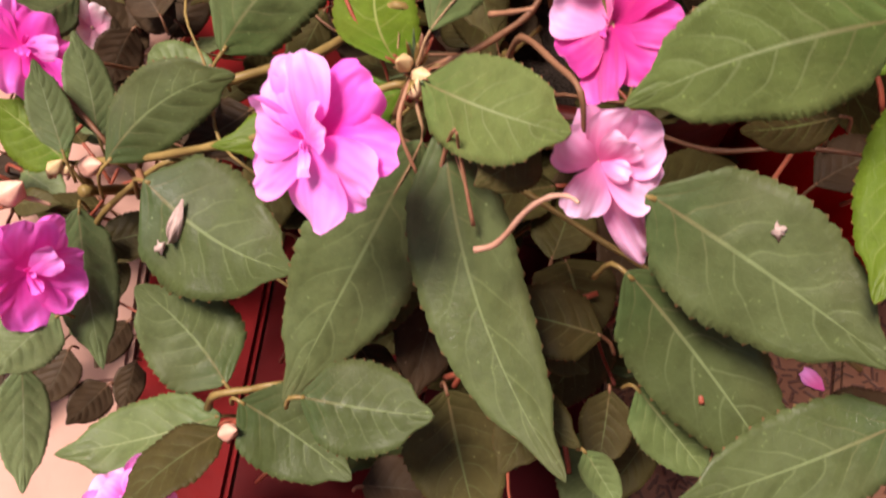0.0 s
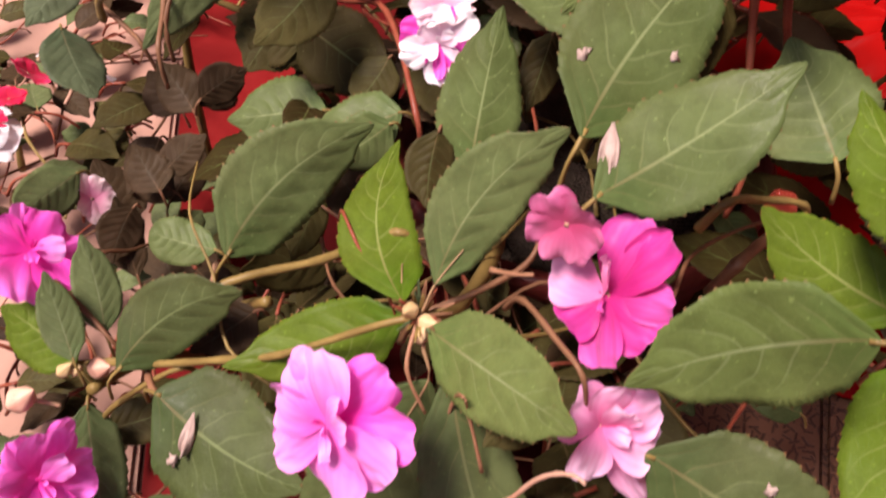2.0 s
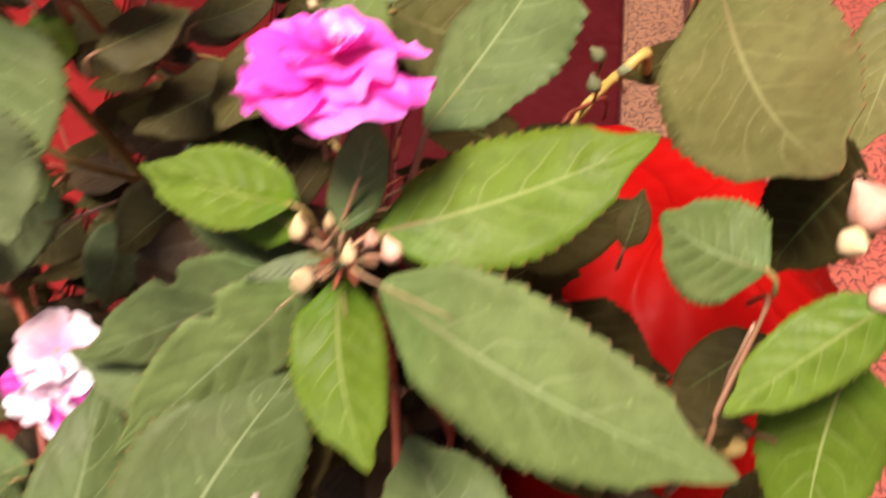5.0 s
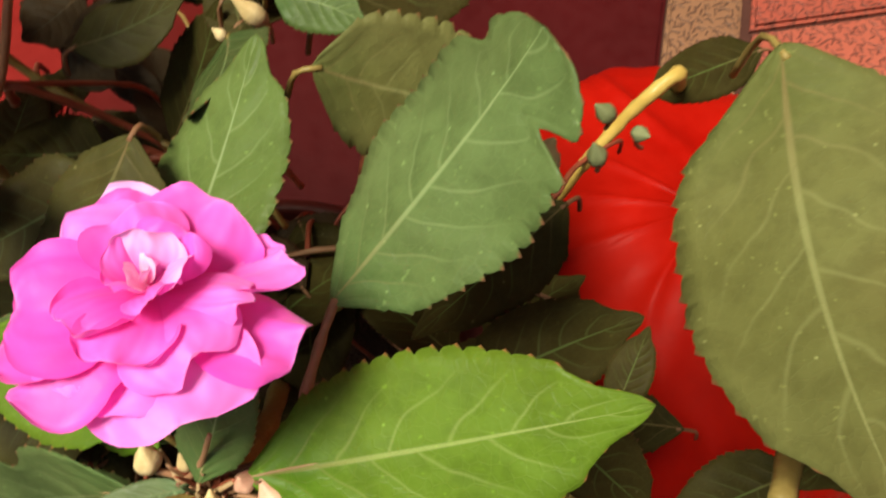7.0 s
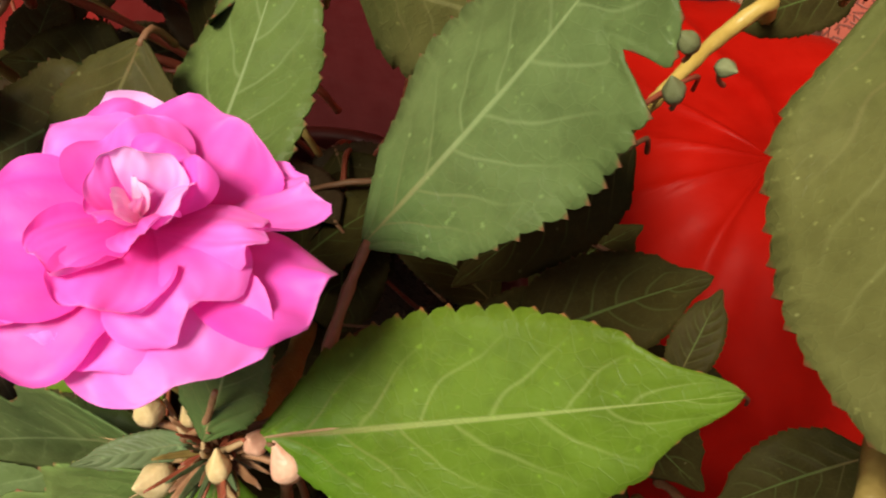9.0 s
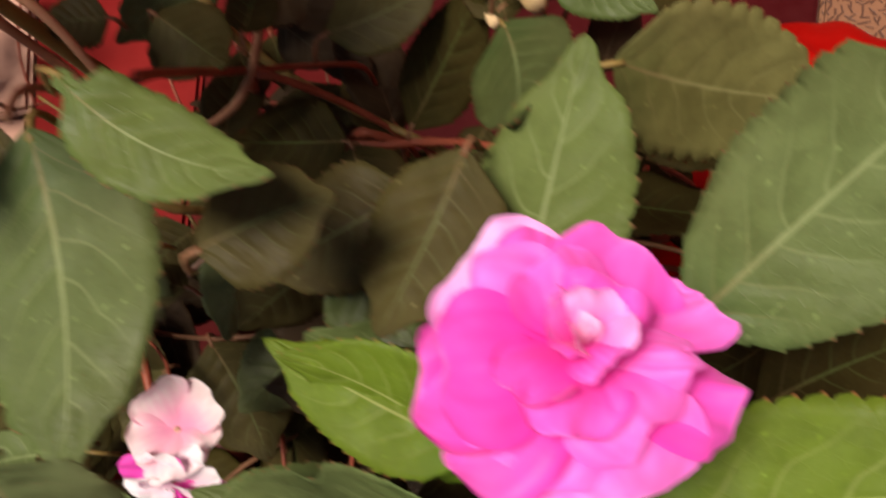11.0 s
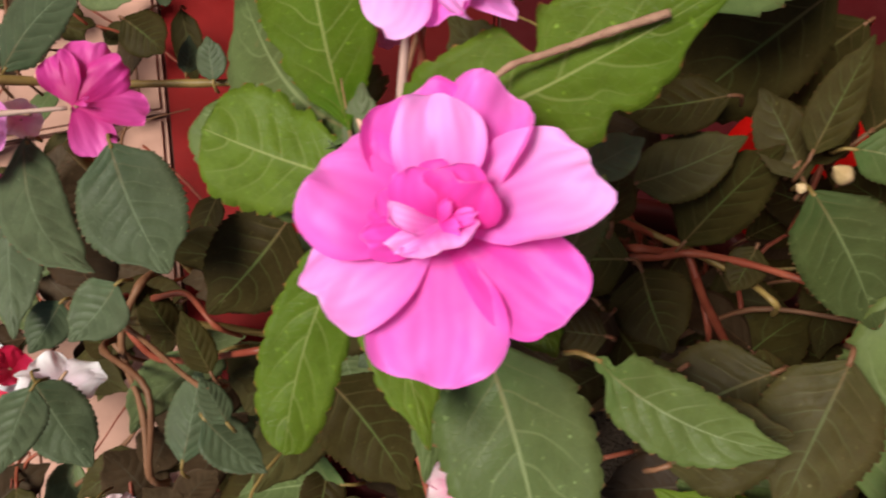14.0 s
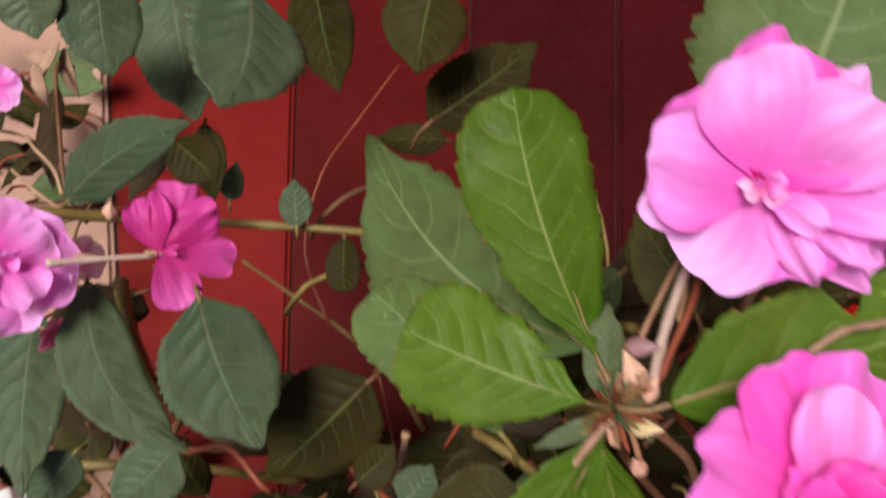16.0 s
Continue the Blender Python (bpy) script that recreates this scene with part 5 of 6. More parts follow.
leaf(plant_d, (0.0592, 0.3491, 0.0058), (0.0880, 0.3284, 0.0046), (-0.5834, -0.8086, -0.0766), 0.0144, leaf_sage, scallop=0.10, torn=((0.08, 1, 0.6, 0.05), (0.10, -1, 0.6, 0.05)), bow=0.089)
leaf(plant_d, (0.0490, 0.3739, -0.0329), (0.0563, 0.3564, -0.0381), (-0.9264, -0.3754, -0.0296), 0.0135, leaf_fresh, scallop=0.10)
leaf(plant_d, (0.0951, 0.4208, -0.0064), (0.1370, 0.4550, 0.0060), (0.45, -0.85, -0.28), 0.0360, leaf_mid, scallop=0.10)
leaf(plant_d, (0.0638, 0.4334, 0.0161), (0.0900, 0.4811, 0.0364), (0.7372, -0.5656, 0.3698), 0.0524, leaf_mid, scallop=0.10)
leaf(plant_d, (0.0562, 0.4100, -0.0195), (0.0450, 0.4342, -0.0129), (0.8908, 0.2990, 0.3422), 0.0173, leaf_umber, scallop=0.10)
leaf(plant_d, (0.0243, 0.3880, 0.0022), (0.0091, 0.3855, -0.0012), (-0.1899, 0.9530, 0.2360), 0.0041, leaf_young, node=NODE_D, scallop=0.10)
leaf(plant_d, (0.0346, 0.3609, -0.0656), (0.0403, 0.3429, -0.0734), (-0.8298, -0.4052, 0.3837), 0.0114, leaf_mid, scallop=0.10)
leaf(plant_d, (0.0630, 0.4066, 0.0066), (0.0614, 0.3925, 0.0016), (-0.9895, 0.1392, -0.0381), 0.0074, leaf_mid, scallop=0.10)
leaf(plant_d, (0.0596, 0.4276, -0.0373), (0.0507, 0.4377, -0.0306), (0.8111, 0.4633, 0.3570), 0.0127, leaf_umber, scallop=0.10)
leaf(plant_d, (0.0450, 0.3990, -0.0405), (0.0306, 0.3982, -0.0391), (-0.0052, 0.8837, 0.4680), 0.0120, leaf_umber, scallop=0.10)
leaf(plant_d, (0.0593, 0.4374, -0.0657), (0.0330, 0.4176, -0.0705), (-0.5976, 0.6709, 0.4391), 0.0207, leaf_deep, scallop=0.10)
leaf(plant_d, (0.0794, 0.4485, -0.0864), (0.0625, 0.4331, -0.0874), (-0.6373, 0.5536, 0.5360), 0.0210, leaf_bronze, scallop=0.10)
leaf(plant_e, (-0.0889, 0.4540, -0.0701), (-0.0614, 0.4018, -0.0579), (-0.8710, -0.3876, 0.3019), 0.0199, leaf_slate, bow=0.119)
leaf(plant_e, (-0.0582, 0.4430, -0.0617), (-0.0457, 0.4026, -0.0697), (-0.9326, -0.3203, 0.1667), 0.0311, leaf_slate, bow=0.043)
leaf(plant_e, (-0.0932, 0.4763, -0.0655), (-0.0547, 0.4851, -0.0430), (0.4575, -0.7389, -0.4948), 0.0166, leaf_slate, scallop=0.10, bow=-0.074)
leaf(plant_e, (-0.0334, 0.4793, 0.0146), (-0.0414, 0.4567, 0.0079), (-0.8827, 0.1816, 0.4335), 0.0249, leaf_slate, scallop=0.10, bow=-0.120)
leaf(plant_e, (-0.0173, 0.5640, -0.0844), (-0.0121, 0.5340, -0.1115), (-0.9917, -0.1279, 0.0142), 0.0238, leaf_shaded)
leaf(plant_e, (0.0129, 0.5139, -0.0283), (0.0055, 0.4913, -0.0382), (-0.9598, 0.2624, 0.0992), 0.0234, leaf_shaded)
leaf(plant_e, (0.0107, 0.4896, -0.0623), (0.0467, 0.5100, -0.0552), (0.4618, -0.8750, -0.1455), 0.0249, leaf_shaded)
leaf(plant_e, (0.0210, 0.4987, -0.0903), (-0.0038, 0.5002, -0.0878), (0.1001, 0.8554, 0.5082), 0.0108, leaf_shaded)
leaf(plant_e, (-0.0737, 0.6040, -0.1274), (-0.0683, 0.5427, -0.1391), (-0.9966, -0.0105, 0.0818), 0.0367, leaf_slate)
leaf(plant_e, (-0.0892, 0.5712, -0.0813), (-0.0891, 0.5374, -0.0968), (-0.9661, -0.0523, 0.2530), 0.0275, leaf_slate)
leaf(plant_e, (-0.1126, 0.5666, -0.0767), (-0.1102, 0.5484, -0.0884), (-0.9879, -0.1356, 0.0755), 0.0222, leaf_slate)
leaf(plant_e, (-0.1129, 0.4578, -0.1009), (-0.1225, 0.4053, -0.1206), (-0.9682, 0.1196, 0.2197), 0.0243, leaf_slate)
leaf(plant_e, (-0.0711, 0.4096, -0.0908), (-0.0916, 0.3958, -0.0997), (-0.6169, 0.7152, 0.3285), 0.0193, leaf_slate)
leaf(plant_e, (-0.1094, 0.4186, -0.1275), (-0.1260, 0.4033, -0.1351), (-0.7073, 0.5532, 0.4400), 0.0164, leaf_slate)
leaf(plant_e, (-0.0148, 0.4216, -0.0920), (-0.0484, 0.3993, -0.1072), (-0.6063, 0.7184, 0.3411), 0.0340, leaf_shaded)
leaf(plant_e, (-0.0313, 0.4674, -0.0786), (-0.0307, 0.4808, -0.0735), (0.9899, -0.0882, 0.1106), 0.0102, leaf_slate)
leaf(plant_e, (-0.0182, 0.4555, -0.0607), (-0.0200, 0.4411, -0.0663), (-0.9914, 0.1207, 0.0504), 0.0099, leaf_shaded, blunt=True)
leaf(plant_e, (-0.0552, 0.4979, -0.1202), (-0.0511, 0.5111, -0.1148), (0.9058, -0.1401, -0.3998), 0.0080, leaf_slate)
leaf(plant_e, (-0.0105, 0.3845, -0.0876), (-0.0007, 0.3936, -0.0824), (0.6862, -0.7273, 0.0118), 0.0135, leaf_slate)
leaf(plant_e, (-0.0224, 0.3937, -0.1072), (-0.0092, 0.4029, -0.1015), (0.5309, -0.8322, 0.1599), 0.0131, leaf_shaded)
leaf(plant_e, (-0.0573, 0.3521, -0.1011), (-0.0467, 0.3796, -0.0927), (0.9394, -0.2776, -0.2014), 0.0155, leaf_slate)
leaf(plant_e, (-0.1486, 0.4029, -0.1759), (-0.1307, 0.3644, -0.1890), (-0.7858, -0.5008, 0.3631), 0.0280, leaf_slate)
leaf(plant_e, (-0.1278, 0.3916, -0.1400), (-0.1451, 0.3626, -0.1473), (-0.8098, 0.3377, 0.4798), 0.0197, leaf_slate)
leaf(plant_e, (-0.0705, 0.3996, -0.1373), (-0.0805, 0.4216, -0.1300), (0.8014, 0.4676, -0.3729), 0.0144, leaf_shaded)
leaf(plant_e, (-0.0052, 0.3667, -0.0794), (0.0126, 0.3338, -0.0925), (-0.8794, -0.4761, 0.0015), 0.0279, leaf_shaded)
leaf(plant_e, (-0.0370, 0.3597, -0.0851), (-0.0426, 0.3735, -0.0798), (0.7342, 0.4797, -0.4805), 0.0095, leaf_slate)
leaf(plant_e, (-0.0446, 0.3625, -0.0875), (-0.0290, 0.3446, -0.0936), (-0.6289, -0.6698, 0.3948), 0.0151, leaf_slate)
leaf(plant_e, (-0.0381, 0.3736, -0.0775), (-0.0428, 0.3915, -0.0697), (0.9002, 0.3522, -0.2561), 0.0101, leaf_shaded)
leaf(plant_e, (0.0122, 0.3803, -0.1004), (0.0000, 0.3729, -0.1026), (-0.5239, 0.8418, 0.1298), 0.0113, leaf_slate)
leaf(plant_e, (-0.0699, 0.5124, -0.0996), (-0.0569, 0.4982, -0.1045), (-0.7637, -0.6333, -0.1256), 0.0180, leaf_shaded)
leaf(plant_e, (-0.0986, 0.5367, -0.075), (-0.1075, 0.5238, -0.081), (0.80, 0.10, 0.55), 0.0060, dry_brown, stalked=False)
leaf(plant_e, (-0.0983, 0.5367, -0.078), (-0.0953, 0.5215, -0.084), (0.80, 0.10, 0.55), 0.0055, dry_brown, stalked=False)
leaf(plant_e, (-0.1027, 0.5353, -0.08), (-0.1135, 0.5415, -0.086), (0.80, 0.10, 0.55), 0.0050, dry_brown, stalked=False)
leaf(plant_e, (-0.1042, 0.5314, -0.09), (-0.1071, 0.4966, -0.096), (0.80, 0.10, 0.55), 0.0120, leaf_bronze, stalked=False)
leaf(plant_e, (-0.1096, 0.5012, -0.085), (-0.1206, 0.4956, -0.091), (0.80, 0.10, 0.55), 0.0080, leaf_umber, stalked=False)
leaf(plant_e, (-0.1048, 0.5279, -0.072), (-0.1025, 0.5154, -0.078), (0.80, 0.10, 0.55), 0.0050, dry_brown, stalked=False)
stem(plant_e, [(-0.0971, 0.4836, -0.075), (-0.0996, 0.4921, -0.075), (-0.1052, 0.4998, -0.075), (-0.1077, 0.5043, -0.075)], 0.0007, stem_tan)
stem(plant_e, [(-0.0955, 0.4771, -0.075), (-0.1033, 0.4842, -0.075), (-0.1113, 0.4933, -0.075)], 0.0007, stem_tan)
stem(plant_e, [(-0.0993, 0.5274, -0.075), (-0.0982, 0.5053, -0.075), (-0.0959, 0.4843, -0.075)], 0.0008, stem_brown)
bud(plant_e, (-0.0820, 0.4733, -0.0680), (0.3000, 0.2000, 0.9300), 0.0024, 1.5, bud_blushbud, (-0.0880, 0.4760, -0.0720))
leaf(plant_e, (-0.0589, 0.4638, -0.1600), (-0.0746, 0.4390, -0.1720), (0.85, -0.50, 0.10), 0.0150, leaf_shaded)
leaf(plant_e, (-0.0596, 0.4353, -0.1700), (-0.0839, 0.4352, -0.1800), (0.05, 0.98, 0.20), 0.0140, leaf_bronze)
leaf(plant_e, (-0.0889, 0.4289, -0.1900), (-0.1074, 0.4054, -0.2000), (0.80, -0.60, 0.15), 0.0150, leaf_shaded)
leaf(plant_e, (-0.0766, 0.5447, -0.1400), (-0.0983, 0.5200, -0.1560), (0.75, -0.64, 0.10), 0.0150, leaf_bronze)
leaf(plant_e, (-0.0666, 0.5488, -0.1500), (-0.0670, 0.5180, -0.1640), (0.99, 0.05, 0.10), 0.0140, leaf_shaded)
leaf(plant_e, (-0.1266, 0.4135, -0.2000), (-0.1440, 0.4360, -0.2080), (0.80, 0.58, 0.10), 0.0150, leaf_shaded)
leaf(plant_f, (-0.0903, 0.3705, -0.2055), (-0.1062, 0.3908, -0.1896), (0.8477, 0.4798, 0.2262), 0.0227, leaf_bronze)
leaf(plant_f, (-0.0854, 0.3677, -0.1963), (-0.0615, 0.3762, -0.1862), (0.4245, -0.2693, -0.8645), 0.0201, leaf_bronze)
leaf(plant_f, (-0.0244, 0.3413, -0.1844), (-0.0691, 0.3432, -0.1883), (-0.0154, 0.8338, 0.5519), 0.0359, leaf_mid)
leaf(plant_f, (0.0034, 0.3054, -0.1623), (-0.0227, 0.2964, -0.1735), (-0.4718, 0.4786, 0.7405), 0.0231, leaf_mid)
leaf(plant_f, (-0.0525, 0.3909, -0.1277), (-0.1047, 0.3739, -0.1702), (-0.6430, 0.2559, 0.7218), 0.0255, leaf_grey)
leaf(plant_f, (-0.1472, 0.3520, -0.2220), (-0.1605, 0.3068, -0.2025), (-0.5096, 0.4335, 0.7432), 0.0241, leaf_grey)
leaf(plant_f, (-0.0798, 0.3031, -0.2300), (-0.1102, 0.3137, -0.2260), (0.3406, 0.8089, 0.4793), 0.0222, leaf_mid, blunt=True)
leaf(plant_f, (-0.1062, 0.3339, -0.2213), (-0.1181, 0.3545, -0.2090), (0.8716, 0.4363, 0.2235), 0.0222, leaf_bronze)
leaf(plant_f, (-0.1054, 0.3445, -0.2194), (-0.0837, 0.3564, -0.2080), (0.6295, -0.5727, -0.5251), 0.0182, leaf_bronze)
leaf(plant_f, (-0.0276, 0.3085, -0.2520), (-0.0658, 0.2780, -0.2151), (-0.0184, 0.7785, 0.6274), 0.0266, leaf_umber)
leaf(plant_f, (-0.0353, 0.3958, -0.1653), (-0.0622, 0.3752, -0.1873), (-0.7417, 0.4991, 0.4480), 0.0372, leaf_umber)
leaf(plant_f, (-0.0350, 0.3859, -0.1691), (0.0052, 0.3553, -0.1893), (-0.6339, -0.4398, -0.6362), 0.0396, leaf_umber)
leaf(plant_f, (0.0595, 0.4121, -0.1601), (0.0159, 0.3938, -0.1864), (-0.5705, 0.6628, 0.4850), 0.0359, leaf_umber)
leaf(plant_f, (-0.0311, 0.4223, -0.1464), (-0.0806, 0.4377, -0.1404), (0.2454, 0.4189, 0.8742), 0.0337, leaf_umber)
leaf(plant_f, (-0.0359, 0.4199, -0.1772), (-0.0721, 0.4292, -0.1753), (0.2237, 0.6384, 0.7365), 0.0180, leaf_umber)
leaf(plant_f, (-0.0235, 0.4367, -0.1721), (-0.0411, 0.4401, -0.1720), (0.1263, 0.4880, 0.8637), 0.0149, leaf_grey)
leaf(plant_f, (-0.0080, 0.3837, -0.1246), (-0.0065, 0.3704, -0.1361), (-0.9934, -0.0282, -0.1116), 0.0163, leaf_grey)
leaf(plant_f, (0.0293, 0.3833, -0.0788), (0.0054, 0.3497, -0.1142), (-0.8900, 0.2160, 0.4015), 0.0244, leaf_grey)
leaf(plant_f, (0.0511, 0.2986, 0.0006), (0.0546, 0.2820, -0.0221), (-0.9565, -0.2899, 0.0331), 0.0225, leaf_grey)
leaf(plant_f, (-0.1236, 0.2352, -0.2096), (-0.1501, 0.2556, -0.1959), (0.6776, 0.5900, 0.4391), 0.0267, leaf_fresh)
leaf(plant_f, (-0.1196, 0.2296, -0.1989), (-0.1286, 0.2574, -0.1791), (0.8766, 0.4336, -0.2086), 0.0151, leaf_grey)
leaf(plant_f, (-0.1132, 0.2457, -0.2062), (-0.1204, 0.2776, -0.1834), (0.8387, 0.4297, -0.3347), 0.0185, leaf_grey)
leaf(plant_f, (-0.1240, 0.2273, -0.2264), (-0.1178, 0.1768, -0.2628), (-0.8420, -0.3790, 0.3838), 0.0252, leaf_grey)
leaf(plant_f, (-0.1290, 0.1887, -0.2410), (-0.1483, 0.1665, -0.2435), (-0.6319, 0.5425, 0.5535), 0.0230, leaf_grey)
leaf(plant_f, (-0.1486, 0.1804, -0.2612), (-0.1468, 0.1373, -0.2824), (-0.8416, -0.2865, 0.4579), 0.0195, leaf_grey)
leaf(plant_f, (-0.1533, 0.2112, -0.3044), (-0.1642, 0.1870, -0.3120), (-0.8545, 0.3229, 0.4069), 0.0192, leaf_bronze)
leaf(plant_f, (-0.1274, 0.2099, -0.3167), (-0.1330, 0.1885, -0.3256), (-0.8814, 0.0115, 0.4723), 0.0143, leaf_bronze)
leaf(plant_f, (-0.1382, 0.1996, -0.3178), (-0.1543, 0.1817, -0.3195), (-0.6231, 0.4033, 0.6702), 0.0187, leaf_bronze)
leaf(plant_f, (-0.1235, 0.2155, -0.2903), (-0.1361, 0.1962, -0.2962), (-0.7475, 0.2579, 0.6122), 0.0149, leaf_bronze)
leaf(plant_f, (-0.1199, 0.3037, -0.2461), (-0.1246, 0.3277, -0.2151), (0.9205, 0.3550, -0.1631), 0.0168, leaf_bronze)
leaf(plant_f, (-0.1030, 0.3430, -0.2309), (-0.1260, 0.3515, -0.2252), (0.3789, 0.5555, 0.7402), 0.0221, leaf_bronze)
leaf(plant_f, (-0.0795, 0.2520, -0.2227), (-0.0870, 0.2638, -0.2145), (0.8362, 0.5481, -0.0165), 0.0126, leaf_bronze)
leaf(plant_f, (-0.1171, 0.3248, -0.2201), (-0.1287, 0.3040, -0.2346), (-0.7724, -0.0416, 0.6337), 0.0214, leaf_bronze)
leaf(plant_f, (-0.0353, 0.3809, -0.1790), (-0.0627, 0.3911, -0.1725), (0.3941, 0.6043, 0.6925), 0.0287, leaf_umber)
leaf(plant_f, (-0.1336, 0.3466, -0.2582), (-0.1488, 0.3755, -0.2371), (0.8089, 0.5681, -0.1517), 0.0309, leaf_bronze)
leaf(plant_f, (-0.1047, 0.3028, -0.2708), (-0.1191, 0.3439, -0.2569), (0.9393, 0.3408, 0.0404), 0.0296, leaf_bronze)
leaf(plant_f, (-0.1103, 0.3496, -0.2457), (-0.0894, 0.3689, -0.2235), (0.8292, -0.4163, -0.3731), 0.0211, leaf_bronze)
leaf(plant_f, (-0.1156, 0.4339, -0.1624), (-0.1236, 0.4577, -0.1431), (0.9529, 0.3034, 0.0036), 0.0244, leaf_bronze)
leaf(plant_f, (0.0228, 0.3696, -0.1712), (0.0368, 0.3295, -0.1887), (-0.9443, -0.3281, -0.0238), 0.0374, leaf_umber)
leaf(plant_f, (0.0054, 0.3633, -0.1751), (-0.0134, 0.3432, -0.1853), (-0.7728, 0.5599, 0.2987), 0.0215, leaf_umber)
leaf(plant_f, (0.0474, 0.3944, -0.1387), (0.0343, 0.3622, -0.1517), (-0.8612, 0.1636, 0.4813), 0.0236, leaf_grey)
leaf(plant_f, (0.0582, 0.4144, -0.1678), (0.0151, 0.4126, -0.1746), (-0.1479, 0.6192, 0.7712), 0.0345, leaf_umber)
leaf(plant_f, (0.0293, 0.3964, -0.1377), (0.0064, 0.3872, -0.1497), (-0.5297, 0.6582, 0.5350), 0.0218, leaf_umber)
leaf(plant_f, (0.0370, 0.3633, -0.0805), (0.0070, 0.3409, -0.1078), (-0.7311, 0.2279, 0.6431), 0.0232, leaf_grey, scallop=0.10)
leaf(plant_f, (0.0731, 0.3986, -0.1497), (0.0412, 0.3788, -0.1711), (-0.6722, 0.5041, 0.5423), 0.0248, leaf_umber)
leaf(plant_f, (0.0767, 0.3589, -0.0946), (0.0511, 0.3494, -0.1070), (-0.5084, 0.4438, 0.7380), 0.0262, leaf_umber)
leaf(plant_f, (0.0079, 0.3105, -0.1614), (-0.0305, 0.3088, -0.1673), (-0.1345, 0.8296, 0.5420), 0.0268, leaf_mid)
leaf(plant_f, (-0.1010, 0.3875, -0.2200), (-0.1165, 0.4052, -0.2064), (0.8167, 0.4417, 0.3713), 0.0243, leaf_bronze)
leaf(plant_f, (-0.0722, 0.3934, -0.2067), (-0.0880, 0.3747, -0.2055), (-0.4317, 0.4595, 0.7763), 0.0219, leaf_bronze)
leaf(plant_f, (-0.0532, 0.2420, -0.1938), (-0.0788, 0.2313, -0.2020), (-0.4669, 0.7657, 0.4423), 0.0212, leaf_bronze)
leaf(plant_f, (-0.0289, 0.3082, -0.2016), (-0.0427, 0.2743, -0.2078), (-0.8634, 0.2161, 0.4559), 0.0167, leaf_umber)
leaf(plant_f, (0.0165, 0.2438, -0.1103), (0.0108, 0.2257, -0.1256), (-0.9505, 0.0412, 0.3079), 0.0157, leaf_umber)
leaf(plant_f, (-0.1143, 0.3810, -0.2302), (-0.1340, 0.3624, -0.2504), (-0.8266, 0.3839, 0.4116), 0.0259, leaf_bronze)
leaf(plant_f, (-0.1181, 0.4566, -0.1428), (-0.1109, 0.4273, -0.1673), (-0.9810, -0.1878, -0.0490), 0.0303, leaf_bronze)
leaf(plant_f, (-0.0919, 0.4758, -0.1423), (-0.1286, 0.4613, -0.1616), (-0.4828, 0.2177, 0.8482), 0.0310, leaf_bronze)
leaf(plant_f, (0.0419, 0.3582, -0.0948), (0.0284, 0.3642, -0.0923), (0.4108, 0.9116, -0.0179), 0.0116, leaf_umber)
leaf(plant_f, (0.0689, 0.3598, -0.0401), (0.0559, 0.3635, -0.0388), (0.2954, 0.9284, 0.2252), 0.0126, leaf_umber)
leaf(plant_f, (0.0189, 0.3797, -0.0599), (-0.0090, 0.3755, -0.0625), (-0.1605, 0.8723, 0.4620), 0.0224, leaf_umber)
leaf(plant_f, (-0.0187, 0.3729, -0.1337), (-0.0500, 0.3422, -0.1485), (-0.7186, 0.5099, 0.4729), 0.0297, leaf_umber)
leaf(plant_f, (0.0619, 0.3659, -0.1611), (0.0315, 0.3440, -0.1720), (-0.6346, 0.7192, 0.2829), 0.0287, leaf_deep)
leaf(plant_c, (0.1749, 0.4509, -0.0841), (0.1336, 0.4232, -0.0780), (-0.5100, 0.8222, 0.2526), 0.0329, leaf_shaded)
leaf(plant_c, (0.1330, 0.4597, -0.0857), (0.1570, 0.4270, -0.0889), (-0.7329, -0.5363, -0.4186), 0.0291, leaf_shaded)

flower(plant_a, (-0.0201, 0.1554, -0.1214), (-0.5936, -0.6013, 0.5348), (0.9980, -0.0630, -0.0042), 0.0222, "broad", petal_rose, 135)
flower(plant_a, (0.0525, 0.1800, -0.1125), (-0.7448, -0.3090, 0.5914), (0.9955, -0.0948, 0.0044), 0.0205, "cupped", petal_magenta, 136)
flower(plant_a, (0.0427, 0.1901, -0.0958), (-0.5069, -0.8264, 0.2449), (0.9955, -0.0948, 0.0044), 0.0110, "single", petal_mauve, 186)
flower(plant_a, (0.0488, 0.1515, -0.1300), (0.1800, -0.7800, 0.6000), (0.9980, -0.0630, -0.0042), 0.0168, "drooping", petal_pale, 137)
flower(plant_a, (-0.0940, 0.1199, -0.2490), (0.2550, 0.2419, 0.9362), (0.9980, -0.0630, -0.0042), 0.0157, "semi", petal_rose, 140)
bud(plant_a, (0.0033, 0.1959, -0.1353), (-0.2824, -0.5023, 0.8173), 0.0026, 1.4, bud_cream, (0.0062, 0.1971, -0.1398))
bud(plant_a, (0.0077, 0.1928, -0.1374), (0.7578, -0.5493, 0.3521), 0.0023, 1.4, bud_cream, (0.0062, 0.1971, -0.1398))
bud(plant_a, (0.0060, 0.1898, -0.1397), (0.3455, 0.2274, 0.9104), 0.0020, 1.4, bud_cream, (0.0062, 0.1971, -0.1398))
bud(plant_a, (-0.0601, 0.1356, -0.2343), (0.6178, -0.2113, 0.7574), 0.0031, 1.6, bud_blushbud, (-0.0631, 0.1375, -0.2471))
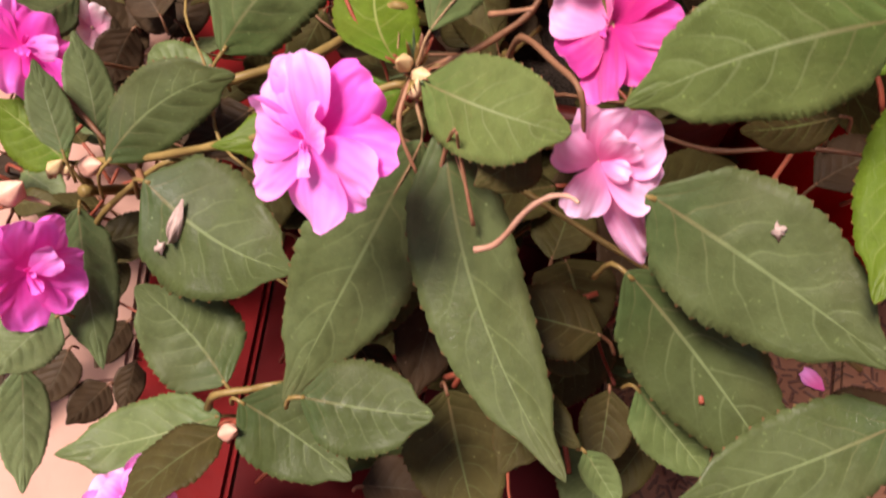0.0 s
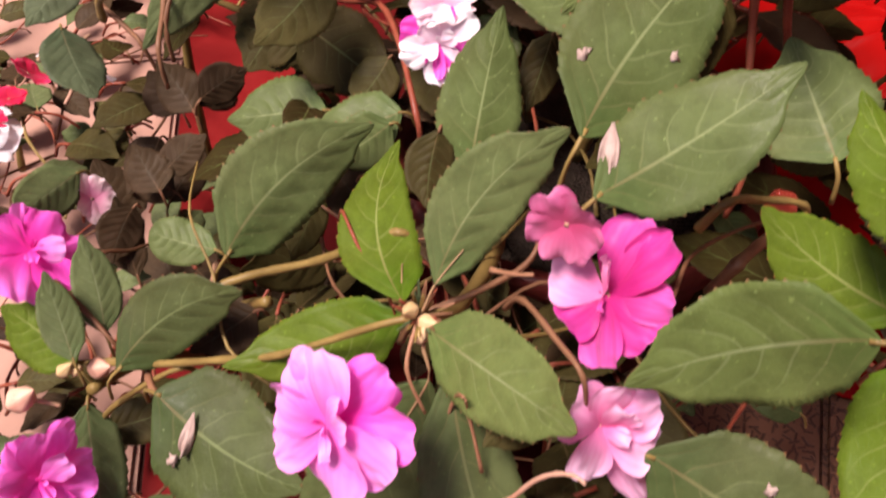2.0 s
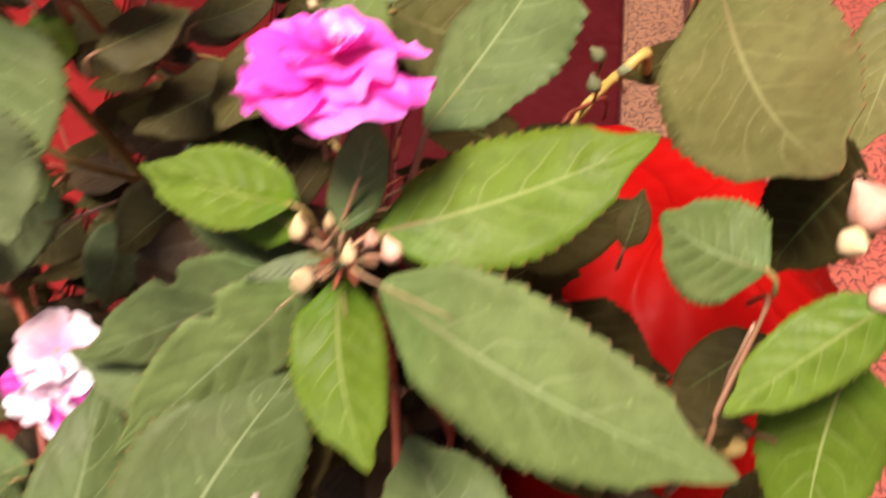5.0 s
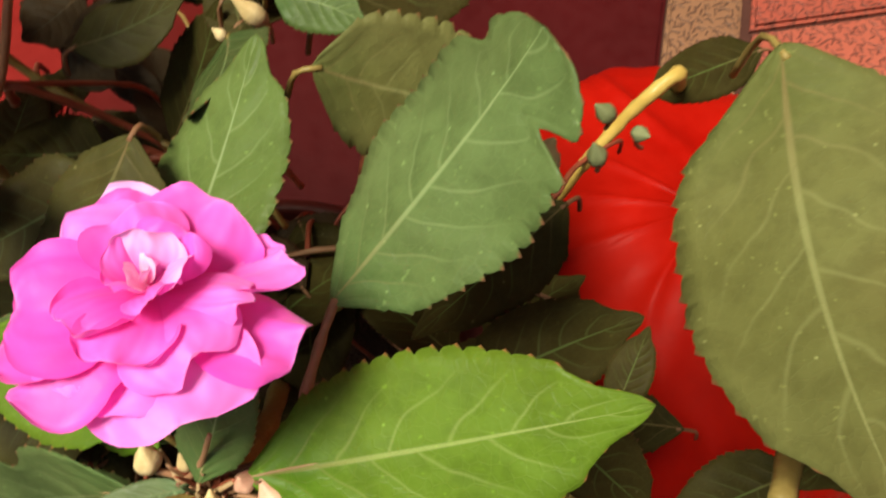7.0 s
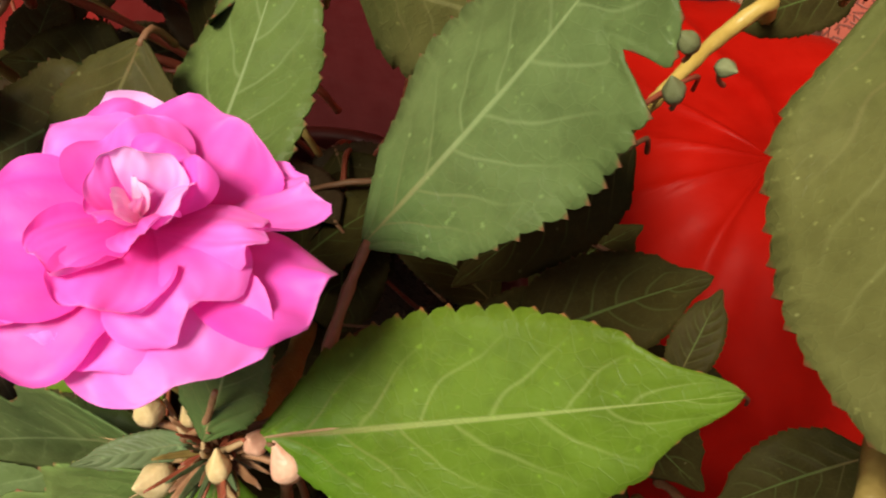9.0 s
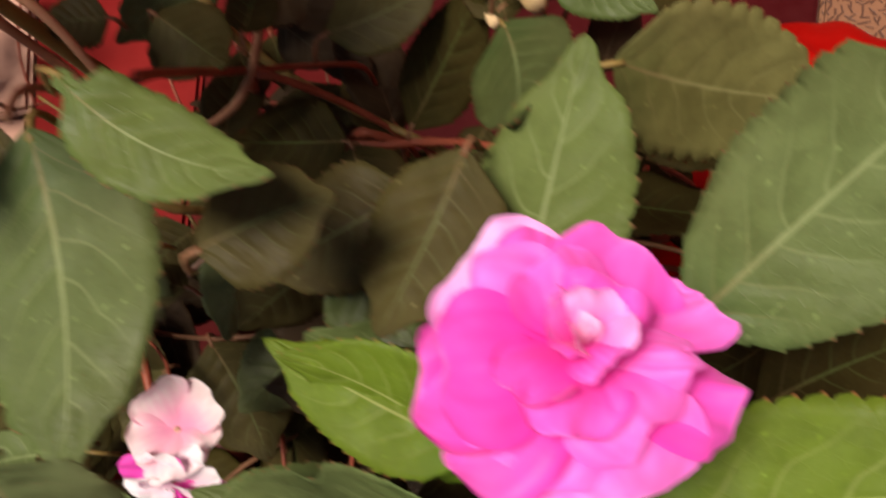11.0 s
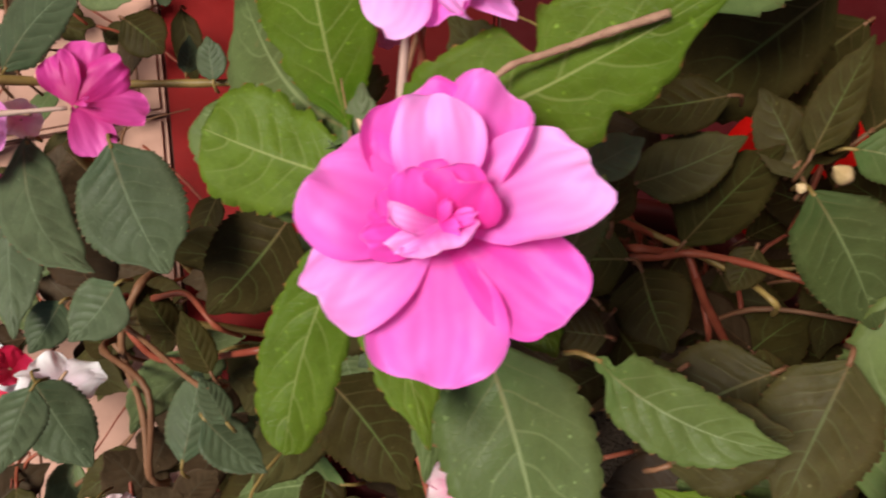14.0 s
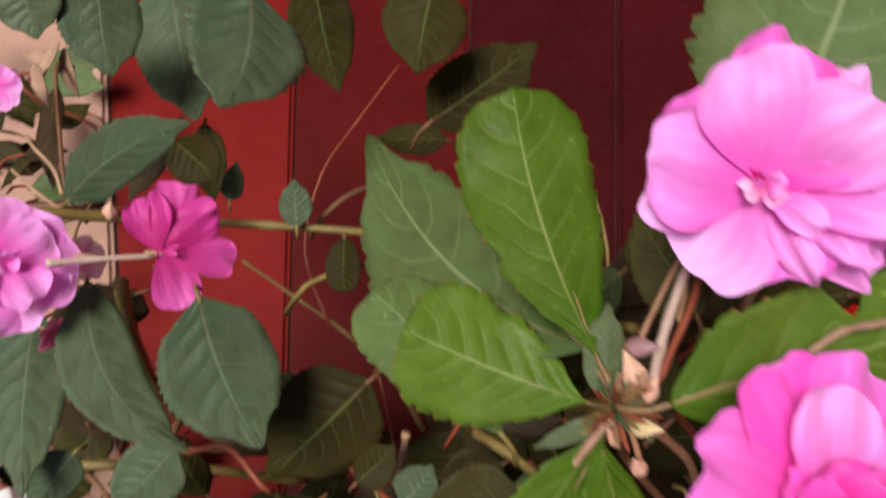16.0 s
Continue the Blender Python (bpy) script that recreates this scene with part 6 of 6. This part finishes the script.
bud(plant_b, (0.1496, 0.1719, -0.0949), (-0.6635, 0.3528, 0.6598), 0.0076, 1.1, bud_pinkbud, (0.1552, 0.1728, -0.1066))
bud(plant_b, (0.1280, 0.2290, -0.1413), (-0.5165, -0.3350, 0.7881), 0.0057, 1.5, bud_pod, (0.1316, 0.2316, -0.1532))
bud(plant_b, (0.2163, 0.2470, -0.0105), (-0.7011, 0.3399, 0.6269), 0.0045, 1.2, bud_blushbud, (0.2218, 0.2486, -0.0196))
bud(plant_b, (0.2125, 0.2430, -0.0153), (-0.1767, -0.7373, 0.6521), 0.0030, 1.3, bud_cream, (0.2178, 0.2444, -0.0248))
bud(plant_b, (0.2192, 0.2351, -0.0249), (0.3617, -0.4127, 0.8360), 0.0028, 1.2, bud_blushbud, (0.2257, 0.2362, -0.0360))
flower(plant_c, (0.1219, 0.3022, -0.0047), (0.0700, 0.1700, 0.9800), (0.9932, -0.1163, -0.0069), 0.0198, "rosette", petal_hot, 119)
bud(plant_c, (0.1095, 0.2913, -0.0418), (0.1627, 0.4635, 0.8710), 0.0024, 1.3, bud_cream, (0.1182, 0.2847, -0.0469))
bud(plant_c, (0.1082, 0.2819, -0.0492), (-0.4157, -0.2649, 0.8701), 0.0030, 1.2, bud_cream, (0.1182, 0.2847, -0.0469))
bud(plant_c, (0.1195, 0.2816, -0.0424), (0.0025, 0.5858, 0.8105), 0.0019, 1.4, bud_cream, (0.1182, 0.2847, -0.0469))
bud(plant_c, (0.1254, 0.2844, -0.0411), (-0.0089, 0.1079, 0.9941), 0.0020, 1.2, bud_blushbud, (0.1182, 0.2847, -0.0469))
bud(plant_c, (0.1294, 0.2812, -0.0428), (-0.4682, 0.5664, 0.6782), 0.0029, 1.1, bud_blushbud, (0.1182, 0.2847, -0.0469))
bud(plant_c, (0.1165, 0.2888, -0.0385), (-0.0019, 0.4187, 0.9081), 0.0014, 1.5, bud_cream, (0.1182, 0.2847, -0.0469))
bud(plant_c, (0.1341, 0.3906, -0.0449), (-0.6535, 0.0888, 0.7517), 0.0025, 1.8, bud_cream, (0.1371, 0.3911, -0.0558))
bud(plant_c, (0.1257, 0.3905, -0.0502), (-0.6597, 0.2437, 0.7109), 0.0014, 1.3, bud_cream, (0.1283, 0.3912, -0.0616))
bud(plant_c, (0.2113, 0.3576, -0.0577), (-0.7845, 0.1338, 0.6056), 0.0024, 1.3, bud_greybud, (0.2153, 0.3623, -0.0710))
bud(plant_c, (0.2079, 0.3495, -0.0624), (-0.1495, 0.4254, 0.8926), 0.0026, 1.2, bud_greybud, (0.2097, 0.3503, -0.0709))
bud(plant_c, (0.2192, 0.3527, -0.0612), (0.1971, -0.7470, 0.6350), 0.0020, 1.5, bud_greybud, (0.2239, 0.3570, -0.0744))
flower(plant_d, (0.0376, 0.3662, 0.0398), (-0.0389, -0.1528, 0.9875), (0.9804, -0.1612, -0.1132), 0.0222, "half_open", petal_hot, 120)
flower(plant_d, (0.0419, 0.4140, 0.0431), (-0.5153, -0.3060, 0.8005), (0.9814, -0.1689, 0.0910), 0.0190, "ruffled", petal_rose, 121)
bud(plant_d, (0.0272, 0.3941, 0.0103), (-0.3776, 0.6067, 0.6995), 0.0024, 2.0, bud_blushbud, (0.0234, 0.3895, 0.0074))
bud(plant_d, (0.0296, 0.3910, 0.0097), (0.1869, 0.5320, 0.8258), 0.0015, 1.9, bud_blushbud, (0.0234, 0.3895, 0.0074))
bud(plant_d, (0.0222, 0.3845, 0.0063), (-0.3883, 0.4912, 0.7797), 0.0012, 2.1, bud_blushbud, (0.0234, 0.3895, 0.0074))
bud(plant_d, (0.0287, 0.3986, 0.0121), (0.5572, -0.3390, 0.7580), 0.0019, 1.6, bud_mauvebud, (0.0234, 0.3895, 0.0074))
bud(plant_d, (0.0275, 0.3854, 0.0073), (0.4202, -0.3714, 0.8279), 0.0018, 1.9, bud_cream, (0.0234, 0.3895, 0.0074))
bud(plant_d, (0.0260, 0.3790, 0.0047), (-0.5287, 0.2047, 0.8237), 0.0016, 1.8, bud_blushbud, (0.0234, 0.3895, 0.0074))
flower(plant_e, (-0.0667, 0.4554, -0.0578), (0.3686, -0.3491, 0.8616), (0.9814, -0.1689, 0.0910), 0.0205, "side_on", petal_magenta, 122)
flower(plant_e, (-0.1006, 0.4520, -0.0472), (0.6311, -0.2511, 0.7340), (0.9814, -0.1689, 0.0910), 0.0180, "semi", petal_rose, 123)
flower(plant_e, (-0.1098, 0.5107, -0.0593), (0.3257, -0.5067, 0.7983), (0.9814, -0.1689, 0.0910), 0.0071, "single", petal_rose, 124)
flower(plant_e, (-0.0997, 0.4418, -0.0749), (0.7821, -0.6138, 0.1074), (0.9804, -0.1612, -0.1132), 0.0055, "single", petal_mauve, 169)
flower(plant_e, (0.0306, 0.4447, -0.0282), (0.1753, -0.1858, 0.9668), (0.9751, -0.2022, -0.0913), 0.0067, "single", petal_mauve, 171)
flower(plant_e, (-0.0896, 0.4604, -0.0693), (0.5439, -0.1862, 0.8182), (0.9814, -0.1689, 0.0910), 0.0065, "single", petal_blush, 172)
flower(plant_f, (-0.1395, 0.2745, -0.1869), (0.6482, -0.0145, 0.7613), (0.9980, -0.0630, -0.0042), 0.0230, "broad", petal_hot, 138)
flower(plant_f, (-0.1344, 0.1961, -0.2232), (0.6859, -0.5518, 0.4744), (0.9980, -0.0630, -0.0042), 0.0225, "broad", petal_hot, 139)
flower(plant_f, (0.0234, 0.3162, -0.1335), (-0.1750, -0.8409, 0.5122), (0.9900, -0.1398, 0.0186), 0.0165, "splashed", petal_white, 141)
flower(plant_f, (0.0264, 0.3311, -0.1275), (0.0000, 0.1483, 0.9889), (0.9873, -0.1490, -0.0560), 0.0147, "single", petal_blush, 191)
flower(plant_f, (-0.1433, 0.3449, -0.2341), (0.7029, -0.4633, 0.5398), (0.9900, -0.1398, 0.0186), 0.0128, "single", petal_blush, 170)
bud(plant_f, (-0.1145, 0.2328, -0.2097), (0.8093, -0.2919, 0.5097), 0.0040, 1.3, bud_blushbud, (-0.1190, 0.2375, -0.2200))
bud(plant_f, (-0.1422, 0.2235, -0.2117), (0.6588, -0.1124, 0.7439), 0.0053, 1.2, bud_blushbud, (-0.1476, 0.2277, -0.2219))
bud(plant_f, (-0.1275, 0.2331, -0.2097), (0.6813, 0.2024, 0.7035), 0.0029, 1.2, bud_cream, (-0.1324, 0.2377, -0.2199))
bud(plant_f, (-0.1239, 0.2342, -0.2121), (0.6640, -0.1302, 0.7363), 0.0025, 1.2, bud_cream, (-0.1287, 0.2388, -0.2224))
flower(plant_g, (-0.2282, 0.4244, -0.2537), (0.5500, -0.1418, 0.8230), (0.9804, -0.1612, -0.1132), 0.0247, "double", petal_snow, 125)
flower(plant_g, (-0.1517, 0.4066, -0.2036), (0.3665, 0.7097, 0.6016), (0.9804, -0.1612, -0.1132), 0.0196, "single", petal_snow, 126)
flower(plant_g, (-0.1804, 0.4179, -0.2122), (0.7129, 0.2546, 0.6535), (0.9804, -0.1612, -0.1132), 0.0109, "single", petal_crimson, 127)
flower(plant_g, (-0.1870, 0.3995, -0.2130), (0.2031, 0.1389, 0.9692), (0.9804, -0.1612, -0.1132), 0.0093, "single", petal_crimson, 167)
flower(plant_g, (-0.1922, 0.3825, -0.2122), (0.5270, 0.2469, 0.8132), (0.9804, -0.1612, -0.1132), 0.0092, "single", petal_crimson, 168)



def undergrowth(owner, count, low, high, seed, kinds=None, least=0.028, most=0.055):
    """Filler leaves on short side shoots inside the plant, mostly dark to deepen its shade."""
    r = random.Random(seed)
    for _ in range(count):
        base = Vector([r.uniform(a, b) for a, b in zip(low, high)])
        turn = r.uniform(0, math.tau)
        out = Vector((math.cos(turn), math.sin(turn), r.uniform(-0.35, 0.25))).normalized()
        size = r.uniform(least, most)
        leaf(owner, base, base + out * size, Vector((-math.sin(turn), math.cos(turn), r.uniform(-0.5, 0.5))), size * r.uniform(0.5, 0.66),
             r.choice(kinds or (leaf_shaded, leaf_shaded, leaf_bronze)))
        if r.random() < 0.6:
            part("petiole", tube([base, base - out * 0.012 + Vector((0, 0, -0.004)), base - out * 0.02 + Vector((0, 0, -0.015))], 0.0009, 1.1, 6, 3), stem_redbrown, owner)


# added leaves that darken the gaps by their colour and cover
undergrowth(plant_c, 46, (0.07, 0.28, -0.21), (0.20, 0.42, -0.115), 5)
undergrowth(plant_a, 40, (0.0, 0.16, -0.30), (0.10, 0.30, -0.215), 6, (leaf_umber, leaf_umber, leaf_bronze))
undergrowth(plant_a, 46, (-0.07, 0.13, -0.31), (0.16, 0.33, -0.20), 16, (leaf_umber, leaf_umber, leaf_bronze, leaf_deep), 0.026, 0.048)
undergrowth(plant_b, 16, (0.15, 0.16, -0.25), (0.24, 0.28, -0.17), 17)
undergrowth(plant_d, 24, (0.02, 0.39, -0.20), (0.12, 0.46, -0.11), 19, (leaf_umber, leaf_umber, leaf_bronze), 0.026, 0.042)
undergrowth(plant_e, 26, (-0.06, 0.34, -0.27), (0.05, 0.46, -0.17), 18, (leaf_shaded, leaf_bronze))
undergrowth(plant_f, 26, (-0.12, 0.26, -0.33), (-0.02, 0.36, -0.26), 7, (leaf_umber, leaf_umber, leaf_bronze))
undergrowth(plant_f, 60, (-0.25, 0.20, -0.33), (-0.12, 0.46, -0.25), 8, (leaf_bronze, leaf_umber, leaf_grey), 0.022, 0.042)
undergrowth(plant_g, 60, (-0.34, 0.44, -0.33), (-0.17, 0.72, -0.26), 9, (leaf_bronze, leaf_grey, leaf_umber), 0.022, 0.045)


def runners(owner, count, low, high, seed):
    """Thin brown stems that trail over the ground."""
    r = random.Random(seed)
    for _ in range(count):
        at = Vector([r.uniform(a, b) for a, b in zip(low, high)])
        turn, line = r.uniform(0, math.tau), [at]
        for _ in range(4):
            turn += r.uniform(-0.6, 0.6)
            at = at + Vector((math.cos(turn), math.sin(turn), r.uniform(-0.25, 0.35))) * 0.028
            at.z = min(max(at.z, FLOOR + 0.004), high[2] + 0.03)
            line.append(at)
        part("stem", tube(line, r.uniform(0.0005, 0.0011), 0.7, 7, 4), r.choice((stem_brown, stem_redbrown, stem_brown, stem_olive)), owner)


runners(plant_f, 18, (-0.24, 0.20, -0.33), (-0.11, 0.46, -0.26), 21)
runners(plant_a, 22, (-0.05, 0.16, -0.27), (0.14, 0.32, -0.18), 23)
runners(plant_c, 14, (0.05, 0.36, -0.20), (0.11, 0.44, -0.12), 24)
runners(plant_e, 5, (-0.07, 0.36, -0.22), (0.05, 0.46, -0.12), 25)
runners(plant_g, 22, (-0.34, 0.42, -0.34), (-0.14, 0.72, -0.28), 22)


# ---- shoot tips ----
bracts(plant_a, NODE_A, (0.0, -0.5, 0.85), 34, 0.0095, 3)
bracts(plant_c, NODE_C, (0.0, -0.4, 0.9), 52, 0.0095, 4)
bracts(plant_d, NODE_D, (0.0, -0.2, 1.0), 48, 0.0085, 5)


# ---- what has fallen on the leaves and the floor ----
def lying(point, normal, along):
    z = Vector(normal).normalized()
    x = (Vector(along) - Vector(along).dot(z) * z).normalized()
    return basis(Vector(point) + z * 0.0006, x, z.cross(x), z)


def fallen_petal(name, point, normal, along, length, width, material, label, seed):
    bm = petal_mesh(length, width, 0.0, 0.06, 0.04, seed, 0.0)
    ob = mesh_object(name, bm, material)
    ob.matrix_world = lying(point, normal, along)
    thick = ob.modifiers.new("thickness", "SOLIDIFY")
    thick.thickness = 0.0003
    return tagged(ob, label, "petal", group="fallen petals")


fallen_petal("fallen_petal", (0.0592, 0.2155, -0.0862), (0.022, -0.357, 0.934), (-0.004, -0.014, -0.005), 0.0150, 0.0058, dry_petal, "withered greyish pink petal lying on a green leaf", 31)
fallen_petal("fallen_petal", (-0.0729, 0.2023, -0.1952), (0.0, -0.45, 0.9), (-0.35, -1, -0.7), 0.0150, 0.0050, dry_petal, "withered greyish pink petal lying on a green leaf", 32)
for n, (x, y, size) in enumerate(((0.463, 0.535, 0.013), (0.554, 0.661, 0.016), (0.187, 0.283, 0.016), (0.207, 0.262, 0.012), (0.205, 0.194, 0.014))):
    fallen_petal("fallen_petal", (x, y, FLOOR + 0.0012), (0, 0, 1), (math.cos(n * 2.1), math.sin(n * 2.1), 0), size, size * 0.8, petal_lilac,
                 "fallen lilac-pink petal lying on the floor tiles", 40 + n)

stick = tube([(0.0465, 0.3899, 0.0326), (0.0523, 0.3923, 0.0343), (0.0573, 0.3924, 0.0356), (0.0626, 0.3925, 0.0371), (0.0672, 0.3918, 0.0401), (0.0753, 0.3914, 0.0431)], 0.00052, 1.3, 9, 5)
tagged(mesh_object("dry_stick", stick, dry_brown), "dry brown stick lying across a fresh leaf", "stick")


def crumb(point, normal, size, seed):
    """A dry crumb of old petal stuck to a leaf."""
    r = random.Random(seed)
    bm = bmesh.new()
    bmesh.ops.create_icosphere(bm, subdivisions=2, radius=size)
    for vert in bm.verts:
        vert.co *= 1 + 1.3 * noise.noise(vert.co / size * 1.6 + Vector((seed, 0, 0)))
        vert.co.z *= 0.3
    ob = mesh_object("plant_debris", bm, dry_petal)
    ob.matrix_world = lying(point, normal, (r.uniform(-1, 1), r.uniform(-1, 1), 0.1))
    tagged(ob, "small dry crumb of old petal stuck on a leaf", "plant debris", group="plant debris")


crumb((0.0598, 0.2522, -0.0928), (0.03, -0.61, 0.79), 0.0016, 1)
crumb((0.0612, 0.2532, -0.0923), (0.03, -0.61, 0.79), 0.0012, 2)
crumb((0.0879, 0.2517, -0.0952), (0.12, -0.58, 0.80), 0.0017, 3)
crumb((0.0870, 0.2534, -0.0946), (0.12, -0.58, 0.80), 0.0014, 4)
crumb((0.0882, 0.1341, -0.1369), (-0.46, -0.68, 0.57), 0.0015, 5)
crumb((-0.0815, 0.1901, -0.2054), (-0.29, -0.45, 0.85), 0.0018, 8)
crumb((0.1636, 0.2308, -0.1278), (-0.06, -0.97, 0.24), 0.0018, 6)


def water_drop(point, normal, size, stretch):
    bm = bmesh.new()
    bmesh.ops.create_icosphere(bm, subdivisions=3, radius=size)
    for vert in bm.verts:
        vert.co.x *= stretch
        vert.co.z = max(vert.co.z, -0.15 * size) * 0.6
    ob = mesh_object("water_drop", bm, water)
    ob.matrix_world = lying(point, normal, (0.3, -0.8, 0.2))
    tagged(ob, "clear drop of water resting on a fresh leaf", "water drop", group="water drops")


water_drop((0.0090, 0.3794, -0.0093), (-0.05, -0.57, 0.82), 0.0011, 1.5)
water_drop((0.0062, 0.3667, -0.0166), (0.09, -0.51, 0.85), 0.0009, 2.0)
water_drop((0.0035, 0.3711, -0.0135), (0.09, -0.51, 0.85), 0.0008, 1.2)



# ---- main stems that rise from the soil ----
def trunk(owner, points, radius):
    part("main_stem", tube(points, radius, 0.7, 9, 6), stem_olive, owner)


trunk(plant_a, [(0.05, 0.33, -0.245), (0.045, 0.28, -0.215), (0.02, 0.225, -0.18), NODE_A], 0.0036)
trunk(plant_c, [(0.10, 0.36, -0.245), (0.115, 0.345, -0.17), (0.12, 0.31, -0.10), NODE_C], 0.0036)
trunk(plant_d, [(0.08, 0.39, -0.245), (0.06, 0.405, -0.15), (0.035, 0.40, -0.06), NODE_D], 0.0024)
trunk(plant_b, [(0.30, 0.38, -0.22), (0.285, 0.345, -0.15), (0.25, 0.30, -0.09), (0.215, 0.265, -0.05)], 0.0034)
trunk(plant_e, [(-0.12, 0.47, -0.36), (-0.115, 0.475, -0.26), (-0.10, 0.47, -0.16), (-0.085, 0.46, -0.09)], 0.0032)
trunk(plant_f, [(-0.11, 0.33, -0.36), (-0.095, 0.31, -0.29), (-0.07, 0.27, -0.23), (-0.05, 0.25, -0.20)], 0.0032)
trunk(plant_f, [(-0.11, 0.33, -0.36), (-0.12, 0.28, -0.28), (-0.12, 0.23, -0.22)], 0.0030)
trunk(plant_g, [(-0.26, 0.50, -0.36), (-0.25, 0.51, -0.31), (-0.25, 0.52, -0.27)], 0.0026)


# ---- unseen walls, added to close the place and block low sky light ----
for name, box in (("wall_north", (-1.02, 1.28, 1.12, 1.30, FLOOR - 0.006, 2.1)), ("wall_east", (1.10, 1.28, -1.12, 1.12, FLOOR - 0.006, 2.1)),
                  ("wall_west", (-1.20, -1.02, -1.12, 1.30, FLOOR - 0.03, 0.12)), ("wall_south", (-1.20, 1.28, -1.30, -1.12, FLOOR - 0.03, 0.12))):
    tagged(mesh_object(name, slab(*box, 0.004), wall_paint, None, smooth=False), "plain dull red wall out of view, added to block low sky light", "wall", kind="structure")


# ---- floor pieces, laid between seams that fan out toward the wall ----
def seam(n, y):
    """Where seam n crosses the depth y."""
    x, slope = ((-0.155, -0.03), (-0.047, 0.11), (0.069, 0.19), (0.178, 0.24), (0.360, 0.42), (0.420, 0.44))[n]
    return x + slope * (y - 0.55)


def piece(corners, material, gap=0.003, sink=0.0):
    mid = sum((Vector((*c, 0)) for c in corners), Vector()) / len(corners)
    bm = bmesh.new()
    low = [bm.verts.new((c[0] - mid.x, c[1] - mid.y, -0.012)) for c in corners]
    high = [bm.verts.new((c[0] - mid.x, c[1] - mid.y, 0.0)) for c in corners]
    bm.faces.new(low[::-1])
    top = bm.faces.new(high)
    n = len(corners)
    for i in range(n):
        bm.faces.new((low[i], low[(i + 1) % n], high[(i + 1) % n], high[i]))
    bmesh.ops.bevel(bm, geom=list(top.edges), offset=gap, segments=2, affect="EDGES")
    bmesh.ops.recalc_face_normals(bm, faces=bm.faces)
    ob = mesh_object("tile", bm, material, None, smooth=False)
    ob.location = (mid.x, mid.y, FLOOR - sink)
    ob.parent = floor
    return ob


def between(a, b, y0, y1, material, gap=0.003):
    g = 0.0010
    return piece([(seam(a, y0) + g, y0 + g), (seam(b, y0) - g, y0 + g), (seam(b, y1) - g, y1 - g), (seam(a, y1) + g, y1 - g)], material, gap)


between(0, 1, -0.1, 1.12, red_paint)
# strips painted darker to the right, where the floor lies in shade
between(1, 2, -0.1, 1.12, shaded_paint)
between(2, 3, -0.1, 1.12, deep_shaded_paint)
between(3, 4, 0.30, 1.12, deep_shaded_paint)
between(3, 4, -0.1, 0.30, tile_tan)
between(4, 5, -0.1, 0.38, tile_tan)
between(4, 5, 0.38, 0.86, tile_tan)
between(4, 5, 0.86, 1.12, tile_tan)
for y0, y1 in ((-0.1, 0.22), (0.22, 0.62), (0.62, 1.12)):
    piece([(seam(5, y0) + 0.008, y0 + 0.002), (1.10, y0 + 0.002), (1.10, y1 - 0.002), (seam(5, y1) + 0.008, y1 - 0.002)], tile_red)
    piece([(-1.0, y0 + 0.002), (seam(0, y0) - 0.002, y0 + 0.002), (seam(0, y1) - 0.002, y1 - 0.002), (-1.0, y1 - 0.002)], pale_cement)
for i in range(7):
    x0 = -1.0 + 0.3 * i
    piece([(x0 + 0.002, -1.1), (x0 + 0.298, -1.1), (x0 + 0.298, -0.104), (x0 + 0.002, -0.104)], pale_cement if i < 3 else tile_tan)
